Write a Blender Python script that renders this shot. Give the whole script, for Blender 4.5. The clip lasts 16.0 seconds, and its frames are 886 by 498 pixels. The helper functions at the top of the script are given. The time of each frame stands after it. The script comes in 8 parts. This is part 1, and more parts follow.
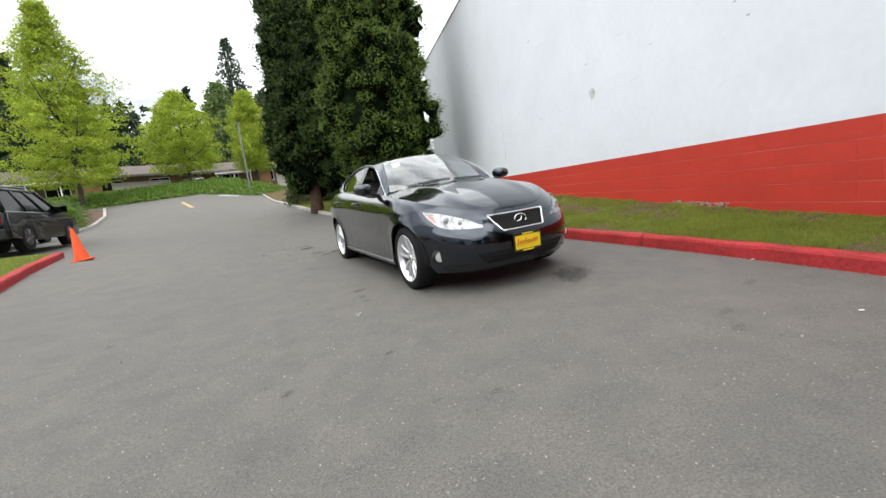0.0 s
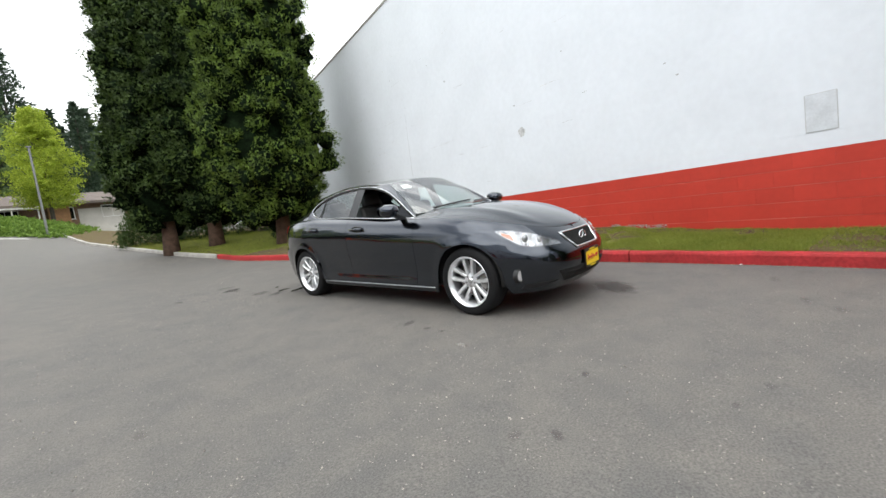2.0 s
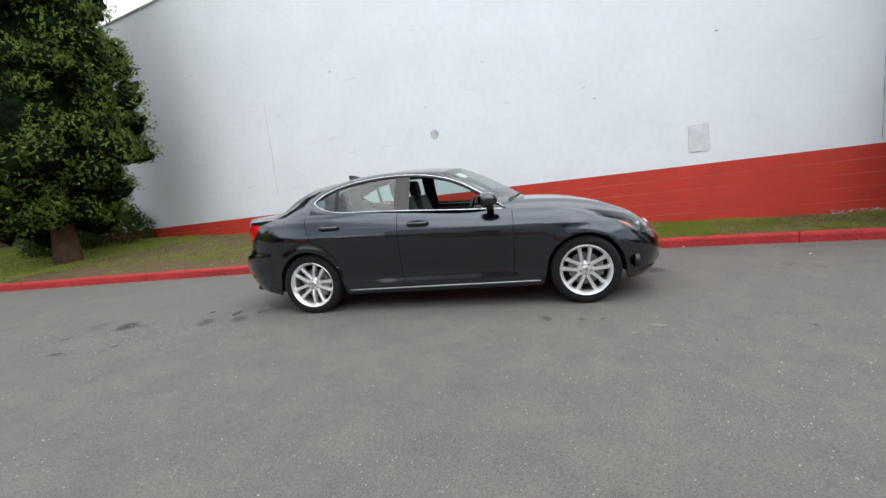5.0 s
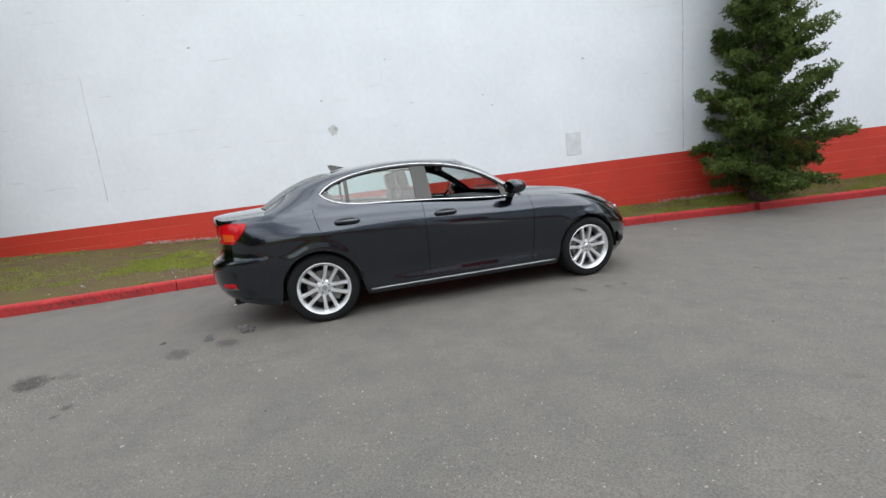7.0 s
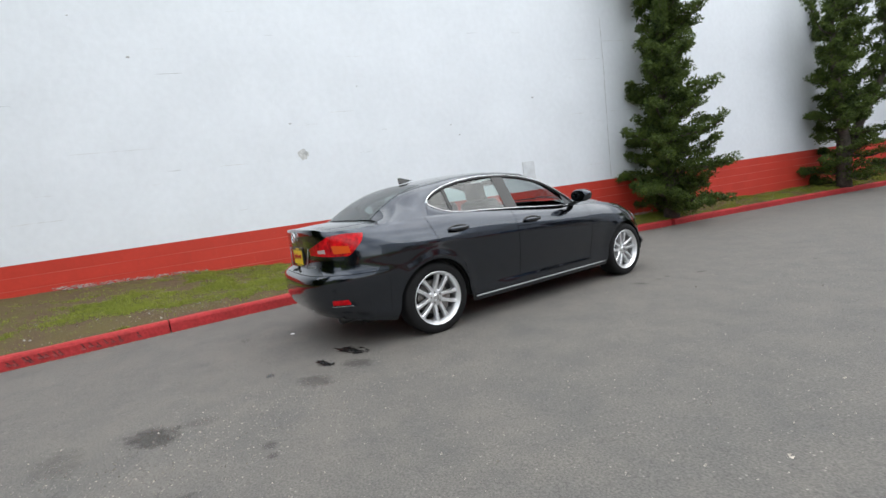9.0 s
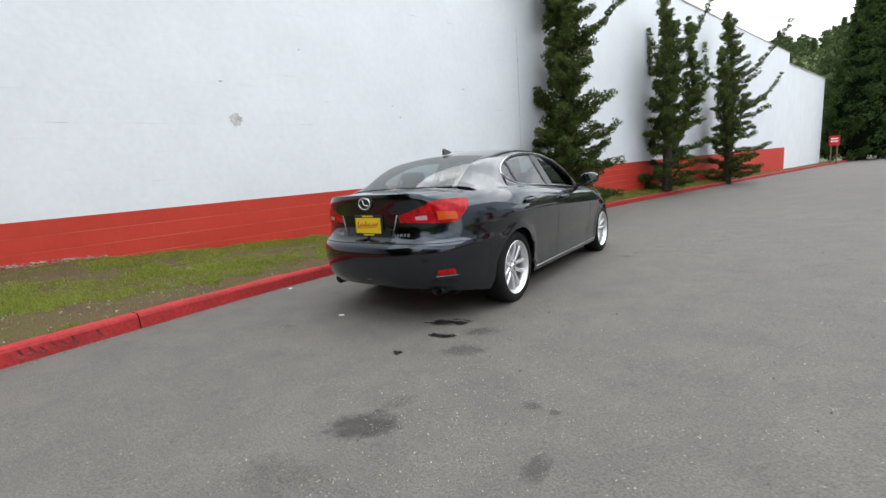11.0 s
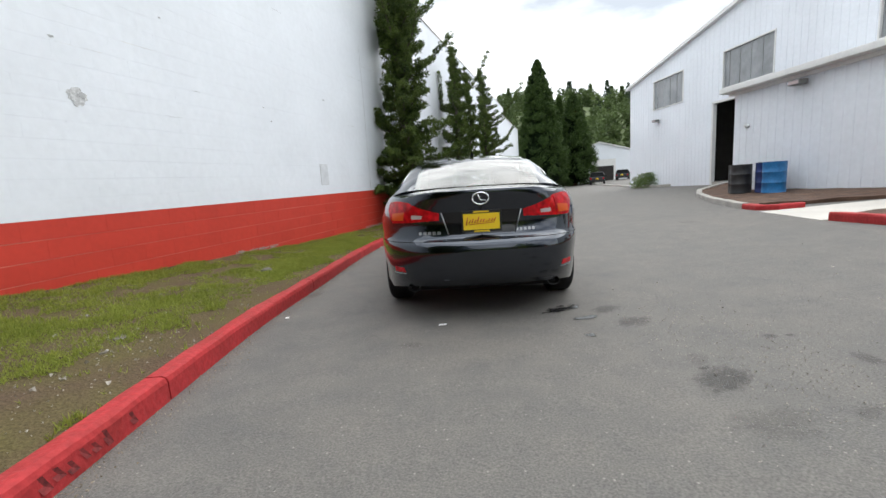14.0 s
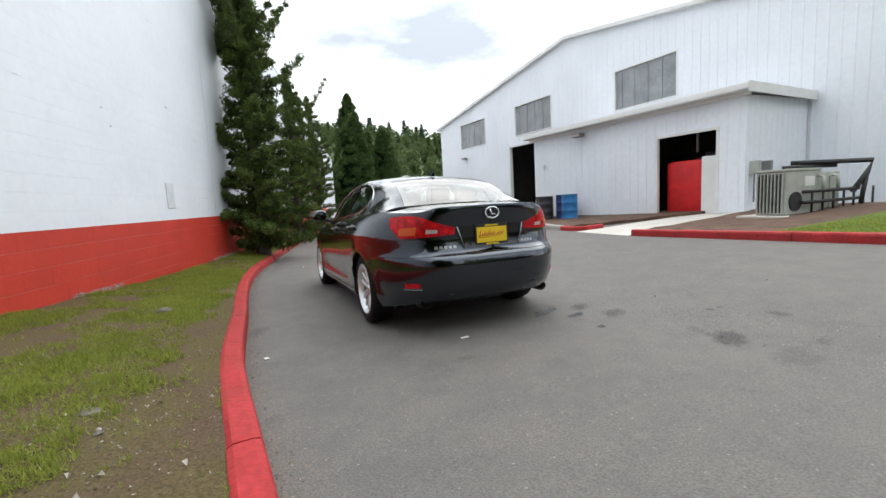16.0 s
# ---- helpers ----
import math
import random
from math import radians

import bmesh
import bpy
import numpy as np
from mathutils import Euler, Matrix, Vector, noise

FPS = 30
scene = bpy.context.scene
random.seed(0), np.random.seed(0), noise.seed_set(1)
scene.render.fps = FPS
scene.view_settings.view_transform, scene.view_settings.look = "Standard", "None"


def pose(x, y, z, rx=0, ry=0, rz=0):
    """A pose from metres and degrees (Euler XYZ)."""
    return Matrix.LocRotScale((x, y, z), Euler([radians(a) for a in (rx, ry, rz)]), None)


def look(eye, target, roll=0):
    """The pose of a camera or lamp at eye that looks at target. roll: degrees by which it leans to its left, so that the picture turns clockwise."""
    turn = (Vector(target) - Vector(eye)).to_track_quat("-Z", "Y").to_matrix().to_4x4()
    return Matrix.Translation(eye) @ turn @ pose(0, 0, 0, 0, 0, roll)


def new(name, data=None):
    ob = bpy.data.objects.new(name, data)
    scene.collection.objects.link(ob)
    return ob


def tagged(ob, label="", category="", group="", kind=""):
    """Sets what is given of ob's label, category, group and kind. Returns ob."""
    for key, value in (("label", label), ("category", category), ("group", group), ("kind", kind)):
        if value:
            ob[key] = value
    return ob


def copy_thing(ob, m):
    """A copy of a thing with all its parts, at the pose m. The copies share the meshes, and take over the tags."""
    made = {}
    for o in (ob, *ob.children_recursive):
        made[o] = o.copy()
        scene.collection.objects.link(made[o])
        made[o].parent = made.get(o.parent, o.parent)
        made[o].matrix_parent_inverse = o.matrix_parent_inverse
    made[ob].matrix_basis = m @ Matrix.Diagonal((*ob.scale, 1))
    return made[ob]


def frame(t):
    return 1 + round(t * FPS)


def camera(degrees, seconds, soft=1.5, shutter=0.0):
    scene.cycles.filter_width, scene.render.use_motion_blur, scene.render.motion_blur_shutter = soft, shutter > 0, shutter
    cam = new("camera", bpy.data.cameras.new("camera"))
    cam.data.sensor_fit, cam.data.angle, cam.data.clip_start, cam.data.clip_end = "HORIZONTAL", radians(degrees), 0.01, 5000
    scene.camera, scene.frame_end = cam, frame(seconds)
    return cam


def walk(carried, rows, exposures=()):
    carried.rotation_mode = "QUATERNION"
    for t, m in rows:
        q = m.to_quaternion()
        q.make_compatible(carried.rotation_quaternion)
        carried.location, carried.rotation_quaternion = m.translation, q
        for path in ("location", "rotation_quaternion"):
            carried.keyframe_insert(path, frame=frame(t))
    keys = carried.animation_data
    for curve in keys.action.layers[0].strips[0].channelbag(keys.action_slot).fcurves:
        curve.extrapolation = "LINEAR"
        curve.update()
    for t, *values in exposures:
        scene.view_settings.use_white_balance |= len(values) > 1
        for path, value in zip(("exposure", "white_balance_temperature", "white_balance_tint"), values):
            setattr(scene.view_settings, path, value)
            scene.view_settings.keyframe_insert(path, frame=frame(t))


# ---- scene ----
cam = camera(93.4, 16.0)
PATH = [
    (0, (0.45, -0.053, 0.934), (0.861, 1.885, 0.66), -7.5),
    (0.5, (-0.05, 0.081, 0.956), (0.552, 1.973, 0.718), -8.6),
    (1, (-0.488, 0.353, 0.981), (0.226, 2.206, 0.747), -9.0),
    (1.5, (-0.89, 0.634, 0.997), (0.008, 2.411, 0.806), -9.3),
    (2, (-1.291, 0.991, 1.005), (-0.192, 2.651, 0.818), -7.8),
    (2.5, (-1.657, 1.357, 1.045), (-0.434, 2.926, 0.836), -6.6),
    (3, (-2.044, 1.732, 1.084), (-0.646, 3.138, 0.827), -6.2),
    (3.5, (-2.331, 2.158, 1.121), (-0.816, 3.434, 0.849), -6.0),
    (4, (-2.642, 2.59, 1.161), (-0.957, 3.622, 0.853), -6.9),
    (4.5, (-2.821, 3.088, 1.184), (-1.122, 4.101, 0.888), -8.1),
    (5, (-2.983, 3.581, 1.191), (-1.194, 4.433, 0.917), -7.0),
    (5.2, (-3.022, 3.719, 1.198), (-1.196, 4.482, 0.906), -7.8),
    (7.5, (-3.415, 6.194, 1.267), (-1.451, 6.04, 0.921), -7.8),
    (8, (-3.315, 6.711, 1.25), (-1.363, 6.454, 0.901), -9.4),
    (8.5, (-3.253, 7.211, 1.261), (-1.33, 6.753, 0.952), -8.8),
    (10.8, (-2.216, 9.304, 1.235), (-0.617, 8.142, 0.934), -5.5),
    (11, (-2.101, 9.458, 1.249), (-0.581, 8.207, 0.899), -4.9),
    (11.5, (-1.739, 9.787, 1.212), (-0.293, 8.455, 0.843), -4.8),
    (12, (-1.412, 10.126, 1.183), (-0.129, 8.624, 0.867), -3.1),
    (12.5, (-1.013, 10.411, 1.176), (0.131, 8.809, 0.822), -3.5),
    (13, (-0.581, 10.663, 1.198), (0.377, 8.934, 0.891), -3.2),
    (13.5, (-0.166, 10.854, 1.198), (0.542, 9.014, 0.857), -3.4),
    (14, (0.279, 10.925, 1.217), (0.837, 9.031, 0.897), -4.0),
    (14.5, (0.695, 11.012, 1.203), (0.89, 9.05, 0.867), -2.1),
    (15, (1.12, 11.025, 1.188), (1.183, 9.056, 0.841), -2.7),
    (15.5, (1.518, 11.062, 1.195), (1.351, 9.088, 0.92), -3.1),
    (16, (1.888, 11.032, 1.194), (1.536, 9.078, 0.959), -3.3),
]
walk(cam, [(t, look(eye, target, roll)) for t, eye, target, roll in PATH],
     exposures=((0, 1.48, 6550, 7), (4.0, 1.49, 6500, 7), (5.0, 1.32, 6400, 7), (9.0, 1.30, 6400, 7), (11.5, 1.31, 6450, 7), (16, 1.34, 6450, 7)))

# ---- world and light: bright overcast ----
SUN_EL, SUN_ROT = radians(58), radians(215)
world = bpy.data.worlds.new("overcast_sky")
scene.world = world
world.use_nodes = True
wn, wl = world.node_tree.nodes, world.node_tree.links
wn.clear()
w_out = wn.new("ShaderNodeOutputWorld")
w_bg = wn.new("ShaderNodeBackground")
w_sky = wn.new("ShaderNodeTexSky")
w_sky.sky_type = "NISHITA"
w_sky.sun_disc = False
w_sky.sun_elevation, w_sky.sun_rotation = SUN_EL, SUN_ROT
w_dim = wn.new("ShaderNodeMix")
w_dim.data_type, w_dim.blend_type = "RGBA", "MULTIPLY"
w_dim.inputs[0].default_value = 1.0
w_dim.inputs[7].default_value = (0.10, 0.10, 0.10, 1)
w_co = wn.new("ShaderNodeTexCoord")
w_map = wn.new("ShaderNodeMapping")
w_map.inputs["Scale"].default_value = (1.6, 1.6, 4.5)
w_noise = wn.new("ShaderNodeTexNoise")
w_noise.inputs["Scale"].default_value = 1.5
w_noise.inputs["Detail"].default_value = 6
w_noise.inputs["Roughness"].default_value = 0.55
w_ramp = wn.new("ShaderNodeValToRGB")
w_ramp.color_ramp.elements[0].position, w_ramp.color_ramp.elements[0].color = 0.36, (0.355, 0.368, 0.390, 1)
w_ramp.color_ramp.elements[1].position, w_ramp.color_ramp.elements[1].color = 0.66, (1.10, 1.10, 1.10, 1)
w_mix = wn.new("ShaderNodeMix")
w_mix.data_type = "RGBA"
w_mix.inputs[0].default_value = 0.85
wl.new(w_co.outputs["Generated"], w_map.inputs[0])
wl.new(w_map.outputs[0], w_noise.inputs["Vector"])
wl.new(w_noise.outputs["Fac"], w_ramp.inputs[0])
wl.new(w_sky.outputs[0], w_dim.inputs[6])
wl.new(w_dim.outputs[2], w_mix.inputs[6])
wl.new(w_ramp.outputs[0], w_mix.inputs[7])
# an overcast sky is brightest overhead
w_sep = wn.new("ShaderNodeSeparateXYZ")
w_up = wn.new("ShaderNodeMapRange")
w_up.inputs["To Min"].default_value, w_up.inputs["To Max"].default_value = 0.68, 1.30
w_grad = wn.new("ShaderNodeMix")
w_grad.data_type, w_grad.blend_type = "RGBA", "MULTIPLY"
w_grad.inputs[0].default_value = 1.0
wl.new(w_co.outputs["Generated"], w_sep.inputs[0])
wl.new(w_sep.outputs["Z"], w_up.inputs["Value"])
wl.new(w_mix.outputs[2], w_grad.inputs[6])
wl.new(w_up.outputs[0], w_grad.inputs[7])
wl.new(w_grad.outputs[2], w_bg.inputs["Color"])
w_bg.inputs["Strength"].default_value = 1.0
wl.new(w_bg.outputs[0], w_out.inputs["Surface"])

sun_data = bpy.data.lights.new("sun", "SUN")
sun_data.energy, sun_data.angle, sun_data.color = 0.8, radians(85), (1.0, 0.97, 0.92)
sun = new("sun", sun_data)
sun.matrix_world = pose(0, 0, 40, 90 - math.degrees(SUN_EL), 0, 180 - math.degrees(SUN_ROT))


# ---- materials ----
def mat(name, color, rough=0.6, metal=0.0, var=0.0, scale=4.0, fine=0.0, fine_scale=60.0, bump=0.0, coat=0.0, second=None, island=0.0, rand=0.0, spec=0.5):
    """A surface with colour variation at two scales, and fine relief."""
    m = bpy.data.materials.new(name)
    m.use_nodes = True
    n, l = m.node_tree.nodes, m.node_tree.links
    b = n["Principled BSDF"]
    b.inputs["Base Color"].default_value = (*color, 1)
    b.inputs["Roughness"].default_value = rough
    b.inputs["Metallic"].default_value = metal
    b.inputs["Specular IOR Level"].default_value = spec
    if coat:
        b.inputs["Coat Weight"].default_value = coat
        b.inputs["Coat Roughness"].default_value = 0.03
    socket = None
    co = n.new("ShaderNodeTexCoord")
    if var or second:
        t = n.new("ShaderNodeTexNoise")
        t.inputs["Scale"].default_value = scale
        t.inputs["Detail"].default_value = 6
        l.new(co.outputs["Object"], t.inputs["Vector"])
        r = n.new("ShaderNodeValToRGB")
        r.color_ramp.elements[0].position, r.color_ramp.elements[1].position = 0.32, 0.68
        a = second or tuple(c * (1 - var) for c in color)
        z = color if second else tuple(min(1, c * (1 + var)) for c in color)
        r.color_ramp.elements[0].color, r.color_ramp.elements[1].color = (*a, 1), (*z, 1)
        l.new(t.outputs["Fac"], r.inputs[0])
        socket = r.outputs[0]
    if fine:
        t = n.new("ShaderNodeTexNoise")
        t.inputs["Scale"].default_value = fine_scale
        t.inputs["Detail"].default_value = 4
        l.new(co.outputs["Object"], t.inputs["Vector"])
        r = n.new("ShaderNodeValToRGB")
        r.color_ramp.elements[0].position, r.color_ramp.elements[1].position = 0.3, 0.7
        r.color_ramp.elements[0].color, r.color_ramp.elements[1].color = (1 - fine,) * 3 + (1,), (1, 1, 1, 1)
        l.new(t.outputs["Fac"], r.inputs[0])
        x = n.new("ShaderNodeMix")
        x.data_type, x.blend_type = "RGBA", "MULTIPLY"
        x.inputs[0].default_value = 1.0
        if socket:
            l.new(socket, x.inputs[6])
        else:
            x.inputs[6].default_value = (*color, 1)
        l.new(r.outputs[0], x.inputs[7])
        socket = x.outputs[2]
    if island or rand:
        g = n.new("ShaderNodeNewGeometry" if island else "ShaderNodeObjectInfo")
        r = n.new("ShaderNodeMapRange")
        k = island or rand
        r.inputs["To Min"].default_value, r.inputs["To Max"].default_value = 1 - k, 1 + k
        l.new(g.outputs["Random Per Island" if island else "Random"], r.inputs["Value"])
        x = n.new("ShaderNodeMix")
        x.data_type, x.blend_type = "RGBA", "MULTIPLY"
        x.inputs[0].default_value = 1.0
        if socket:
            l.new(socket, x.inputs[6])
        else:
            x.inputs[6].default_value = (*color, 1)
        l.new(r.outputs[0], x.inputs[7])
        socket = x.outputs[2]
    if socket:
        l.new(socket, b.inputs["Base Color"])
    if bump:
        t = n.new("ShaderNodeTexNoise")
        t.inputs["Scale"].default_value = fine_scale
        t.inputs["Detail"].default_value = 5
        l.new(co.outputs["Object"], t.inputs["Vector"])
        p = n.new("ShaderNodeBump")
        p.inputs["Strength"].default_value = bump
        p.inputs["Distance"].default_value = 0.02
        l.new(t.outputs["Fac"], p.inputs["Height"])
        l.new(p.outputs[0], b.inputs["Normal"])
    return m


def glass(name, color=(1, 1, 1), low=0.06, high=0.9, power=3.4):
    """A thin pane: clear when faced, a mirror at a glancing view."""
    m = bpy.data.materials.new(name)
    m.use_nodes = True
    n, l = m.node_tree.nodes, m.node_tree.links
    n.clear()
    o = n.new("ShaderNodeOutputMaterial")
    t = n.new("ShaderNodeBsdfTransparent")
    t.inputs[0].default_value = (*color, 1)
    g = n.new("ShaderNodeBsdfGlossy")
    g.inputs["Roughness"].default_value = 0.0
    f = n.new("ShaderNodeLayerWeight")
    f.inputs[0].default_value = 0.5
    q = n.new("ShaderNodeMath")
    q.operation, q.inputs[1].default_value = "POWER", power
    k = n.new("ShaderNodeMapRange")
    k.inputs["To Min"].default_value, k.inputs["To Max"].default_value = low, high
    s = n.new("ShaderNodeMixShader")
    l.new(f.outputs["Facing"], q.inputs[0])
    l.new(q.outputs[0], k.inputs["Value"])
    l.new(k.outputs[0], s.inputs[0])
    l.new(t.outputs[0], s.inputs[1])
    l.new(g.outputs[0], s.inputs[2])
    l.new(s.outputs[0], o.inputs["Surface"])
    return m


def part(name, bm, material, parent=None, label="", smooth=False):
    me = bpy.data.meshes.new(name)
    bm.to_mesh(me)
    bm.free()
    for mm in (material if isinstance(material, (list, tuple)) else [material]):
        me.materials.append(mm)
    if smooth:
        me.shade_smooth()
    ob = new(name, me)
    if parent is not None:
        ob.parent = parent
    if label:
        tagged(ob, label)
    return ob


def raw(name, verts, faces, material, parent=None, smooth=False, label=""):
    """A mesh straight from arrays."""
    me = bpy.data.meshes.new(name)
    me.from_pydata([tuple(v) for v in verts], [], [tuple(f) for f in faces])
    me.materials.append(material)
    if smooth:
        me.shade_smooth()
    me.update()
    ob = new(name, me)
    if parent is not None:
        ob.parent = parent
    if label:
        tagged(ob, label)
    return ob


def add_box(bm, x0, x1, y0, y1, z0, z1, bevel=0.0, m=None):
    r = bmesh.ops.create_cube(bm, size=1.0)
    vs = r["verts"]
    for v in vs:
        v.co = Vector(((x0 + x1) / 2 + v.co.x * (x1 - x0), (y0 + y1) / 2 + v.co.y * (y1 - y0), (z0 + z1) / 2 + v.co.z * (z1 - z0)))
    if bevel:
        es = list({e for v in vs for e in v.link_edges})
        r2 = bmesh.ops.bevel(bm, geom=es, offset=bevel, segments=2, profile=0.6, affect="EDGES")
        vs = list({v for f in r2["faces"] for v in f.verts} | {v for v in vs if v.is_valid})
    if m is not None:
        bmesh.ops.transform(bm, matrix=m, verts=vs)
    return vs


def box(name, x0, x1, y0, y1, z0, z1, material, parent=None, bevel=0.0, label="", m=None):
    bm = bmesh.new()
    add_box(bm, x0, x1, y0, y1, z0, z1, bevel, m)
    return part(name, bm, material, parent, label)


def add_cyl(bm, p0, p1, r0, r1=None, seg=16, caps=True):
    """A tapered cylinder between two points."""
    p0, p1 = Vector(p0), Vector(p1)
    d = p1 - p0
    m = Matrix.Translation((p0 + p1) / 2) @ d.to_track_quat("Z", "Y").to_matrix().to_4x4()
    return bmesh.ops.create_cone(bm, cap_ends=caps, segments=seg, radius1=r0, radius2=r0 if r1 is None else r1, depth=d.length, matrix=m)["verts"]


def cyl(name, p0, p1, r0, material, parent=None, r1=None, seg=16, label="", smooth=True):
    bm = bmesh.new()
    add_cyl(bm, p0, p1, r0, r1, seg)
    ob = part(name, bm, material, parent, label)
    if smooth:
        ob.data.shade_smooth()
        ob.data.set_sharp_from_angle(angle=0.7)
    return ob


def grid_mesh(name, pts, material, parent=None, smooth=True, label="", flip=False):
    """A sheet from an array of points, rows by columns."""
    a = np.asarray(pts, dtype=float)
    r, c = a.shape[:2]
    i = np.arange(r * c).reshape(r, c)
    f = np.stack([i[:-1, :-1], i[:-1, 1:], i[1:, 1:], i[1:, :-1]], -1).reshape(-1, 4)
    u, w = a[1:, 1:] - a[:-1, :-1], a[1:, :-1] - a[:-1, 1:]
    up = np.cross(w.reshape(-1, 3), u.reshape(-1, 3)).sum(0)
    if flip or up[2] > 0.7 * np.linalg.norm(up):
        f = f[:, ::-1]
    return raw(name, a.reshape(-1, 3), f.tolist(), material, parent, smooth, label)


def tube(name, pts, radius, material, parent=None, seg=8, label=""):
    """A round bar along a line of points."""
    bm = bmesh.new()
    pts = [Vector(p) for p in pts]
    rings = []
    for i, p in enumerate(pts):
        d = (pts[min(i + 1, len(pts) - 1)] - pts[max(i - 1, 0)]).normalized()
        q = d.to_track_quat("Z", "Y")
        r = radius[i] if isinstance(radius, (list, tuple)) else radius
        rings.append([bm.verts.new(p + q @ Vector((r * math.cos(a), r * math.sin(a), 0))) for a in [2 * math.pi * k / seg for k in range(seg)]])
    for a, b in zip(rings, rings[1:]):
        for k in range(seg):
            bm.faces.new((a[k], a[(k + 1) % seg], b[(k + 1) % seg], b[k]))
    bm.faces.new(rings[0][::-1])
    bm.faces.new(rings[-1])
    return part(name, bm, material, parent, label, smooth=True)


def thing(name, m, label, category, group="", kind=""):
    ob = new(name)
    ob.matrix_world = m
    return tagged(ob, label, category, group, kind)


def lerp_curve(xs, ys):
    """A smooth curve through a few knots."""
    xs, ys = np.array(xs, float), np.array(ys, float)
    d = np.gradient(ys, xs)

    def f(x):
        x = np.clip(x, xs[0], xs[-1])
        i = np.clip(np.searchsorted(xs, x) - 1, 0, len(xs) - 2)
        h = xs[i + 1] - xs[i]
        t = (x - xs[i]) / h
        return ((2 * t**3 - 3 * t**2 + 1) * ys[i] + (t**3 - 2 * t**2 + t) * h * d[i] + (-2 * t**3 + 3 * t**2) * ys[i + 1] + (t**3 - t**2) * h * d[i + 1])

    return f


# ---- surfaces ----
M_white = mat("white_paint", (0.775, 0.81, 0.865), 0.55, var=0.03, scale=0.9, fine=0.05, fine_scale=9, bump=0.15)
M_red = mat("red_paint", (0.55, 0.052, 0.034), 0.5, spec=0.25, var=0.05, scale=1.3, fine=0.08, fine_scale=14, bump=0.15, rand=0.04)
M_redi = mat("red_paint_far", (0.55, 0.052, 0.034), 0.5, spec=0.25, var=0.05, scale=1.3, fine=0.08, fine_scale=14, bump=0.15, island=0.05)
M_whitei = mat("white_paint_block", (0.775, 0.81, 0.865), 0.55, var=0.03, scale=0.9, fine=0.04, fine_scale=9, bump=0.15, island=0.002)
M_redjoint = mat("pale_red_joint", (0.74, 0.27, 0.20), 0.7, second=(0.54, 0.07, 0.05), scale=0.9, fine=0.2, fine_scale=20)
M_kerb = mat("red_kerb_paint", (0.48, 0.045, 0.05), 0.55, second=(0.36, 0.04, 0.04), scale=3.5, fine=0.3, fine_scale=30, bump=0.3, spec=0.12)
M_conc = mat("bare_concrete", (0.42, 0.40, 0.37), 0.85, var=0.2, scale=2.0, fine=0.25, fine_scale=40, bump=0.3)
M_slab = mat("pale_concrete", (0.55, 0.52, 0.48), 0.85, var=0.1, scale=1.0, fine=0.15, fine_scale=40, bump=0.2)
M_soil = mat("bark_soil", (0.13, 0.075, 0.05), 0.95, var=0.35, scale=3.0, fine=0.5, fine_scale=45, bump=0.8)
M_far = mat("far_ground", (0.10, 0.13, 0.05), 0.95, var=0.4, scale=0.3, fine=0.3, fine_scale=5, bump=0.4)
M_metalwall = mat("pale_metal_siding", (0.78, 0.815, 0.87), 0.45, var=0.04, scale=0.5, fine=0.05, fine_scale=8)
M_trim = mat("white_trim", (0.75, 0.75, 0.74), 0.5, var=0.05, scale=2, fine=0.08, fine_scale=20)
# near-black: the shade inside the doorways is put into this colour
M_dark = mat("interior_shade", (0.022, 0.019, 0.017), 0.8, var=0.3, scale=2)
M_stripe = mat("yellow_road_paint", (0.60, 0.42, 0.16), 0.7, var=0.2, scale=8, fine=0.4, fine_scale=50)
M_stripew = mat("white_road_paint", (0.6, 0.6, 0.57), 0.7, var=0.2, scale=8, fine=0.4, fine_scale=50)
M_mortar = mat("crumbled_mortar", (0.50, 0.47, 0.44), 0.95, var=0.4, scale=7, fine=0.5, fine_scale=35, bump=0.8)
M_patch = mat("grey_cover_plate", (0.67, 0.70, 0.74), 0.5, var=0.08, scale=6, fine=0.1, fine_scale=40)


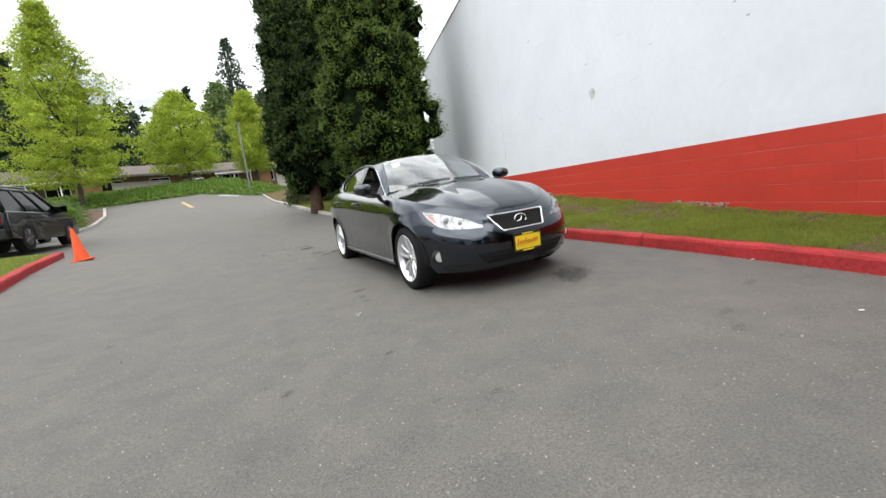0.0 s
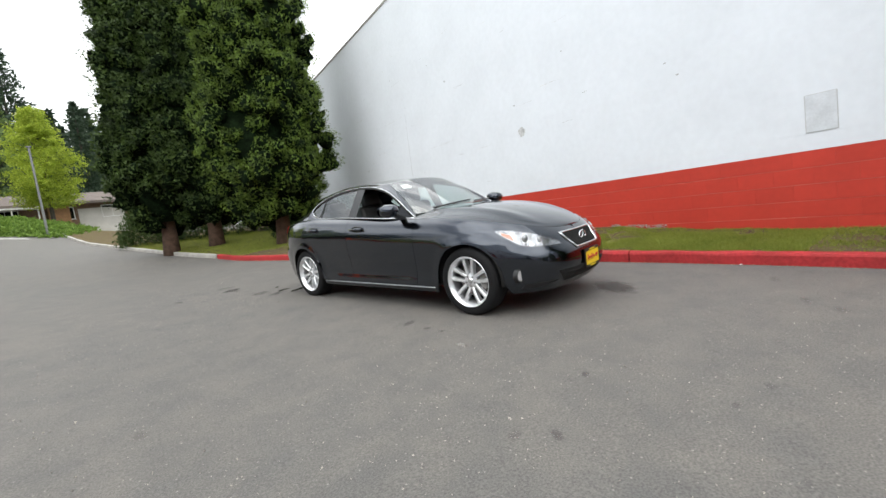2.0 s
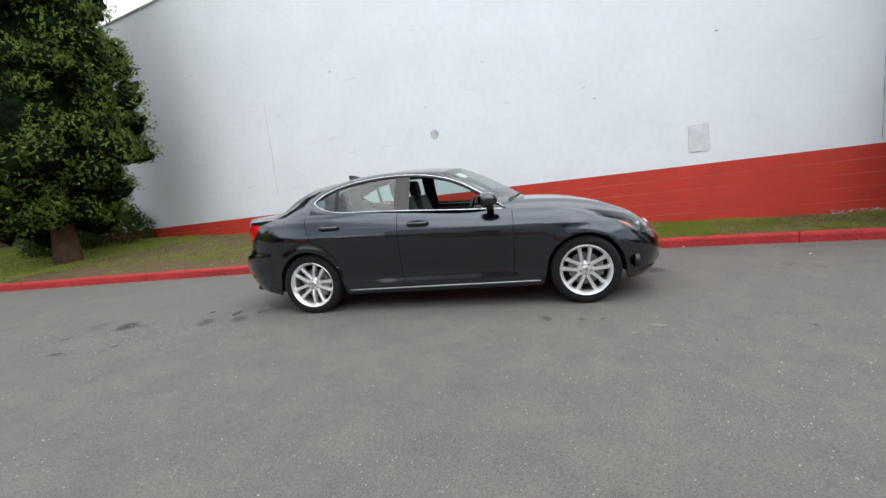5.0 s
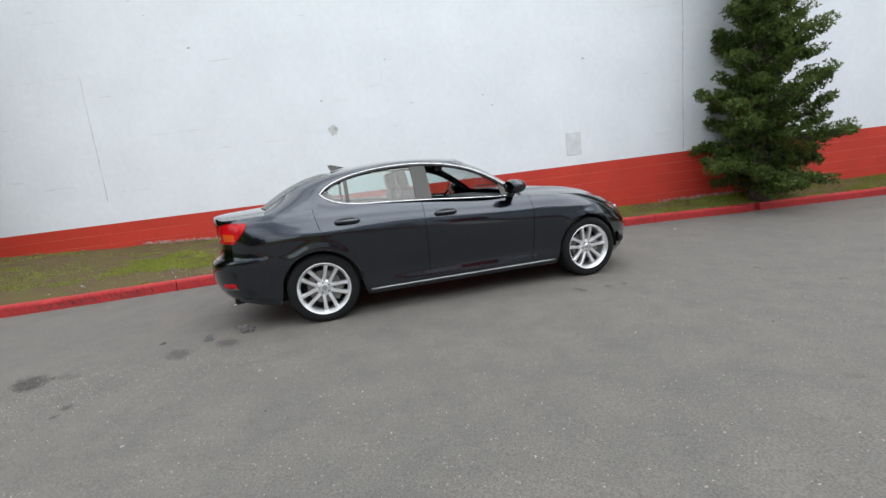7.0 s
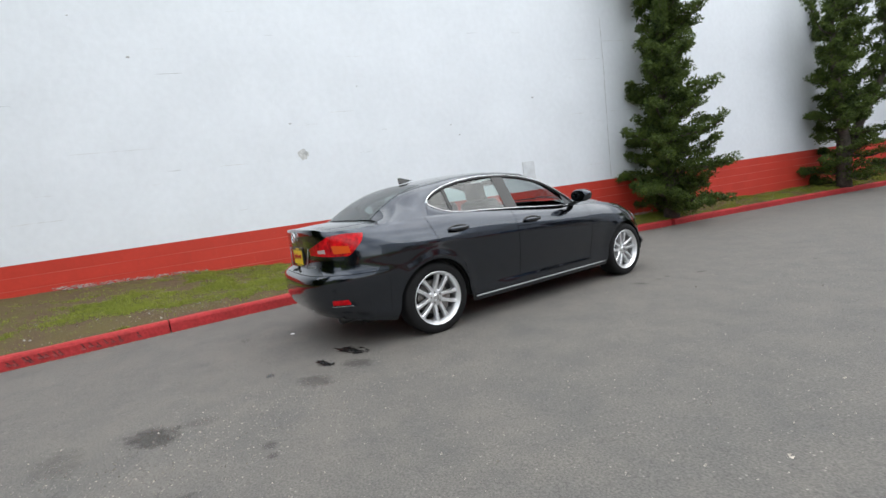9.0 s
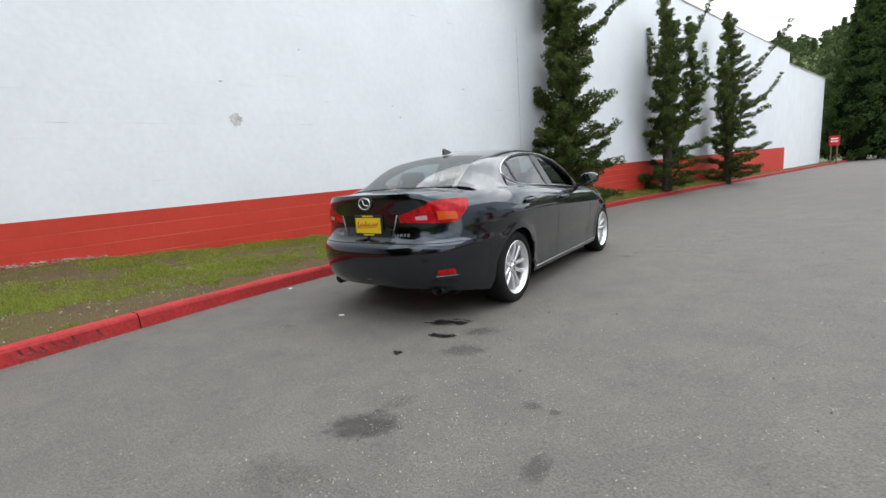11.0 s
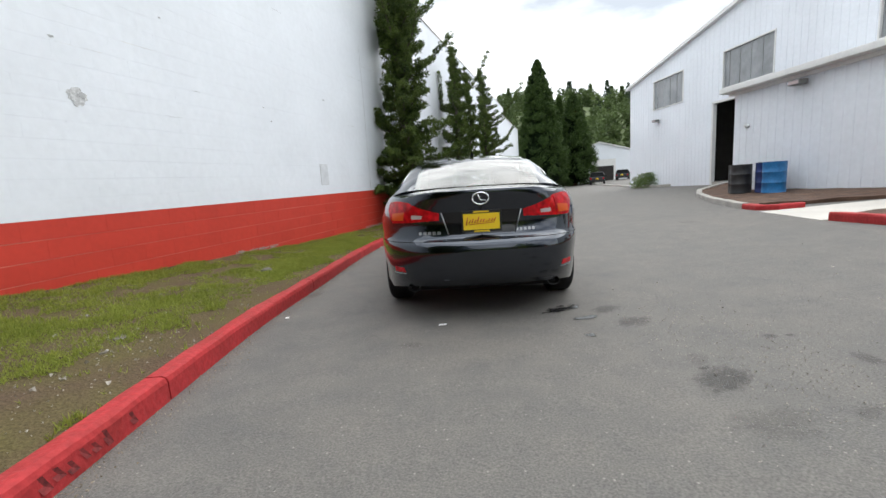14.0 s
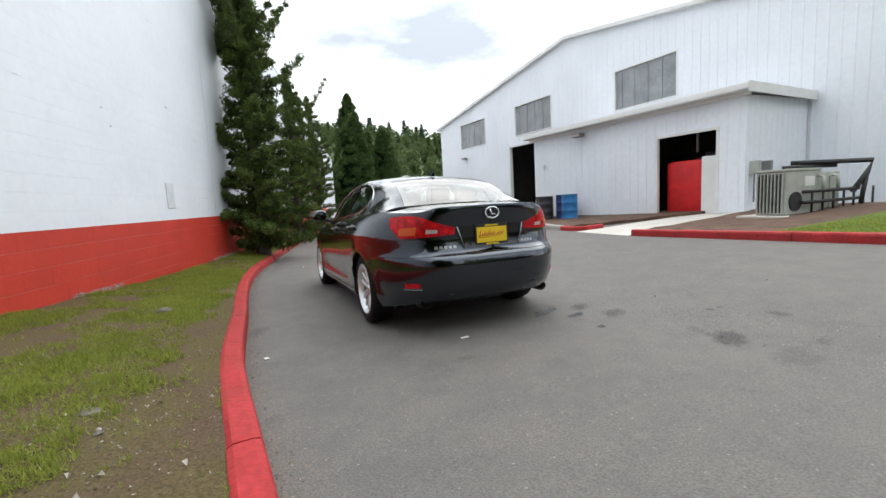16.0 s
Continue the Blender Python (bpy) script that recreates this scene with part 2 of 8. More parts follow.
def asphalt():
    m = mat("asphalt", (0.178, 0.169, 0.157), 0.76, second=(0.156, 0.152, 0.145), spec=0.5, scale=0.35, fine=0.5, fine_scale=110, bump=0.35)
    n, l = m.node_tree.nodes, m.node_tree.links
    b = n["Principled BSDF"]
    src = b.inputs["Base Color"].links[0].from_socket
    co = n.new("ShaderNodeTexCoord")
    # pale stone chips in the worn surface
    v = n.new("ShaderNodeTexVoronoi")
    v.inputs["Scale"].default_value = 30
    l.new(co.outputs["Object"], v.inputs["Vector"])
    r = n.new("ShaderNodeValToRGB")
    r.color_ramp.elements[0].position, r.color_ramp.elements[0].color = 0.10, (1, 1, 1, 1)
    r.color_ramp.elements[1].position, r.color_ramp.elements[1].color = 0.17, (0, 0, 0, 1)
    l.new(v.outputs["Distance"], r.inputs[0])
    sel = n.new("ShaderNodeSeparateColor")
    l.new(v.outputs["Color"], sel.inputs[0])
    gt = n.new("ShaderNodeMath")
    gt.operation, gt.inputs[1].default_value = "GREATER_THAN", 0.80
    l.new(sel.outputs[0], gt.inputs[0])
    mu = n.new("ShaderNodeMath")
    mu.operation = "MULTIPLY"
    l.new(r.outputs[0], mu.inputs[0])
    l.new(gt.outputs[0], mu.inputs[1])
    x = n.new("ShaderNodeMix")
    x.data_type = "RGBA"
    x.inputs[7].default_value = (0.27, 0.26, 0.24, 1)
    l.new(mu.outputs[0], x.inputs[0])
    l.new(src, x.inputs[6])
    # broad brownish wear and dark blotches
    t = n.new("ShaderNodeTexNoise")
    t.inputs["Scale"].default_value = 3.2
    t.inputs["Detail"].default_value = 8
    t.inputs["Roughness"].default_value = 0.65
    l.new(co.outputs["Object"], t.inputs["Vector"])
    r2 = n.new("ShaderNodeValToRGB")
    r2.color_ramp.elements[0].position, r2.color_ramp.elements[0].color = 0.28, (0.80, 0.80, 0.81, 1)
    r2.color_ramp.elements[1].position, r2.color_ramp.elements[1].color = 0.66, (1.11, 1.07, 1.03, 1)
    l.new(t.outputs["Fac"], r2.inputs[0])
    y = n.new("ShaderNodeMix")
    y.data_type, y.blend_type = "RGBA", "MULTIPLY"
    y.inputs[0].default_value = 1.0
    l.new(x.outputs[2], y.inputs[6])
    l.new(r2.outputs[0], y.inputs[7])
    l.new(y.outputs[2], b.inputs["Base Color"])
    return m


M_asphalt = asphalt()


def turf():
    """Mown grass with bare earth showing through."""
    m = mat("turf", (0.150, 0.128, 0.054), 0.95, second=(0.145, 0.102, 0.068), scale=2.6, fine=0.5, fine_scale=70, bump=0.9)
    m.node_tree.nodes["Principled BSDF"].inputs["Specular IOR Level"].default_value = 0.1
    return m


M_turf = turf()
M_lawn = mat("mown_lawn", (0.15, 0.20, 0.040), 0.95, second=(0.11, 0.15, 0.035), scale=2.0, fine=0.4, fine_scale=70, bump=0.8, spec=0.1)

# ---- lie of the land ----
rise = lambda y: (np.where(y < 0, 0.0125 * y, 0.0275 * np.minimum(y, 14))
                  + np.where(y > 14, 0.0275 * np.clip(y - 14, 0, 8) + 0.0425 * np.clip(y - 14, 0, 8) ** 2 / 16, 0)
                  + 0.07 * np.clip(y - 22, 0, 23) + 0.03 * np.clip(y - 45, 0, 40))


def lie(x, y):
    """Height of the paved ground."""
    x, y = np.asarray(x, float), np.asarray(np.clip(y, -80, 300), float)
    return -0.101 + rise(y) - 0.01 * (np.clip(x, -9, 12) - 0.5) + 0.05 * np.clip(-1 - x, 0, 8) + 0.06 * np.clip(y - 22, 0, 26) * np.clip((-x - 5) / 6, 0, 1)


kerb_line = lerp_curve([-60, -28, -12, -4.5, 0, 2.2, 3.6, 5.0, 6.4, 8.2, 9.3, 10.2, 12.4, 14.8, 17.2, 19.5, 27, 37, 52],
                       [3.0, 4.15, 4.42, 4.46, 4.29, 4.09, 3.86, 3.55, 3.19, 2.74, 2.37, 2.06, 1.36, 0.56, 0.1, -0.5, -2.8, -5.8, -10])
wall_foot = lerp_curve([-60, -29, -5, 3, 5.3, 6.5, 9.3, 10.4, 13.7, 17, 22, 30],
                       [-0.75, -0.42, 0.10, 0.17, 0.27, 0.33, 0.50, 0.55, 0.68, 0.80, 1.05, 1.6])
WALL_X, WALL_A, WALL_B, WALL_TOP, RED_Z = 5.344, -28.6, 22.0, 7.35, 1.11


def span(*knots):
    out = []
    for a, b, n in knots:
        out += list(np.linspace(a, b, n, endpoint=False))
    return np.array(out + [knots[-1][1]])


def sheet(name, xs, ys, f, material, label, smooth=True):
    X, Y = np.meshgrid(xs, ys)
    ob = grid_mesh(name, np.stack([X, Y, f(X, Y)], -1), material, None, smooth)
    return tagged(ob, label, "ground", kind="structure")


sheet("ground", span((-1500, -60, 12), (-60, 60, 60), (60, 1500, 12)), span((-1500, -90, 12), (-90, 90, 90), (90, 1500, 12)),
      lambda x, y: lie(x, y) - 0.12, M_far, "rough green ground that reaches the horizon")
road = sheet("road", span((-22, -10, 12), (-10, 5.2, 76)), span((-78, -10, 60), (-10, 16, 130), (16, 60, 70)), lie, M_asphalt,
             "worn grey asphalt of the lane and yard")

# ---- grass verge between kerb and wall ----
KW, KH = 0.145, 0.14


def verge_height(x, y):
    k = kerb_line(y) + KW
    s = np.clip((x - k) / np.maximum(WALL_X + 0.1 - k, 0.3), 0, 1)
    a = lie(k, y) + KH - 0.02
    return a + (wall_foot(y) - a) * s ** 0.8 + 0.02 * np.sin(x * 5.1 + y * 2.3) * np.sin(y * 3.7) * s


def verge():
    ys = span((-44, -8, 60), (-8, 20, 140), (20, 52, 60))
    rows = []
    for y in ys:
        k = float(kerb_line(y)) + KW - 0.03
        far = WALL_X + 0.1 if y < WALL_B else WALL_X + 0.1 + (y - WALL_B) * 0.8
        xs = np.linspace(k, far, 22)
        rows.append(np.stack([xs, np.full(22, y), verge_height(xs, np.full(22, y))], -1))
    return tagged(grid_mesh("lawn", rows, M_turf), "patchy mown grass verge with bare brown earth by the wall", "grass", kind="structure")


verge()


# ---- kerbs ----
def kerb_piece(bm, pts, w, h, worn=0.0):
    """A rounded kerb stone along ground points; w to the left of its way."""
    prof = [(0.0, -0.10), (0.0, h - 0.035), (0.010, h - 0.010), (0.035, h), (w - 0.03, h), (w - 0.006, h - 0.012), (w, h - 0.04), (w, -0.10)]
    rings = []
    for i, p in enumerate(pts):
        a, b = Vector(pts[max(i - 1, 0)]), Vector(pts[min(i + 1, len(pts) - 1)])
        d = (b - a)
        d.z = 0
        d.normalize()
        side = Vector((-d.y, d.x, 0))
        rings.append([bm.verts.new(Vector(p) + side * o + Vector((0, 0, z + worn * (noise.noise((p[0] * 3, p[1] * 3, o * 20 + z * 9))) * (z > 0)))) for o, z in prof])
    for a, b in zip(rings, rings[1:]):
        for k in range(len(prof) - 1):
            bm.faces.new((a[k], b[k], b[k + 1], a[k + 1]))
    bm.faces.new(rings[0])
    bm.faces.new(rings[-1][::-1])


def kerb_run(name, line, label, colour, length=3.05, w=KW, h=KH, gap=0.012):
    """A run of kerb stones, one object a stone, along a dense line of ground points."""
    top = thing(name, Matrix(), label, "kerb", kind="structure")
    line = [Vector(p) for p in line]
    acc, cur, n = 0.0, [line[0]], 0
    for a, b in zip(line, line[1:]):
        acc += (b - a).length
        cur.append(b)
        if acc >= length or b is line[-1]:
            if acc > 0.3:
                bm = bmesh.new()
                d0, d1 = (cur[1] - cur[0]).normalized(), (cur[-1] - cur[-2]).normalized()
                pts = [cur[0] + d0 * gap * 0.5] + cur[1:-1] + [cur[-1] - d1 * gap * 0.5]
                kerb_piece(bm, pts, w, h, 0.012)
                bmesh.ops.recalc_face_normals(bm, faces=bm.faces)
                c = colour(cur[len(cur) // 2]) if callable(colour) else colour
                part("kerb_stone", bm, c, top)
            acc, cur, n = 0.0, [b], n + 1
    return top


def on_ground(x, y):
    return (float(x), float(y), float(lie(x, y)))


def dense(knots, step=0.15):
    out = []
    for (x0, y0), (x1, y1) in zip(knots, knots[1:]):
        k = max(2, int(math.hypot(x1 - x0, y1 - y0) / step))
        out += [on_ground(x0 + (x1 - x0) * i / k, y0 + (y1 - y0) * i / k) for i in range(k)]
    return out + [on_ground(*knots[-1])]


# joints that the walk passes lie at y = 3.68 and y = 8.74; stones run from there
kerb_run("kerb", [on_ground(kerb_line(y), y) for y in np.arange(16.9, -0.5, -0.1)][::1], "red-painted concrete kerb along the grass verge, scuffed", M_kerb, length=2.6)
kerb_run("kerb", [on_ground(kerb_line(y), y) for y in np.arange(-0.5, -44, -0.25)], "red-painted concrete kerb along the grass verge", M_kerb)
kerb_run("kerb", [on_ground(kerb_line(y), y) for y in np.arange(50, 16.8, -0.25)], "bare grey concrete kerb round the lawn", M_conc)

# ---- far side: planted bed and kerbs before the workshop ----
BED = [(-3.83, 2.75), (-4.05, 4.1), (-4.25, 5.4), (-4.50, 7.0), (-5.28, 8.9), (-6.2, 11.5)]
kerb_run("kerb", dense(BED), "red-painted kerb round the lawn by the workshop", M_kerb, w=0.18)
kerb_run("kerb", dense([(-8.0, -13.4), (-6.0, -10.2), (-4.9, -8.2), (-4.35, -6.2), (-3.95, -3.6), (-3.80, -1.2), (-3.80, -0.6)]), "bare concrete kerb round the bark bed", M_conc, w=0.18)
kerb_run("kerb", dense([(-3.80, -0.6), (-3.86, 0.0), (-4.15, 0.38), (-4.6, 0.42)]), "red-painted end of the bed kerb", M_kerb, w=0.22, h=0.12)
kerb_run("kerb", dense([(-3.2, -60), (-3.6, -38), (-3.9, -30), (-4.5, -19), (-5.4, -17), (-6.6, -15.8), (-8.2, -15.0)]), "bare concrete kerb by the workshop corner", M_conc, w=0.18)


def fill(name, edge, inner, material, label, category, up=0.09, cols=10, bumpy=0.03):
    """A bed between a kerb line and a line behind it."""
    rows = []
    for (x0, y0), (x1, y1) in zip(edge, inner):
        r = []
        for k in range(cols):
            s = k / (cols - 1)
            x, y = x0 + (x1 - x0) * s, y0 + (y1 - y0) * s
            r.append((x, y, float(lie(x, y)) + up + bumpy * noise.noise((x * 2.1, y * 2.1, 0))))
        r = [(r[0][0], r[0][1], r[0][2] - 0.25)] + r + [(r[-1][0], r[-1][1], r[-1][2] - 0.25)]
        rows.append(r)
    drop = lambda r: [(x, y, z - 0.25) for x, y, z in r]
    rows = [drop(rows[0])] + rows + [drop(rows[-1])]
    ob = grid_mesh(name, rows, material)
    ob.data.set_sharp_from_angle(angle=radians(40))
    return tagged(ob, label, category, kind="structure")


def line_points(knots, n):
    k = np.array(knots, float)
    d = np.r_[0, np.cumsum(np.hypot(*np.diff(k, axis=0).T))]
    t = np.linspace(0, d[-1], n)
    return list(zip(np.interp(t, d, k[:, 0]), np.interp(t, d, k[:, 1])))


fill("flower_bed", line_points([(-3.98, -0.62), (-4.1, -3.6), (-4.5, -6.2), (-5.1, -8.2), (-8.2, -13.6)], 40), line_points([(-8.6, 0.6), (-7.0, -5.0), (-5.9, -7.2), (-6.0, -8.3), (-8.4, -13.7)], 40), M_soil,
     "bark-mulched bed before the workshop wall", "bed")
fill("flower_bed", line_points([(-4.0, 2.75), (-4.22, 4.1), (-4.5, 5.8)], 20), line_points([(-8.8, 1.6), (-9.6, 4.2), (-11.2, 5.6)], 20), M_soil, "bark-mulched bed beside the air conditioners", "bed")
fill("lawn", line_points([(-4.42, 5.4), (-4.68, 7.0), (-5.45, 8.9), (-6.2, 11.4)], 24), line_points([(-12.5, 4.6), (-12.8, 7.0), (-11.5, 10.0), (-7.2, 11.8)], 24), M_lawn, "bright mown lawn behind the red kerb", "grass", up=0.105)
fill("concrete_path", line_points([(-3.78, 0.45), (-3.76, 2.72)], 8), line_points([(-8.3, 0.0), (-8.9, 1.9)], 8), M_slab, "pale concrete ramp up to the workshop doorway", "path", up=0.012, bumpy=0.0)


# ---- the long block wall ----
def block_wall():
    wall = thing("wall_east", Matrix(), "white-painted concrete block wall with a red band at its foot", "wall", kind="structure")
    box("backing", WALL_X + 0.012, WALL_X + 0.30, WALL_A, WALL_B, -1.5, WALL_TOP, M_white, wall)
    box("joint_bed", WALL_X + 0.0035, WALL_X + 0.012, WALL_A + 0.001, WALL_B - 0.3, -1.2, RED_Z - 0.001, M_redjoint, wall, label="paler red of the mortar joints")
    box("end_wall", WALL_X + 0.012, WALL_X + 30, WALL_B - 0.3, WALL_B + 0.001, -1.5, WALL_TOP - 0.004, M_white, wall)
    box("roof_slab", WALL_X + 0.29, WALL_X + 30, WALL_A, WALL_B - 0.3, WALL_TOP - 0.4, WALL_TOP - 0.15, M_conc, wall)
    box("coping", WALL_X - 0.02, WALL_X + 0.33, WALL_A, WALL_B + 0.02, WALL_TOP, WALL_TOP + 0.06, M_conc, wall, label="thin grey metal coping")
    H, L, joint = 0.2032, 0.4064, 0.005
    pieces = {"red": [], "white": []}
    near = []
    low = int(math.ceil((RED_Z + 1.2) / H))
    high = int((WALL_TOP - RED_Z) / H)
    rs = random.Random(4)
    for c in range(-low, high + 1):
        z0, z1 = RED_Z + c * H, RED_Z + (c + 1) * H
        z1 = min(z1, WALL_TOP)
        y = WALL_A - (L / 2 if c % 2 else 0)
        while y < WALL_B:
            a, b = max(y, WALL_A), min(y + L, WALL_B)
            if b - a > 0.03 and z1 > wall_foot((a + b) / 2) - 0.15:
                near.append((c, a, b, z0, z1)) if (c < 0 and -1.0 < a < 13.2 and z1 > wall_foot(a) + 0.02) else pieces["red" if c < 0 else "white"].append((a, b, z0, z1))
            y += L

    def block(a, b, z0, z1):
        soft = z0 >= RED_Z - 0.01
        g, d, e = (0.0001, 0.0, 0.0) if soft else (0.0028, rs.uniform(0.0, 0.0010), 0.0002)
        x, r, q = WALL_X - d, (0.0001 if soft else 0.0004), (0.0002 if soft else 0.002)
        o = [(x + 0.02, a + e, z0 + g), (x + 0.02, b - e, z0 + g), (x + 0.02, b - e, z1 - g), (x + 0.02, a + e, z1 - g)]
        i = [(x, a + e + r, z0 + g + q), (x, b - e - r, z0 + g + q), (x, b - e - r, z1 - g - q), (x, a + e + r, z1 - g - q)]
        return o + i

    F = [(4, 7, 6, 5), (0, 4, 5, 1), (1, 5, 6, 2), (2, 6, 7, 3), (3, 7, 4, 0)]
    for key, m, lab in (("red", M_redi, "red-painted blocks of the wall foot"), ("white", M_whitei, "white-painted blocks of the upper wall")):
        V, Q = [], []
        for p in pieces[key]:
            k = len(V)
            V += block(*p)
            Q += [tuple(k + i for i in f) for f in F]
        tagged(raw("block_courses", V, Q, m, wall, label=lab), kind="stuff")
    for c, a, b, z0, z1 in near[:300]:
        raw("block", block(a, b, z0, z1), F, M_red, wall)
    if len(near) > 300:
        V, Q = [], []
        for c, a, b, z0, z1 in near[300:]:
            k = len(V)
            V += block(a, b, z0, z1)
            Q += [tuple(k + i for i in f) for f in F]
        tagged(raw("block_courses", V, Q, M_redi, wall), kind="stuff")
    return wall


wall_east = block_wall()

# lower neighbour beyond it
nb = thing("wall_neighbour", Matrix(), "plain white wall of the lower building beyond", "wall", kind="structure")
box("wall_face", WALL_X + 0.05, WALL_X + 20, -42.0, WALL_A - 0.002, -2, 6.7, M_white, nb)
box("coping", WALL_X, WALL_X + 20.05, -42.05, WALL_A - 0.002, 6.7, 6.76, M_conc, nb)
# ---- the parked sedan: X forward, Y to its left, Z up, origin on the ground midway between the axles ----
def car_paint():
    m = mat("graphite_metallic_paint", (0.010, 0.011, 0.015), 0.19, metal=1.0, coat=1.0, spec=0.0)
    n, l = m.node_tree.nodes, m.node_tree.links
    b = n["Principled BSDF"]
    b.inputs["Coat Roughness"].default_value = 0.008
    co = n.new("ShaderNodeTexCoord")
    v = n.new("ShaderNodeTexNoise")
    v.inputs["Scale"].default_value = 900
    l.new(co.outputs["Object"], v.inputs["Vector"])
    r = n.new("ShaderNodeValToRGB")
    r.color_ramp.elements[0].position, r.color_ramp.elements[0].color = 0.30, (0.019, 0.0230, 0.0310, 1)
    r.color_ramp.elements[1].position, r.color_ramp.elements[1].color = 0.75, (0.049, 0.0590, 0.0790, 1)
    l.new(v.outputs["Fac"], r.inputs[0])
    l.new(r.outputs[0], b.inputs["Base Color"])
    return m


M_car = car_paint()
M_black = mat("black_plastic", (0.012, 0.012, 0.013), 0.45, fine=0.2, fine_scale=80)
M_gloss = mat("gloss_black", (0.008, 0.008, 0.009), 0.08)
M_liner = mat("black_liner", (0.006, 0.006, 0.006), 0.9)
M_chrome = mat("chrome", (0.75, 0.76, 0.78), 0.10, metal=1.0)
M_alloy = mat("silver_alloy", (0.80, 0.81, 0.83), 0.30, metal=0.7, fine=0.05, fine_scale=30)
M_rubber = mat("tyre_rubber", (0.010, 0.010, 0.011), 0.8, spec=0.25, fine=0.3, fine_scale=60, bump=0.1)
M_steel = mat("brake_steel", (0.30, 0.29, 0.28), 0.4, metal=0.9, fine=0.3, fine_scale=50)
M_pipe = mat("dark_steel", (0.035, 0.035, 0.035), 0.45, metal=0.8)
M_strip = mat("satin_strip", (0.30, 0.31, 0.32), 0.3, metal=0.8)
M_lamp = mat("lamp_reflector", (0.29, 0.30, 0.32), 0.22, metal=0.9, var=0.7, scale=16)
M_redlamp = mat("red_lamp_lens", (0.45, 0.004, 0.009), 0.14, var=0.45, scale=26, spec=0.35)
M_amber = mat("amber_lens", (0.58, 0.085, 0.012), 0.18, spec=0.35)
M_pale = mat("pale_amber_lens", (0.52, 0.20, 0.12), 0.15, spec=0.4)
M_mirror = mat("mirror_glass", (0.30, 0.31, 0.33), 0.03, metal=1.0)
M_clear = mat("clear_lamp_lens", (0.50, 0.40, 0.40), 0.1, coat=1.0)
M_lens = mat("fog_lamp_lens", (0.82, 0.83, 0.86), 0.12, metal=0.5, var=0.3, scale=30)
M_leather = mat("black_leather", (0.018, 0.017, 0.017), 0.5, fine=0.3, fine_scale=40, bump=0.1)
M_yellow = mat("yellow_plate", (0.85, 0.60, 0.02), 0.4, fine=0.05, fine_scale=40)
M_redink = mat("red_ink", (0.45, 0.02, 0.02), 0.5)
M_paper = mat("white_paper", (0.8, 0.8, 0.8), 0.6)
G_wind = glass("windscreen_glass", (0.80, 0.87, 0.85), 0.14, 0.78, 1.7)
G_side = glass("tinted_glass", (0.60, 0.72, 0.70), 0.09, 0.88, 2.8)
G_rear = glass("rear_screen_glass", (0.42, 0.50, 0.49), 0.12, 0.60, 1.9)
G_lens = glass("lamp_cover", (0.97, 0.97, 0.97), low=0.05, high=0.8)

WHEEL_X, HUB_Z, ARCH_R = 1.365, 0.322, 0.352
XCF, XCR, NF, NR = 0.95, -1.00, 3.1, 3.5
nose = lerp_curve([0.16, 0.20, 0.25, 0.33, 0.40, 0.47, 0.53, 0.575, 0.61, 0.665, 0.70, 0.76, 0.82, 0.90], [2.02, 2.06, 2.10, 2.145, 2.165, 2.163, 2.147, 2.115, 2.085, 2.05, 2.015, 1.94, 1.85, 1.72])
tail = lerp_curve([0.20, 0.285, 0.34, 0.42, 0.52, 0.60, 0.635, 0.655, 0.675, 0.70, 0.75, 0.87, 0.95, 1.00, 1.035, 1.06], [-2.18, -2.255, -2.31, -2.35, -2.368, -2.365, -2.350, -2.325, -2.296, -2.28, -2.264, -2.268, -2.28, -2.286, -2.282, -2.26])
flank = lerp_curve([0.15, 0.20, 0.27, 0.36, 0.45, 0.56, 0.68, 0.80, 1.10], [-0.085, -0.046, -0.030, -0.036, -0.030, -0.017, -0.007, 0.0, 0.0])
shoulder = lerp_curve([-2.29, -2.23, -2.18, -2.1, -1.9, -1.6, -1.3, -1.0, -0.7, -0.4, 0.2, 0.66, 0.9, 1.1, 1.35, 1.6, 1.8, 1.9, 2.0, 2.05],
                      [1.035, 1.030, 1.008, 1.004, 1.014, 1.032, 1.034, 1.026, 1.013, 0.998, 0.960, 0.937, 0.928, 0.914, 0.885, 0.835, 0.785, 0.756, 0.714, 0.688])


def skirt_bottom(x):
    z = np.where(x > 1.6, 0.200, np.where(x < -1.7, 0.205 + 0.17 * np.clip(-1.7 - x, 0, 0.5), 0.205))
    for xa in (WHEEL_X, -WHEEL_X):
        d = np.abs(x - xa)
        z = np.maximum(z, np.where(d < ARCH_R, 0, HUB_Z - (d - ARCH_R) / 0.035 * (HUB_Z - 0.205)))
        z = np.where(d < ARCH_R, np.maximum(z, HUB_Z + np.sqrt(np.clip(ARCH_R**2 - d**2, 0, None))), z)
    return z


def half_width(x, z):
    """Half the car's width: the flank rolls inwards towards the shoulder line."""
    s = np.clip(shoulder(x) - z, 0, None)
    return 0.898 + flank(z) - 0.050 * np.exp(-s / 0.05) - 0.062 * np.clip(1 - s / 0.25, 0, 1) ** 1.5


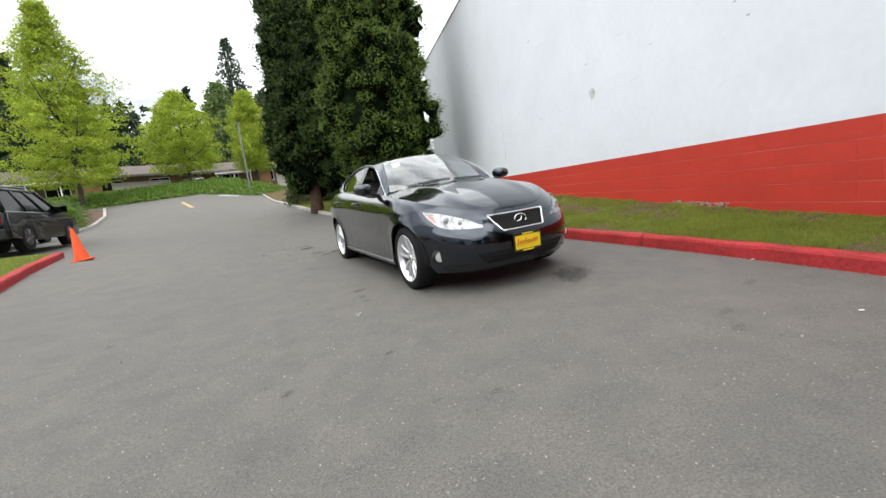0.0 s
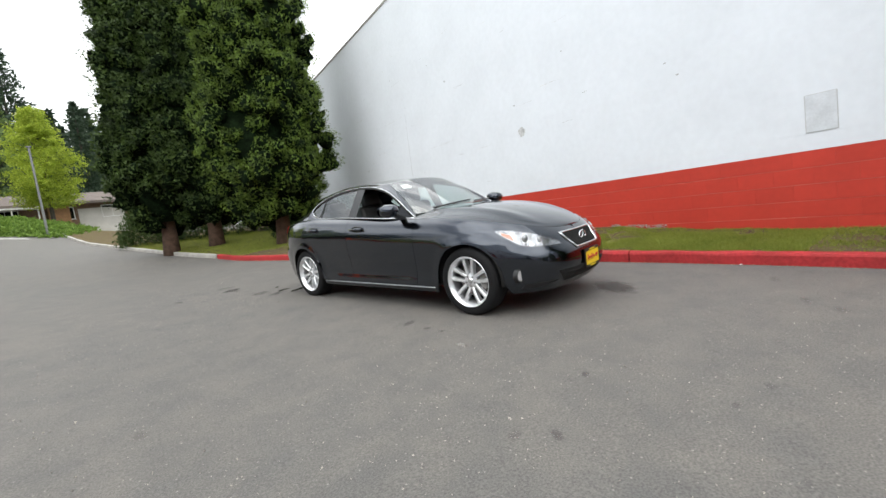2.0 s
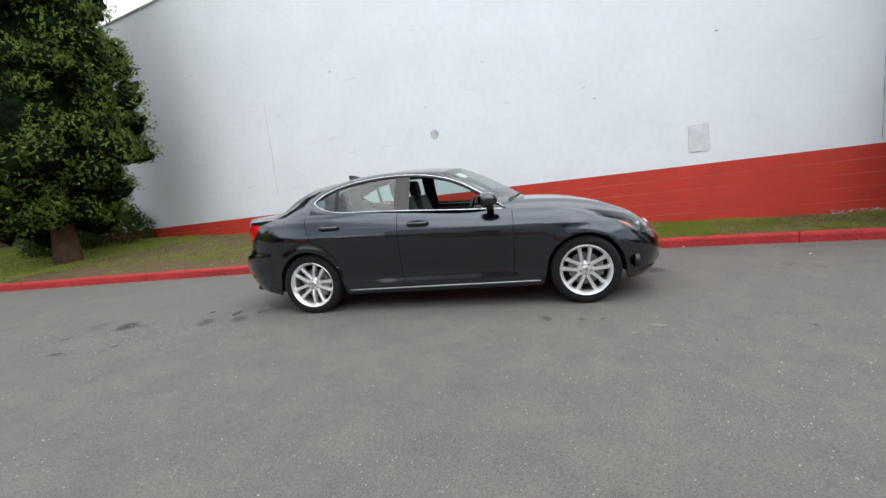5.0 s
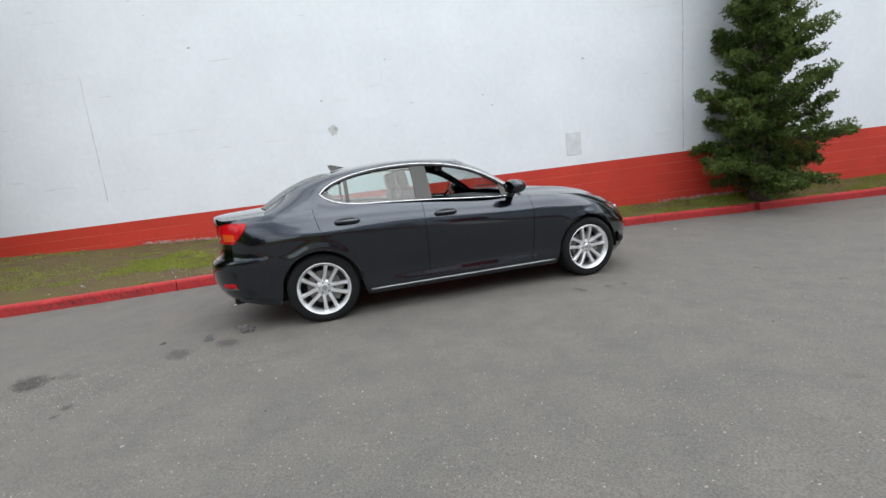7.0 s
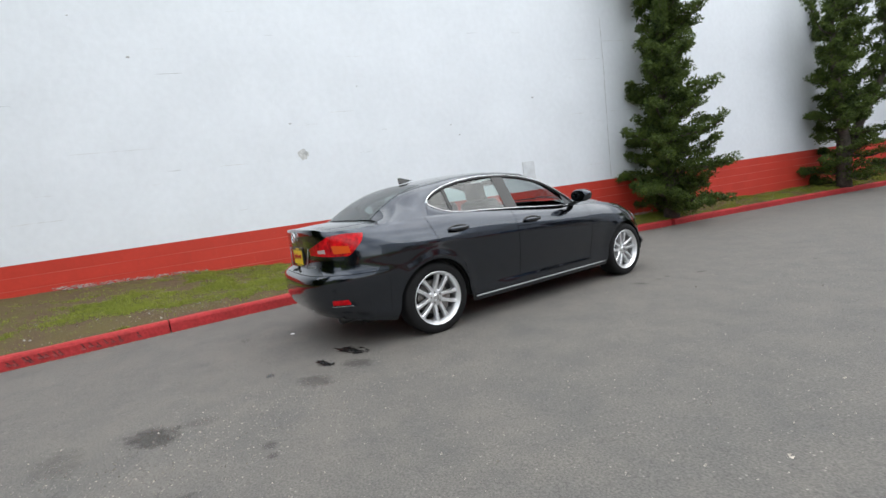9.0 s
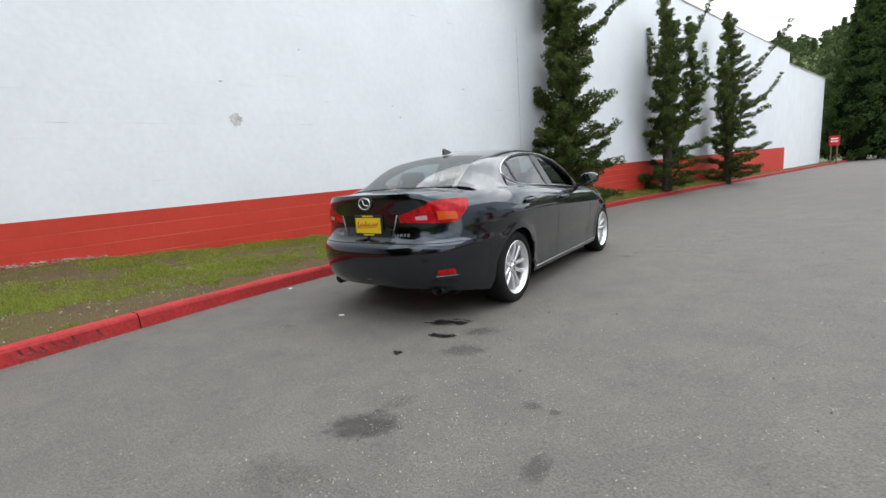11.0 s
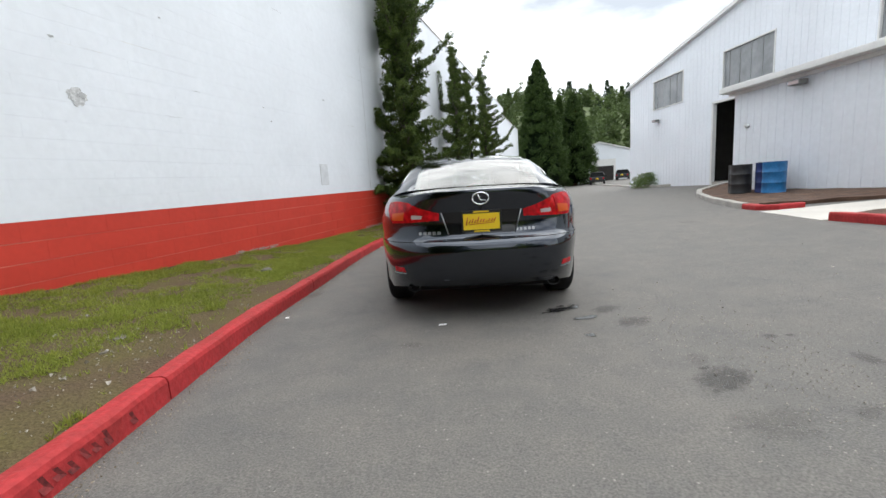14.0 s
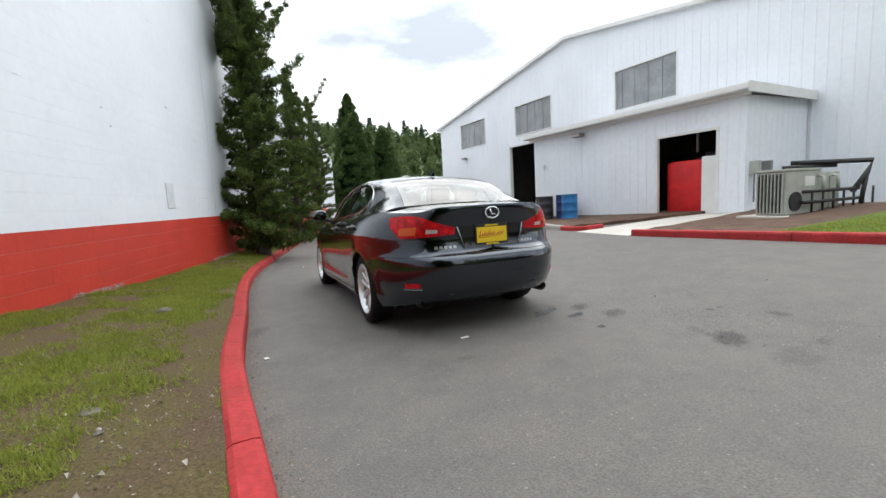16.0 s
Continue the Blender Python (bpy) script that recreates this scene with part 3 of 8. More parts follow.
def skirt(c, z):
    """A point of the car's right flank: c runs 0 nose, 1 to 2 along the doors, 3 tail; z is the height."""
    c, z = np.asarray(c, float), np.asarray(z, float)
    f, r = np.clip(c, 0, 1) * math.pi / 2, np.clip(3 - c, 0, 1) * math.pi / 2
    x = np.where(c <= 1, XCF + (nose(z) - XCF) * np.cos(f) ** (2 / NF),
                 np.where(c <= 2, XCF + (XCR - XCF) * (c - 1), XCR + (tail(z) - XCR) * np.clip(np.cos(r), 0, 1) ** (2 / NR)))
    y = np.where(c <= 1, np.sin(f) ** (2 / NF), np.where(c <= 2, 1.0, np.sin(r) ** (2 / NR)))
    w = half_width(x, z)
    for xa, k in ((WHEEL_X, 0.012), (-WHEEL_X, 0.016)):
        y = y + k * np.exp(-((x - xa) / 0.42) ** 2) * np.clip((z - 0.25) / 0.3, 0, 1) * np.clip((0.98 - z) / 0.2, 0, 1)
        r = np.hypot(x - xa, z - HUB_Z)
        y = y + 0.013 * np.exp(-((r - ARCH_R) / 0.065) ** 2) * np.clip((z - 0.2) / 0.1, 0, 1)
    y = y - 0.011 * np.exp(-((z - 0.40) / 0.10) ** 2) * np.clip((0.85 - np.abs(x)) / 0.25, 0, 1)
    y = y + 0.006 * np.exp(-((z - 0.80 + 0.02 * x) / 0.026) ** 2) * np.clip((1.9 - np.abs(x)) / 0.4, 0, 1)
    return np.stack([x, -w * y, z], -1)


def c_of_x(x, z=0.6):
    x = np.asarray(x, float)
    a = np.clip((x - XCF) / (nose(z) - XCF), 0, 1)
    b = np.clip((x - XCR) / (tail(z) - XCR), 0, 1)
    return np.where(x > XCF, np.arccos(a ** (NF / 2)) * 2 / math.pi, np.where(x > XCR, 1 + (x - XCF) / (XCR - XCF), 3 - np.arccos(b ** (NR / 2)) * 2 / math.pi))


def c_of_y(y, z, rear=False):
    k = np.clip(np.abs(y) / half_width(tail(z) + 0.02 if rear else nose(z) - 0.02, z), 0, 1)
    q = np.arcsin(k ** ((NR if rear else NF) / 2)) * 2 / math.pi
    return 3 - q if rear else q


def normals(a):
    du = np.gradient(a, axis=1)
    dv = np.gradient(a, axis=0)
    n = np.cross(du, dv)
    return n / np.maximum(np.linalg.norm(n, axis=-1, keepdims=True), 1e-9)


def mirrored(a):
    return a * np.array([1, -1, 1])


def closed(name, a, n, depth, material, parent, label="", smooth=True, out=0.0):
    """A sheet of points with its rim turned inwards by depth along -n."""
    r, c = a.shape[:2]
    a = a + n * out
    idx = np.arange(r * c).reshape(r, c)
    V = a.reshape(-1, 3).tolist()
    F = np.stack([idx[:-1, :-1], idx[:-1, 1:], idx[1:, 1:], idx[1:, :-1]], -1).reshape(-1, 4).tolist()
    rim = [(0, j) for j in range(c)] + [(i, c - 1) for i in range(1, r)] + [(r - 1, j) for j in range(c - 2, -1, -1)] + [(i, 0) for i in range(r - 2, 0, -1)]
    k0 = len(V)
    for i, j in rim:
        V.append((a[i, j] - n[i, j] * depth).tolist())
    m = len(rim)
    for k in range(m):
        p, q = idx[rim[k]], idx[rim[(k + 1) % m]]
        F.append((int(q), int(p), k0 + k, k0 + (k + 1) % m))
    i, j = r // 2, c // 2
    mid = (i - 1) * (c - 1) + j - 1
    P = [np.array(V[k]) for k in F[mid]]
    if np.dot(np.cross(P[2] - P[0], P[3] - P[1]), n[i, j]) < 0:
        F = [g[::-1] for g in F]
    ob = raw(name, V, F, material, parent, smooth, label)
    ob.data.set_sharp_from_angle(angle=radians(40))
    return ob


def outward(a, side):
    """Unit normals that point away from the car's middle."""
    n = normals(a)
    s = np.sign((n * (a - np.array([0, 0, 0.5])) * np.array([0.25, 1, 0.3])).sum(-1).mean())
    return n * (s if s else 1)


def panel(name, x0, x1, v0, v1, parent, cols=40, rows=22, material=None, label="", both=True, depth=0.014, zlo=None, zhi=None, gap=0.0022):
    """Skin between two cut lines x0(v), x1(v), from share v0 to v1 of its height."""
    obs = []
    v = np.linspace(v0, v1, rows)[:, None]
    s = np.linspace(0, 1, cols)[None, :]
    f0 = x0 if callable(x0) else (lambda t: np.full_like(t, x0))
    f1 = x1 if callable(x1) else (lambda t: np.full_like(t, x1))
    xa, xb = f0(v) - gap, f1(v) + gap
    x = xa + (xb - xa) * s
    for xw in (WHEEL_X + ARCH_R, WHEEL_X - ARCH_R, -WHEEL_X + ARCH_R, -WHEEL_X - ARCH_R):
        j = np.argmin(np.abs(x - xw), axis=1)
        for i in range(rows):
            if 0 < j[i] < cols - 1 and abs(x[i, j[i]] - xw) < 0.06:
                x[i, j[i]] = xw
    lo = skirt_bottom(x) if zlo is None else zlo(x)
    hi = shoulder(x) if zhi is None else zhi(x)
    z = lo + (hi - lo) * v
    a = skirt(c_of_x(x, z), z)
    for side in ((0, 1) if both else (0,)):
        b = mirrored(a) if side else a
        obs.append(closed(name, b, outward(b, side), depth, material or M_car, parent, label))
    return obs


def top_rows(xs, half, s0, s1, mid, cols, power=2.2, crease=0.0):
    """Rows across the car at each x: from share s0 to s1 of the half width, crowned to the height mid(x)."""
    rows = []
    for x, a, b in zip(xs, s0, s1):
        s = np.linspace(a, b, cols)
        e = skirt(c_of_x(x, half(x)), half(x))
        z = half(x) + (mid(x) - half(x)) * (1 - np.abs(s) ** power)
        yy = s * -e[1]
        if crease:
            z = z + crease * np.exp(-((np.abs(yy) - 0.40 - 0.06 * (1.9 - x)) / 0.085) ** 2) * np.clip((1.98 - x) / 0.4, 0, 1) * np.clip((0.9 - np.abs(s)) / 0.1, 0, 1)
        rows.append(np.stack([np.full(cols, e[0]), yy, z], -1))
    return np.array(rows)


hood_mid = lerp_curve([0.5, 0.85, 1.04, 1.35, 1.64, 1.87, 1.97, 2.03, 2.06], [1.03, 1.008, 0.999, 0.964, 0.896, 0.806, 0.750, 0.704, 0.684])
deck_mid = lerp_curve([-2.29, -2.25, -2.15, -2.0, -1.8, -1.6, -1.3], [1.036, 1.041, 1.047, 1.055, 1.064, 1.068, 1.07])

# glasshouse: the outline of the side windows, and the edges of the screens and roof
dlo_top = lerp_curve([-1.290, -1.27, -1.215, -1.08, -0.95, -0.71, -0.48, -0.245, -0.02, 0.20, 0.42, 0.55, 0.68], [1.155, 1.178, 1.220, 1.278, 1.312, 1.347, 1.358, 1.349, 1.316, 1.248, 1.128, 1.038, 0.946])
dlo_low = lerp_curve([-1.290, -1.27, -1.20, -1.10, -1.0, -0.7, -0.4, 0.2, 0.68], [1.150, 1.128, 1.084, 1.052, 1.037, 1.022, 1.006, 0.968, 0.940])
glass_y = lambda x, z: 0.783 - 0.60 * (z - 1.0) - 0.085 * np.clip((x - 0.15) / 0.53, 0, 1) ** 2
screen_base = lambda s: np.stack([0.86 - 0.25 * s**2, 0.665 * s, 1.014 - 0.040 * s**2], -1)
screen_top = lambda s: np.stack([0.17 - 0.10 * s**2, 0.505 * s, 1.384 - 0.036 * s**2], -1)
rear_top = lambda s: np.stack([-1.23 + 0.05 * s**2, 0.475 * s, 1.350 - 0.028 * s**2], -1)
rear_base = lambda s: np.stack([-1.87 + 0.10 * s**2, 0.550 * s, 1.070 - 0.010 * s**2], -1)


def ruled(f, g, n, m, bulge):
    s = np.linspace(-1, 1, n)
    a, b = f(s), g(s)
    t = np.linspace(0, 1, m)[:, None, None]
    p = a[None] * (1 - t) + b[None] * t
    p[..., 2] += bulge * (4 * t * (1 - t))[..., 0]
    return p


def build_wheel():
    """One wheel about its hub, its face towards -Y."""
    w = new("wheel")
    seg = 64
    prof = [(0.228, 0.085), (0.236, 0.104), (0.262, 0.112), (0.292, 0.106), (0.310, 0.092), (0.3175, 0.070), (0.319, 0.0), (0.3175, -0.070), (0.310, -0.092), (0.292, -0.106), (0.262, -0.112), (0.236, -0.104), (0.228, -0.085)]

    def lathe(name, prof, material, close=False):
        bm = bmesh.new()
        rings = [[bm.verts.new((r * math.cos(2 * math.pi * k / seg), y, r * math.sin(2 * math.pi * k / seg))) for k in range(seg)] for r, y in prof]
        for a, b in zip(rings, rings[1:]):
            for k in range(seg):
                bm.faces.new((a[k], a[(k + 1) % seg], b[(k + 1) % seg], b[k]))
        bmesh.ops.recalc_face_normals(bm, faces=bm.faces)
        ob = part(name, bm, material, w, smooth=True)
        ob.data.set_sharp_from_angle(angle=radians(35))
        return ob

    lathe("tyre", prof, M_rubber)
    lathe("rim", [(0.226, 0.10), (0.215, 0.06), (0.205, -0.05), (0.206, -0.070), (0.219, -0.088), (0.226, -0.101), (0.232, -0.107), (0.2365, -0.103), (0.2365, -0.096), (0.228, -0.080)], M_alloy)
    lathe("brake_disc", [(0.02, -0.005), (0.150, -0.005), (0.150, 0.02), (0.02, 0.02)], M_steel)
    bm = bmesh.new()
    add_box(bm, 0.09, 0.165, -0.03, 0.05, -0.075, 0.075, 0.015)
    part("brake_caliper", bm, M_steel, w)
    lathe("drum_back", [(0.0, 0.06), (0.205, 0.06)], M_liner)
    # five pairs of spokes
    for k in range(5):
        for sgn in (-1, 1):
            bm = bmesh.new()
            a0 = 2 * math.pi * k / 5 + math.pi / 2
            base, tip = a0 + sgn * 0.42, a0 + sgn * 0.235
            hub, end = Vector((0.060 * math.cos(base), 0, 0.060 * math.sin(base))), Vector((0.224 * math.cos(tip), 0, 0.224 * math.sin(tip)))
            d = (end - hub).normalized()
            t = Vector((-d.z, 0, d.x))
            rows = []
            for q in range(7):
                u = q / 6
                p = hub.lerp(end, u)
                w0 = 0.0170 - 0.0035 * math.sin(u * math.pi) + 0.004 * u * u
                y = -0.060 - 0.016 * u - 0.006 * math.sin(u * math.pi)
                rows.append([bm.verts.new(p + t * (w0 * j) + Vector((0, y + dy, 0))) for j, dy in ((-1.15, 0.045), (-1, 0.008), (-0.62, 0.0), (0.62, 0.0), (1, 0.008), (1.15, 0.045))])
            for a, b in zip(rows, rows[1:]):
                for j in range(5):
                    bm.faces.new((a[j], a[j + 1], b[j + 1], b[j]))
            bmesh.ops.recalc_face_normals(bm, faces=bm.faces)
            part("spoke", bm, M_alloy, w, smooth=False)
    lathe("hub", [(0.0, -0.066), (0.028, -0.066), (0.032, -0.062), (0.033, -0.058), (0.062, -0.056), (0.072, -0.048), (0.075, -0.02)], M_alloy)
    lathe("hub_cap", [(0.0, -0.072), (0.022, -0.071), (0.027, -0.066)], M_chrome)
    for k in range(5):
        a = 2 * math.pi * k / 5 + math.pi / 2 + math.pi / 5
        bm = bmesh.new()
        add_cyl(bm, (0.048 * math.cos(a), -0.050, 0.048 * math.sin(a)), (0.048 * math.cos(a), -0.0615, 0.048 * math.sin(a)), 0.0095, 0.008, 6)
        part("lug_nut", bm, M_steel, w)
    return w


def add_seat(car, x, y, head=1.11):
    s = new("seat")
    s.parent = car
    s.location = (x, y, 0)
    bm = bmesh.new()
    add_box(bm, -0.25, 0.27, -0.26, 0.26, 0.40, 0.56, 0.05)
    part("cushion", bm, M_leather, s, smooth=True)
    bm = bmesh.new()
    add_box(bm, -0.08, 0.08, -0.25, 0.25, 0.0, 0.62, 0.05, Matrix.Translation((-0.24, 0, 0.52)) @ Matrix.Rotation(radians(-18), 4, "Y"))
    part("backrest", bm, M_leather, s, smooth=True)
    bm = bmesh.new()
    add_box(bm, -0.05, 0.05, -0.13, 0.13, 0.0, 0.19, 0.04, Matrix.Translation((-0.44, 0, head)) @ Matrix.Rotation(radians(-10), 4, "Y"))
    part("headrest", bm, M_leather, s, smooth=True)
    for dy in (-0.06, 0.06):
        cyl("headrest_post", (-0.44, dy, head - 0.06), (-0.45, dy, head + 0.03), 0.007, M_chrome, s, seg=8)
    return s


def patch(name, car, cs, lo, hi, out, material, n=16, m=6, depth=0.012, label="", side=0):
    """A shaped piece that lies on the flank: cs are its ends, lo and hi its edges by share of its length."""
    q = np.linspace(0, 1, n)
    c = cs[0] + (cs[1] - cs[0]) * q
    v = np.linspace(0, 1, m)[:, None]
    z = lo(q)[None] + (hi(q) - lo(q))[None] * v
    a = skirt(np.broadcast_to(c[None], z.shape), z)
    if side:
        a = mirrored(a)
    return closed(name, a, outward(a, side), depth, material, car, label, out=out)


def face_patch(name, car, ylo, yhi, z0, z1, rear, out, material, n=18, m=8, depth=0.01, label=""):
    """A piece across the nose or tail, between edges ylo(v) and yhi(v)."""
    v = np.linspace(0, 1, m)[:, None]
    s = np.linspace(0, 1, n)[None]
    y = ylo(v) + (yhi(v) - ylo(v)) * s
    z = z0 + (z1 - z0) * v + 0 * s
    p = skirt(c_of_y(y, z, rear), z)
    p[..., 1] = y
    return closed(name, p, outward(p, 0) if not rear else outward(p, 0), depth, material, car, label, out=out)


def face_point(y, z, rear=False, out=0.0):
    p = skirt(c_of_y(np.float64(y), np.float64(z), rear), np.float64(z))
    return Vector((p[0] + (-out if rear else out), y, z))


def build_sedan(m):
    car = thing("sedan", m, "dark graphite metallic four-door sedan with silver wheels, parked by the kerb", "car")
    # inner shell that shows dark in the gaps
    for side in (0, 1):
        xs = np.r_[np.linspace(2.19, 1.735, 24), np.linspace(1.72, 1.01, 40), np.linspace(1.0, -1.0, 12), np.linspace(-1.01, -1.72, 40), np.linspace(-1.735, -2.372, 24)]
        v = np.linspace(0, 1, 16)[:, None]
        z = skirt_bottom(xs)[None] + 0.012 + (shoulder(xs) - skirt_bottom(xs) - 0.03)[None] * v
        a = skirt(c_of_x(np.broadcast_to(xs[None], z.shape), z), z)
        a = mirrored(a) if side else a
        a = a - outward(a, side) * 0.016
        grid_mesh("inner_shell", a, M_liner, car)
    # flank panels
    split_f = lambda v: 1.735 + 0.05 * (v - 0.5)
    door_f = lambda v: 0.765 - 0.07 * (1 - v) ** 2 - 0.035 * v
    door_m = lambda v: -0.372 - 0.012 * v
    door_r = lerp_curve([0, 0.086, 0.165, 0.37, 0.70, 1.0], [-1.02, -1.06, -1.13, -1.285, -1.35, -1.372])
    split_r = lambda v: -1.79 + 0 * v
    panel("fender", split_f, lambda v: door_f(v) + 0.002, 0, 1, car, cols=84, gap=0.0003)
    panel("front_door", door_f, door_m, 0.075, 1, car, cols=44)
    panel("rear_door", door_m, door_r, 0.075, 1, car, cols=44)
    panel("sill", 0.700, -1.056, 0, 0.07, car, cols=150, rows=5)
    panel("quarter_panel", lambda v: door_r(v) - 0.002, split_r, 0, 1, car, cols=84, rows=26, gap=0.0003)
    for side in (0, 1):
        # bumpers and tail: from the middle of the car to the cut beside the wheel
        v = np.linspace(0, 1, 34)[:, None]
        q = np.linspace(0, 1, 48)[None]

        def cap(name, rear, low, high):
            z = 0.22 + 0.4 * v + 0 * q
            for _ in range(6):
                xc = split_r(v) if rear else split_f(v)
                ce = c_of_x(xc + 0 * q, z)
                c = 3 + (ce + 0.0004 - 3) * (1 - q) if rear else (ce - 0.0004) * (1 - q)
                x = skirt(c, z)[..., 0]
                lo, hi = low(x), high(x)
                z = lo + (hi - lo) * v
            a = skirt(c, z)
            a = mirrored(a) if side else a
            closed(name, a, outward(a, side), 0.012, M_car, car)

        cap("front_bumper", False, lambda x: skirt_bottom(x[:1]), lambda x: shoulder(x[-1:]))
        cap("rear_bumper", True, lambda x: skirt_bottom(x[:1]), lambda x: 0.652 + 0 * x[:1])
        cap("tail_panel", True, lambda x: 0.656 + 0 * x[:1], lambda x: shoulder(x[-1:]))
    # bonnet and wings' tops
    xs = np.r_[np.linspace(0.58, 1.75, 26), np.linspace(1.78, 1.98, 14), np.linspace(1.99, 2.034, 10)]
    cut = lerp_curve([0.58, 1.2, 1.5, 1.7, 1.85, 1.95, 2.03], [0.700, 0.690, 0.660, 0.61, 0.54, 0.46, 0.36])
    share = np.array([min(0.997, float(cut(x)) / max(1e-3, -skirt(c_of_x(x, shoulder(x)), shoulder(x))[1])) for x in xs])
    a = top_rows(xs, shoulder, -share + 0.003, share - 0.003, hood_mid, 61, crease=0.016)
    n = normals(a)
    closed("bonnet", a, n * np.sign(n[..., 2:3].mean()), 0.012, M_car, car)
    for sg in (-1, 1):
        a = top_rows(xs, shoulder, sg * share, sg * np.ones(len(xs)), hood_mid, 9)
        n = normals(a)
        closed("wing_top", a, n * np.sign(n[..., 2:3].mean()), 0.010, M_car, car)
    # boot deck
    xs = np.r_[np.linspace(-1.30, -2.20, 28), np.linspace(-2.215, -2.281, 8)]
    one = np.ones(len(xs))
    bs = np.full(36, 0.81)
    a = top_rows(xs[13:], shoulder, -bs[13:] + 0.003, bs[13:] - 0.003, deck_mid, 31, 3.0)
    foot = -1.878 + 0.10 * (a[0, :, 1] / 0.55) ** 2
    a[..., 0] = foot + (a[..., 0] - a[:1, :, 0]) * (a[-1, :, 0] - foot) / (a[-1, :, 0] - a[0, :, 0])
    n = normals(a)
    closed("boot_lid", a, n * np.sign(n[..., 2:3].mean()), 0.012, M_car, car)
    for sg in (-1, 1):
        a = top_rows(xs, shoulder, sg * bs, sg * one, deck_mid, 9, 3.0)
        n = normals(a)
        closed("deck_side", a, n * np.sign(n[..., 2:3].mean()), 0.010, M_car, car)
    # screens and roof
    a = ruled(screen_base, screen_top, 25, 15, 0.022)
    n = normals(a)
    windscreen = grid_mesh("windscreen", a + n * np.sign(n[..., 2:3].mean()) * 0.003, G_wind, car)
    a = ruled(screen_top, rear_top, 25, 21, 0.056)
    n = normals(a)
    roof = closed("roof", a, n * np.sign(n[..., 2:3].mean()), 0.02, M_car, car)
    a = ruled(rear_top, rear_base, 25, 15, 0.05)
    n = normals(a)
    rear_screen = grid_mesh("rear_screen", a + n * np.sign(n[..., 2:3].mean()) * 0.003, G_rear, car)
    for ob in (windscreen, rear_screen):
        ob.visible_shadow = False
    # dark borders of the screens
    for f, g, k in ((screen_base, screen_top, 0.022), (rear_top, rear_base, 0.05)):
        a = ruled(f, g, 25, 15, k)
        n = normals(a)
        a = a + n * np.sign(n[..., 2:3].mean()) * -0.004
        for nm, b in (("screen_border", a[:, :2]), ("screen_border", a[:, -2:]), ("screen_border", a[:1].repeat(2, 0) * np.array([1.0]) + np.array([[[0, 0, 0]], [[0, 0, 0]]]))):
            if b.shape[0] > 2:
                grid_mesh(nm, b, M_gloss, car)
    # pillars and roof rails: between the side windows' outline and the screens' edges
    for sg in (-1, 1):
        def out_pt(x):
            z = float(dlo_top(x))
            return np.array([x, sg * (glass_y(x, z) + 0.012), z])

        def low_pt(x):
            z = float(dlo_low(x))
            return np.array([x, sg * (glass_y(x, z) + 0.012), z])

        def shoulder_pt(x):
            p = skirt(c_of_x(x, shoulder(x)), shoulder(x))
            return np.array([p[0], sg * -p[1], p[2]])

        s1 = np.array([1.0 * sg])
        A0, A1, R1, B1 = screen_base(s1)[0], screen_top(s1)[0], rear_top(s1)[0], rear_base(s1)[0]
        outer = [out_pt(x) for x in np.linspace(0.68, -0.06, 16)] + [out_pt(x) for x in np.linspace(-0.12, -0.95, 14)] + [out_pt(x) for x in np.linspace(-1.0, -1.285, 9)]
        outer += [shoulder_pt(x) for x in (-1.33, -1.40, -1.48, -1.56, -1.63, -1.70, -1.78)]
        inner = [A0 + (A1 - A0) * t + np.array([0, 0, 0.022 * 4 * t * (1 - t)]) for t in np.linspace(0, 1, 16)]
        inner += [A1 + (R1 - A1) * t + np.array([0, 0, 0.056 * 4 * t * (1 - t)]) for t in np.linspace(0.07, 1, 14)]
        inner += [R1 + (B1 - R1) * t + np.array([0, 0, 0.05 * 4 * t * (1 - t)]) for t in np.linspace(0.06, 1, 16)]
        outer, inner = np.array(outer), np.array(inner)
        t = np.linspace(0, 1, 9)[None, :, None]
        a = outer[:, None] * (1 - t) + inner[:, None] * t
        lift = np.array([0, sg * 0.55, 0.8])
        width = np.linalg.norm(outer - inner, axis=1)[:, None, None]
        a = a + lift * (4 * t * (1 - t)) * 0.07 * width
        n = normals(a)
        n = n * np.sign((n * lift).sum(-1).mean())
        closed("roof_rail", a, n, 0.018, M_car, car)
        low, high = np.array([shoulder_pt(x) for x in np.linspace(0.70, -1.33, 50)]), np.array([low_pt(x) for x in np.linspace(0.68, -1.289, 50)])
        t = np.linspace(0, 1, 5)[None, :, None]
        a = low[:, None] * (1 - t) + high[:, None] * t
        a = a + lift * (4 * t * (1 - t)) * 0.09 * np.linalg.norm(low - high, axis=1)[:, None, None]
        n = normals(a)
        closed("belt_panel", a, n * np.sign((n * lift).sum(-1).mean()), 0.012, M_car, car)
        # window frames, pillars, panes
        belt = lambda x: dlo_low(x) + 0.002
        def pane(name, x0, x1, material, out=0.0, cols=18, rows=8, lo=0.0, hi=1.0, lab=""):
            x = np.linspace(x0, x1, cols)[None]
            v = np.linspace(lo, hi, rows)[:, None]
            z = belt(x) + (dlo_top(x) - 0.006 - belt(x)) * v
            a = np.stack([np.broadcast_to(x, z.shape), sg * (glass_y(x, z) + out), z], -1)
            return grid_mesh(name, a, material, car, label=lab)

        if sg > 0:
            pane("side_window", 0.60, -0.27, G_side, -0.004).visible_shadow = False
        pane("side_window", -0.42, -1.04, G_side, -0.004).visible_shadow = False
        pane("quarter_window", -1.065, -1.285, G_side, -0.004).visible_shadow = False
        pane("centre_pillar", -0.270, -0.425, M_gloss, 0.004, cols=4)
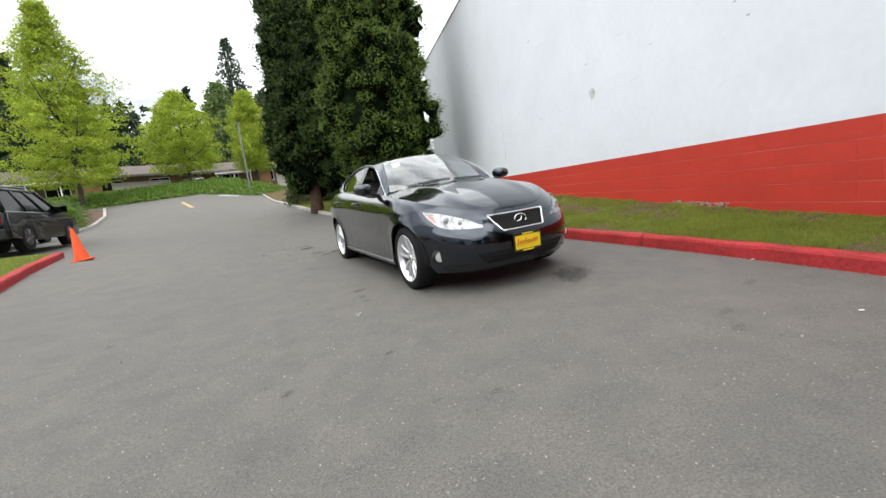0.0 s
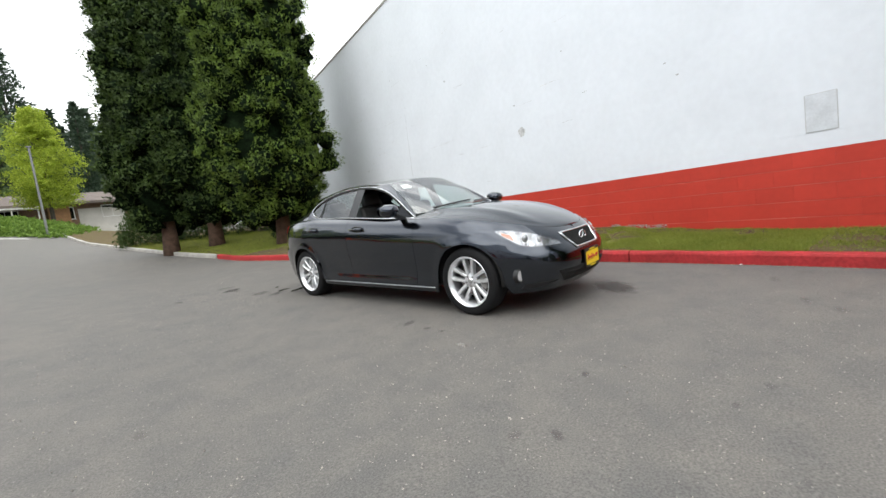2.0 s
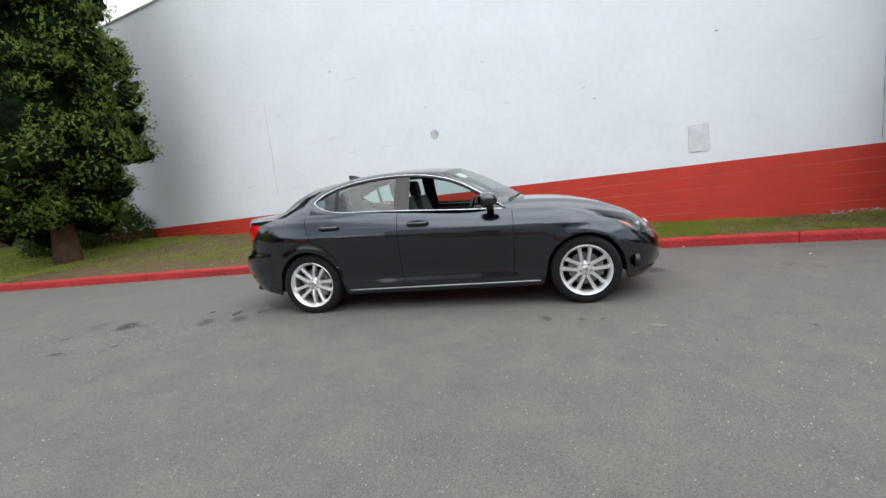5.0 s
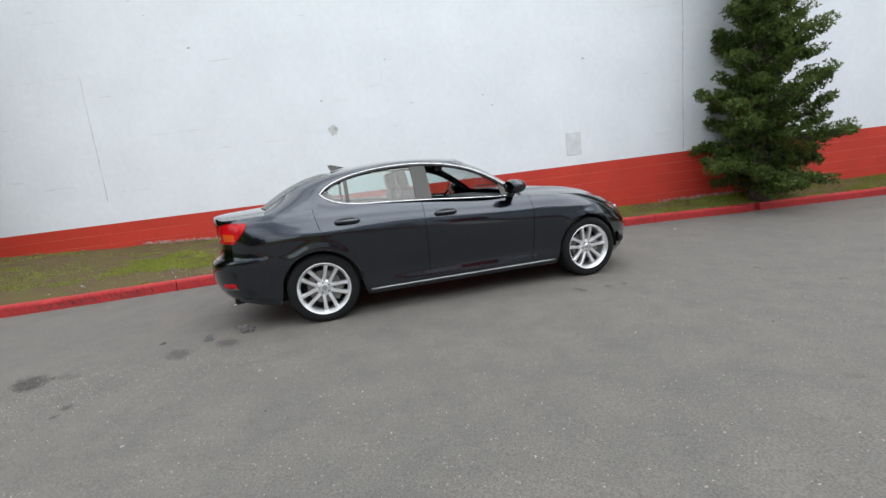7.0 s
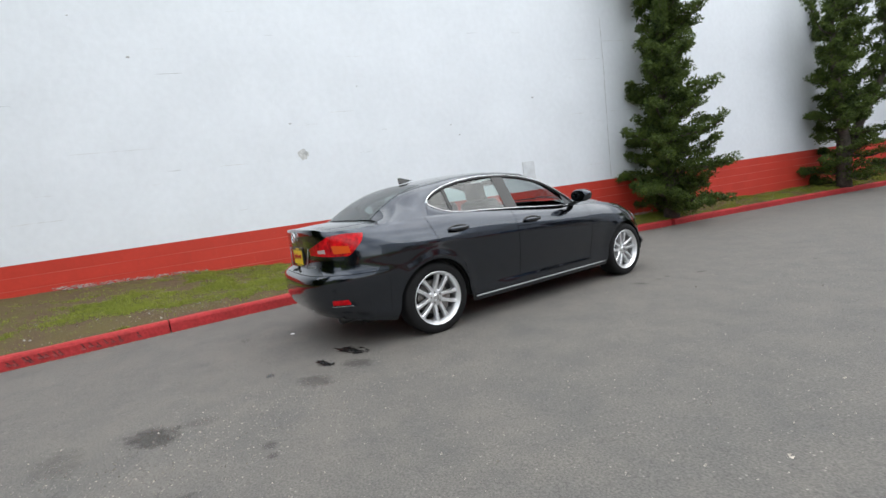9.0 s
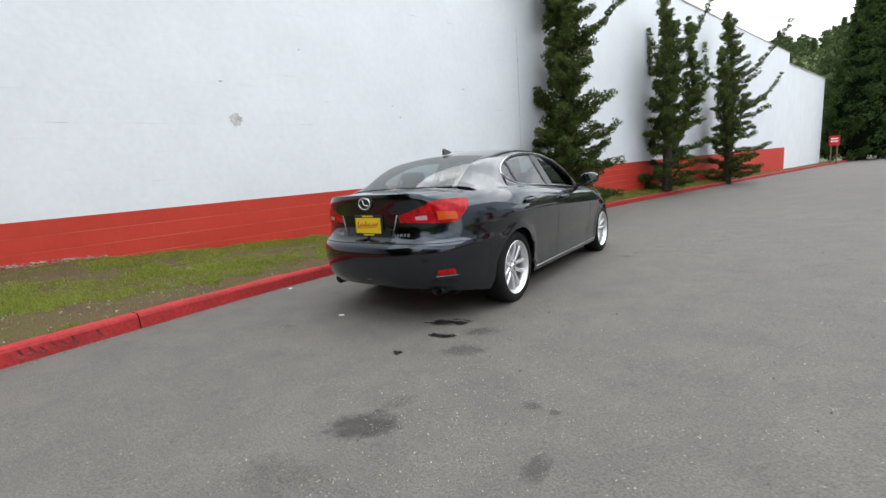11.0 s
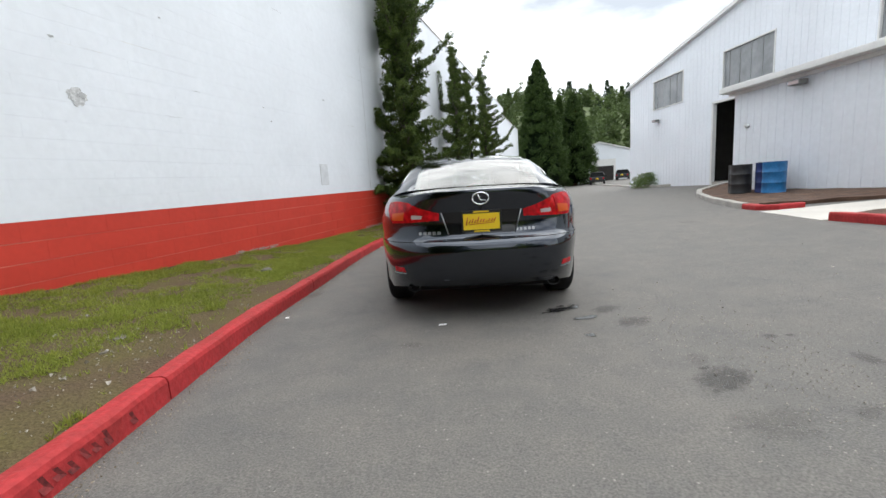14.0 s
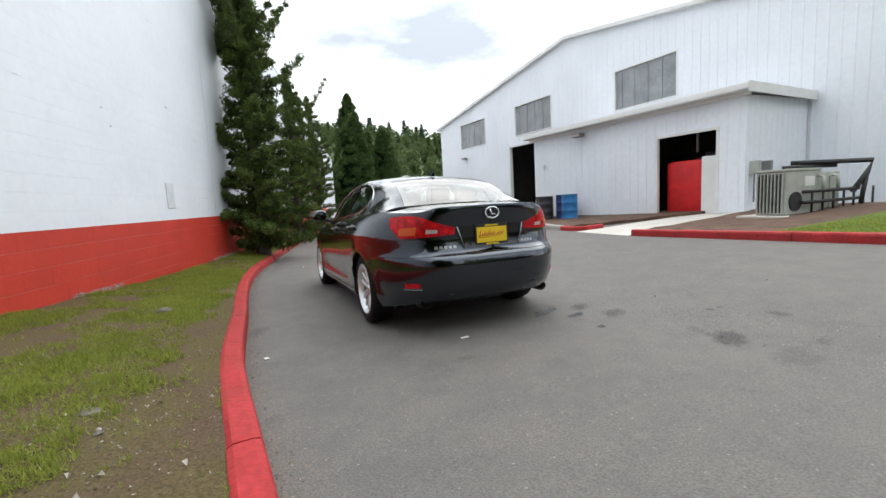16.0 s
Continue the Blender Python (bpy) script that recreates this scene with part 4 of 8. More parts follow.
        pane("window_divider", -1.035, -1.070, M_gloss, 0.002, cols=3)
        pane("window_seal", 0.66, 0.44, M_gloss, 0.0, cols=6)
        # bright surround
        line = [out_pt(x) + np.array([0, sg * 0.003, -0.004]) for x in np.r_[np.linspace(0.675, -1.2, 44), np.linspace(-1.22, -1.289, 10)]]
        line += [low_pt(x) + np.array([0, sg * 0.004, 0.002]) for x in np.r_[np.linspace(-1.286, -1.2, 10), np.linspace(-1.17, 0.665, 34)]]
        tube("window_trim", line, 0.0052, M_chrome, car, seg=6, label="bright chrome window surround")
        line = [np.array([x, sg * (glass_y(x, float(dlo_top(x)) - 0.022) - 0.004), float(dlo_top(x)) - 0.022]) for x in np.linspace(0.60, -1.24, 36)]
        tube("door_frame", line, 0.015, M_gloss, car, seg=6)
        # door mirror
        bm = bmesh.new()
        bmesh.ops.create_uvsphere(bm, u_segments=20, v_segments=14, radius=1)
        for vv in bm.verts:
            c = vv.co
            k = 1.0 - 0.10 * c.y * sg
            c.x = c.x * 0.115 * (1.0 if c.x > 0 else 0.55)
            c.y = math.copysign(abs(c.y) ** 0.75, c.y) * 0.104
            c.z = math.copysign(abs(c.z) ** 0.8, c.z) * 0.068 * k
        bmesh.ops.transform(bm, matrix=Matrix.Translation((0.50, sg * 0.955, 1.043)) @ Matrix.Rotation(radians(-8 * sg), 4, "Z"), verts=bm.verts)
        mir = part("door_mirror", bm, M_car, car, smooth=True)
        bm = bmesh.new()
        add_box(bm, -0.035, 0.035, -0.085, 0.085, -0.018, 0.018, 0.01, Matrix.Translation((0.53, sg * 0.850, 0.975)) @ Matrix.Rotation(radians(20 * sg), 4, "X"))
        part("mirror_arm", bm, M_black, mir)
        bm = bmesh.new()
        bmesh.ops.create_circle(bm, cap_ends=True, segments=24, radius=1)
        for vv in bm.verts:
            c = vv.co
            vv.co = Vector((0.440, sg * 0.955 + math.copysign(abs(c.x) ** 0.75, c.x) * 0.088, 1.043 + math.copysign(abs(c.y) ** 0.8, c.y) * 0.054))
        part("mirror_glass", bm, M_mirror, mir)
        # door handles
        for hx, hz in ((-0.175, 0.865), (-1.09, 0.890)):
            y = sg * -float(skirt(c_of_x(hx), np.float64(hz))[1])
            bm = bmesh.new()
            bmesh.ops.create_uvsphere(bm, u_segments=28, v_segments=12, radius=1, matrix=Matrix.Translation((hx, y - 0.003 * sg, hz)) @ Matrix.Diagonal((0.118, 0.009, 0.044, 1)))
            cup = part("handle_cup", bm, M_gloss, car, "dark recessed cup behind the door handle", smooth=True)
            tube("door_handle", [(hx + 0.105, y + sg * 0.000, hz + 0.004), (hx + 0.085, y + sg * 0.026, hz + 0.008), (hx, y + sg * 0.034, hz + 0.010), (hx - 0.085, y + sg * 0.026, hz + 0.008), (hx - 0.105, y + sg * 0.0, hz + 0.004)], [0.012, 0.017, 0.017, 0.017, 0.012], M_car, car, seg=10)
        # thin metal bar that stands in for the reflection along the sill
        line = []
        for x in np.linspace(0.955, -0.955, 24):
            z = 0.248
            p = skirt(c_of_x(x), np.float64(z))
            line.append((p[0], sg * (-p[1] + 0.004), z))
        tube("sill_glint", line, 0.0075, M_strip, car, seg=8, label="thin bright strip for the reflection along the sill")
        # headlight
        side = 0 if sg < 0 else 1
        c0, c1 = float(c_of_y(0.385, 0.60)), float(c_of_x(1.645, 0.755))
        lo = lerp_curve([0, 0.3, 0.6, 0.78, 0.9, 1.0], [0.588, 0.594, 0.606, 0.635, 0.688, 0.748])
        top_edge = lerp_curve([0, 0.12, 0.35, 0.6, 0.8, 1.0], [0.604, 0.640, 0.690, 0.728, 0.752, 0.762])

        def hi(q):
            c = c0 + (c1 - c0) * np.asarray(q, float)
            z = 0.74 + 0 * c
            for _ in range(6):
                z = shoulder(skirt(c, z)[..., 0]) - 0.008
            return np.minimum(top_edge(np.asarray(q, float)), z)

        head = patch("headlight", car, (c0, c1), lo, hi, 0.001, M_lamp, 28, 9, 0.02, "clear headlight with bright reflector and amber corner", side)
        a_c = c0 + (c1 - c0) * 0.80
        patch("amber_reflector", head, (a_c, c0 + (c1 - c0) * 0.93), lambda q: 0.662 + 0.055 * q, lambda q: 0.712 + 0.032 * q, 0.003, M_pale, 8, 5, 0.004, "", side)
        for q, r in ((0.36, 0.034), (0.60, 0.046)):
            c = c0 + (c1 - c0) * q
            z = float((lo(np.float64(q)) + hi(np.float64(q))) / 2)
            p = skirt(np.float64(c), np.float64(z))
            bm = bmesh.new()
            bmesh.ops.create_uvsphere(bm, u_segments=20, v_segments=10, radius=r, matrix=Matrix.Translation((p[0] - 0.008, sg * -(p[1] + 0.006), z)) @ Matrix.Diagonal((0.55, 0.7, 1, 1)))
            part("lamp_lens", bm, M_strip, head, smooth=True)
        patch("lamp_cover", head, (c0, c1), lo, hi, 0.016, G_lens, 28, 9, 0.016, "", side).visible_shadow = False
        # fog lamp in its dark pocket
        p = face_point(0.735, 0.365)
        bm = bmesh.new()
        add_cyl(bm, (p.x - 0.03, sg * 0.735, 0.365), (p.x + 0.012, sg * 0.735, 0.365), 0.050, 0.046, 24)
        fog = part("fog_lamp", bm, M_lens, car, smooth=False)
        bm = bmesh.new()
        add_cyl(bm, (p.x - 0.03, sg * 0.735, 0.365), (p.x + 0.008, sg * 0.735, 0.365), 0.063, 0.060, 24)
        part("bezel", bm, M_black, fog)
        face_patch("side_intake", car, lambda v: sg * (0.60 - 0.14 * v), lambda v: sg * (0.72 - 0.02 * v), 0.250, 0.290, False, 0.003, M_black, 8, 4)
        # tail lamps: outer lamp on the wing, inner one on the boot lid
        c0, c1 = float(c_of_x(-1.935, 0.96)), float(c_of_y(0.60, 0.88, True))
        lo = lambda q: 0.957 - 0.158 * np.clip(q * 2.0, 0, 1) ** 0.7 + 0.004 * q
        hi = lambda q: 0.972 + 0.010 * np.sin(math.pi * q) - 0.010 * q
        tl = patch("tail_lamp", car, (c0, c1), lo, hi, 0.004, M_redlamp, 24, 8, 0.02, "red tail lamp with an amber section", side)
        patch("amber_section", tl, (c0 + (c1 - c0) * 0.44, c0 + (c1 - c0) * 0.94), lambda q: 0.825 + 0 * q, lambda q: 0.880 + 0.01 * q, 0.0065, M_amber, 8, 4, 0.004, "", side)
        c2 = float(c_of_y(0.325, 0.85, True))
        lo = lambda q: 0.803 + 0.012 * q
        hi = lambda q: 0.960 - 0.090 * q
        tb = patch("boot_lamp", car, (c1 + 0.004, c2), lo, hi, 0.004, M_redlamp, 16, 7, 0.02, "red boot lamp with a clear reversing light", side)
        patch("reversing_light", tb, (c1 + (c2 - c1) * 0.25, c1 + (c2 - c1) * 0.58), lambda q: 0.832 + 0 * q, lambda q: 0.864 - 0.006 * q, 0.0065, M_clear, 8, 4, 0.004, "", side)
        # bumper reflector
        face_patch("reflector", car, lambda v: sg * (0.620 + 0.01 * v), lambda v: sg * (0.715 + 0.0 * v), 0.412, 0.452, True, 0.003, M_redlamp, 8, 4, label="small red bumper reflector")
        face_patch("reflector_trim", car, lambda v: sg * 0.610, lambda v: sg * 0.722, 0.399, 0.404, True, 0.006, M_chrome, 8, 3)
        # exhaust tip
        bm = bmesh.new()
        r1 = bmesh.ops.create_cone(bm, cap_ends=False, segments=28, radius1=0.036, radius2=0.039, depth=0.16, matrix=Matrix.Translation((-2.075, sg * 0.565, 0.272)) @ Matrix.Diagonal((1, 1.35, 1, 1)) @ Matrix.Rotation(radians(-90), 4, "Y"))
        ex = part("exhaust_tip", bm, M_pipe, car, smooth=True)
        m2 = ex.modifiers.new("thick", "SOLIDIFY")
        m2.thickness = 0.005
        bm = bmesh.new()
        add_cyl(bm, (-2.01, sg * 0.565, 0.272), (-2.11, sg * 0.565, 0.272), 0.034)
        part("pipe_end", bm, M_liner, ex)
        # wheel housings
        for xa in (WHEEL_X, -WHEEL_X):
            ang = np.linspace(-0.12, math.pi + 0.12, 30)
            rows = [[(xa + (ARCH_R + 0.004) * math.cos(t), sg * y, HUB_Z + (ARCH_R + 0.004) * math.sin(t)) for t in ang] for y in (0.845, 0.55)]
            grid_mesh("wheel_housing", rows, M_liner, car)
            bm = bmesh.new()
            add_cyl(bm, (xa, sg * 0.56, HUB_Z + 0.08), (xa, sg * 0.55, HUB_Z + 0.08), 0.31, seg=28)
            part("wheel_housing", bm, M_liner, car)
    # grille
    top_half, low_half, gz0, gz1 = 0.310, 0.222, 0.535, 0.676
    half = lambda v: low_half + (top_half - low_half) * v
    gr = face_patch("grille", car, lambda v: -half(v), lambda v: half(v), gz0, gz1, False, 0.004, M_liner, 20, 8, label="dark mesh grille in a bright frame")
    corner = [(-half(0), gz0), (half(0), gz0), (half(1), gz1), (-half(1), gz1)]
    line = []
    for (y0, z0), (y1, z1) in zip(corner, corner[1:] + corner[:1]):
        line += [face_point(y0 + (y1 - y0) * t, z0 + (z1 - z0) * t, out=0.004) for t in np.linspace(0, 1, 10)[:-1]]
    tube("grille_frame", line + line[:2], 0.0105, M_chrome, gr, seg=8)
    for k in range(9):
        v = (k + 0.7) / 9.5
        z = gz0 + (gz1 - gz0) * v
        tube("grille_bar", [face_point(y, z, out=0.008) for y in np.linspace(-half(v) + 0.01, half(v) - 0.01, 11)], 0.0026, M_liner, gr, seg=6)
    for rear, z, s in ((False, 0.608, 1.0), (True, 0.968, 0.95)):
        p = face_point(0, z, rear, 0.016)
        ring = [p + Vector((0, 0.066 * s * math.cos(t), 0.047 * s * math.sin(t))) for t in np.linspace(0, 2 * math.pi, 33)]
        em = tube("emblem", ring, 0.0065, M_chrome, car, seg=8, label="small bright oval emblem")
        tube("emblem_bar", [p + Vector((0, 0.020, 0.030)), p + Vector((0, 0.004, -0.012)), p + Vector((0, -0.040, -0.016))], 0.006, M_chrome, em, seg=6)
    face_patch("lower_intake", car, lambda v: -(0.40 + 0.09 * v), lambda v: 0.40 + 0.09 * v, 0.262, 0.372, False, 0.003, M_liner, 20, 6)
    for z in (0.295, 0.335):
        tube("intake_bar", [face_point(y, z, out=0.006) for y in np.linspace(-0.40, 0.40, 13)], 0.004, M_liner, car, seg=6)

    # plates: plain bars stand in for the lettering
    def plate(x, z, rear):
        pl = new("dealer_plate")
        pl.parent = car
        tagged(pl, "yellow dealer plate with a red script bar in a black frame")
        d = -1 if rear else 1
        box("frame", x - 0.006, x + 0.006, -0.154, 0.154, z - 0.086, z + 0.086, M_black, pl, 0.004)
        bm = bmesh.new()
        add_box(bm, x + d * 0.003, x + d * 0.0085, -0.140, 0.140, z - 0.062, z + 0.062, 0.001)
        part("plate", bm, M_yellow, pl)
        # a slanted flowing stroke
        for k, (h0, h1) in enumerate(((-24, 34), (-12, 14), (-12, 20), (-14, 12), (-12, 30), (-12, 13), (-13, 14), (-12, -4), (-12, 13), (-13, 12), (-12, 14))):
            y0 = d * (-0.118 + 0.0215 * k)
            tube("script_bar", [(x + d * 0.0095, y0, z + (h0 + k) * 0.001), (x + d * 0.0095, y0 + d * 0.013, z + (h1 + k) * 0.001)], 0.0042, M_redink, pl, seg=5)
        tube("script_bar", [(x + d * 0.0095, d * -0.10, z - 0.022), (x + d * 0.0095, d * 0.10, z - 0.010)], 0.0022, M_redink, pl, seg=5)
        for zz in (-0.075, 0.075):
            box("frame_text", x + d * 0.006, x + d * 0.0075, -0.06, 0.06, z + zz - 0.006, z + zz + 0.006, M_yellow, pl)
        return pl

    plate(float(nose(0.405)) + 0.014, 0.408, False)
    face_patch("plate_recess", car, lambda v: -(0.25 + 0.05 * v), lambda v: 0.25 + 0.05 * v, 0.700, 0.872, True, 0.0025, M_gloss, 16, 5, label="gloss black recess round the plate")
    for sg in (-1, 1):
        tube("recess_trim", [face_point(sg * 0.308, 0.872, True, 0.006), face_point(sg * 0.258, 0.702, True, 0.006)], 0.0045, M_strip, car, seg=6)
    plate(float(tail(0.79)) - 0.012, 0.792, True)
    for y0, y1 in ((0.315, 0.500), (-0.415, -0.255)):
        for k in range(5):
            w = (y1 - y0) / 5
            face_patch("badge_bar", car, lambda v: y0 + w * k + 0.006, lambda v: y0 + w * (k + 1) - 0.006, 0.706, 0.728, True, 0.003, M_strip, 4, 3, 0.004)
    # aerial, wipers
    bm = bmesh.new()
    vs = [bm.verts.new(v) for v in ((-1.00, 0, 1.398), (-1.15, -0.022, 1.368), (-1.15, 0.022, 1.368), (-1.175, 0, 1.428), (-1.145, 0, 1.436))]
    for f in ((0, 1, 4), (0, 4, 2), (1, 3, 4), (2, 4, 3), (1, 2, 3), (0, 2, 1)):
        bm.faces.new([vs[i] for i in f])
    part("aerial_fin", bm, M_gloss, car)
    for y0 in (-0.50, 0.05):
        pts = []
        for t in np.linspace(0, 1, 9):
            y = y0 + 0.52 * t
            s = y / 0.665
            p = screen_base(np.array([s]))[0]
            q = screen_top(np.array([s]))[0]
            k = 0.03 + 0.05 * t
            pts.append(p + (q - p) * k + np.array([0.01, 0, 0.016]))
        tube("wiper", pts, 0.008, M_black, car, seg=6)
    # cabin
    box("floor_pan", -1.95, 1.72, -0.60, 0.60, 0.20, 0.30, M_liner, car)
    box("bulkhead", 0.72, 0.80, -0.70, 0.70, 0.25, 0.90, M_liner, car)
    bm = bmesh.new()
    add_box(bm, 0.30, 0.78, -0.66, 0.66, 0.62, 0.960, 0.05)
    part("dashboard", bm, M_leather, car, smooth=True)
    ring = [Vector((0.20, 0.37, 0.86)) + Vector((0.055 * math.sin(t), 0.185 * math.cos(t), 0.175 * math.sin(t))) for t in np.linspace(0, 2 * math.pi, 29)]
    sw = tube("steering_wheel", ring, 0.015, M_leather, car, seg=8)
    tube("column", [(0.20, 0.37, 0.86), (0.36, 0.37, 0.80)], 0.03, M_black, sw, seg=10)
    add_seat(car, -0.02, -0.37)
    add_seat(car, -0.02, 0.37)
    add_seat(car, -0.80, -0.33, 1.03)
    add_seat(car, -0.80, 0.33, 1.03)
    box("parcel_shelf", -1.78, -1.30, -0.62, 0.62, 0.98, 1.015, M_leather, car)
    box("door_lining", -1.3, 0.66, -0.75, -0.71, 0.32, 0.925, M_leather, car)
    box("door_lining", -1.3, 0.66, 0.71, 0.75, 0.32, 0.925, M_leather, car)
    bm = bmesh.new()
    add_box(bm, 0.02, 0.05, -0.11, 0.11, 1.27, 1.335, 0.012)
    part("inner_mirror", bm, M_black, car, smooth=True)
    a = ruled(screen_base, screen_top, 25, 15, 0.022)[10:13, 2:5]
    closed("window_sticker", a, np.zeros_like(a) + np.array([0.45, 0, 0.89]), 0.001, M_paper, car, "white paper sticker inside the windscreen", out=-0.006)
    for ob in car.children:
        if ob.type == "MESH" and ob.name.split(".")[0] in ("side_window", "quarter_window", "centre_pillar", "window_divider", "window_seal", "windscreen", "rear_screen", "screen_border"):
            me = ob.data
            if sum((p.normal * p.area).dot(p.center - Vector((0, 0, 0.6))) for p in me.polygons) < 0:
                me.flip_normals()
    # wheels
    w = build_wheel()
    w.parent = car
    w.matrix_basis = pose(WHEEL_X, -0.765, HUB_Z)
    for m in (pose(-WHEEL_X, -0.765, HUB_Z, 0, 25, 0), pose(WHEEL_X, 0.765, HUB_Z, 0, 40, 180), pose(-WHEEL_X, 0.765, HUB_Z, 0, 10, 180)):
        copy_thing(w, m).parent = car
    return car


build_sedan(pose(1.446, 5.576, 0.040, 0, 0, -75.8) @ pose(0, 0, 0, 0.4, 1.53, 0))
# ---- the metal workshop with its lean-to ----
UB = Vector((-math.sin(radians(18)), math.cos(radians(18)), 0))
NB = Vector((UB.y, -UB.x, 0))
WORKSHOP = Matrix(((UB.x, NB.x, 0, -11.2), (UB.y, NB.y, 0, 0), (0, 0, 1, 0), (0, 0, 0, 1)))
M_strips = mat("clear_strip_curtain", (0.27, 0.285, 0.30), 0.25, var=0.2, scale=1.5, fine=0.2, fine_scale=9)
M_redcloth = mat("red_tarp", (0.55, 0.012, 0.015), 0.5, var=0.15, scale=4)
M_blue = mat("blue_drum_paint", (0.02, 0.17, 0.42), 0.4, var=0.2, scale=5, fine=0.25, fine_scale=30)
M_drum = mat("black_drum_paint", (0.025, 0.025, 0.027), 0.5, var=0.4, scale=5, fine=0.3, fine_scale=30)
M_ac = mat("grey_green_sheet_metal", (0.42, 0.44, 0.40), 0.5, var=0.12, scale=4, fine=0.15, fine_scale=30)
M_grey = mat("grey_fixture", (0.20, 0.20, 0.20), 0.5, fine=0.2, fine_scale=30)
M_orange = mat("orange_plastic", (0.85, 0.10, 0.02), 0.5, var=0.1, scale=8)
M_navy = mat("navy_drum_paint", (0.010, 0.028, 0.13), 0.4, var=0.2, scale=5, fine=0.2, fine_scale=30)
M_wood = mat("weathered_wood", (0.24, 0.17, 0.11), 0.8, var=0.3, scale=6, fine=0.4, fine_scale=40)
M_brown = mat("brown_boarding", (0.19, 0.115, 0.072), 0.8, var=0.2, scale=2, fine=0.3, fine_scale=20)
M_roof = mat("brown_shingle", (0.16, 0.13, 0.115), 0.9, var=0.2, scale=2, fine=0.4, fine_scale=14)
M_glasspane = mat("dark_pane", (0.006, 0.007, 0.008), 0.05, spec=0.06)


def rib_sheet(name, s0, s1, z0, top, out, parent, material, pitch=0.30, flip=False, at=None):
    """Upright ribbed metal siding from s0 to s1; top(s) is its upper edge; at places (s, depth, z)."""
    V, F = [], []
    cols = []
    s = s0
    prof = ((0.0, 0.0), (pitch * 0.80, 0.0), (pitch * 0.86, 0.013), (pitch * 0.94, 0.013))
    while s < s1 - 1e-6:
        for d, o in prof:
            if s + d < s1:
                cols.append((s + d, o))
        s += pitch
    cols.append((s1, 0.0))
    for c, o in cols:
        for z in (z0(c) if callable(z0) else z0, top(c)):
            V.append(at(c, out + o, z) if at else (c, out + o, z))
    for k in range(len(cols) - 1):
        F.append((2 * k, 2 * k + 2, 2 * k + 3, 2 * k + 1))
    return raw(name, V, F, material, parent)


def workshop():
    b = thing("workshop", WORKSHOP, "pale blue-white ribbed metal workshop with a gable and a lean-to", "building")
    S0, S1, PEAK = -22.4, 7.0, -9.2
    top = lambda s: 6.45 + (s - S0) * 0.158 if s < PEAK else 6.45 + (PEAK - S0) * 0.158 - (s - PEAK) * 0.158
    # siding in fields round the openings
    holes = [(-19.4, -16.45, 4.63, 6.23), (-13.3, -10.4, 4.63, 6.23), (-6.4, -3.65, 4.63, 6.23), (-13.9, -10.4, -1.0, 4.02)]
    edges = sorted({S0, S1, PEAK} | {h[0] for h in holes} | {h[1] for h in holes})
    for a, c in zip(edges, edges[1:]):
        m = (a + c) / 2
        zs = [-1.0]
        for h in sorted([h for h in holes if h[0] <= m <= h[1]], key=lambda h: h[2]):
            zs += [h[2], h[3]]
        if zs[1:2] == [-1.0]:
            zs = zs[2:]
        for k in range(0, len(zs), 2):
            t = (lambda q, z=zs[k + 1]: z) if k + 1 < len(zs) else top
            rib_sheet("siding", a, c, zs[k], t, 0.0, b, M_metalwall)
    box("end_wall", S0, S0 + 0.2, -22, -0.01, -1, 6.4, M_metalwall, b)
    box("end_wall", S1 - 0.2, S1, -22, -0.01, -1, 5.6, M_metalwall, b)
    box("back_wall", S0, S1, -22.2, -22, -1, 6.0, M_metalwall, b)
    box("shop_floor", S0 + 0.2, S1 - 0.2, -22, -0.02, 0.1, 0.24, M_conc, b)
    # roof with its bright barge boards
    for a, c in ((S0 - 0.25, PEAK), (PEAK, S1 + 0.25)):
        za, zc = top(a) if a > S0 else top(S0) - 0.04, top(c) if c < S1 else top(S1) - 0.04
        bm = bmesh.new()
        vs = [bm.verts.new(v) for v in ((a, 0.22, za), (c, 0.22, zc), (c, -22.4, zc), (a, -22.4, za), (a, 0.22, za + 0.16), (c, 0.22, zc + 0.16), (c, -22.4, zc + 0.16), (a, -22.4, za + 0.16))]
        for f in ((0, 1, 2, 3), (7, 6, 5, 4), (0, 4, 5, 1), (1, 5, 6, 2), (2, 6, 7, 3), (3, 7, 4, 0)):
            bm.faces.new([vs[i] for i in f])
        part("roof", bm, M_trim, b)
    # strip-curtained windows
    for s0, s1, z0, z1 in holes[:3]:
        w = new("window")
        w.parent = b
        for k in range(9):
            a = s0 + (s1 - s0) * k / 9
            box("strip", a + 0.006, a + (s1 - s0) / 9 - 0.006, -0.06 - 0.012 * (k % 2), -0.05 - 0.012 * (k % 2), z0, z1, M_strips, w)
        for c in ((s0 - 0.05, s1 + 0.05, z0 - 0.05, z0), (s0 - 0.05, s1 + 0.05, z1, z1 + 0.05), (s0 - 0.05, s0, z0, z1), (s1, s1 + 0.05, z0, z1)):
            box("frame", c[0], c[1], -0.10, 0.035, c[2], c[3], M_trim, w)
    # tall doorway: added near-black walls paint the shade of its interior
    for c in ((-14.0, -13.9), (-10.4, -10.3)):
        box("door_post", c[0], c[1], -0.15, 0.04, -0.5, 4.1, M_trim, b)
    box("door_head", -14.0, -10.3, -0.15, 0.04, 4.02, 4.12, M_trim, b)
    box("shade_wall", -14.6, -9.6, -7.2, -7.0, 0.2, 5, M_dark, b)
    box("shade_side", -15.1, -15.0, -7.0, -0.2, 0.2, 5, M_dark, b)
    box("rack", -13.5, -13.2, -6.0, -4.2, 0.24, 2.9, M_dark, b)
    bm = bmesh.new()
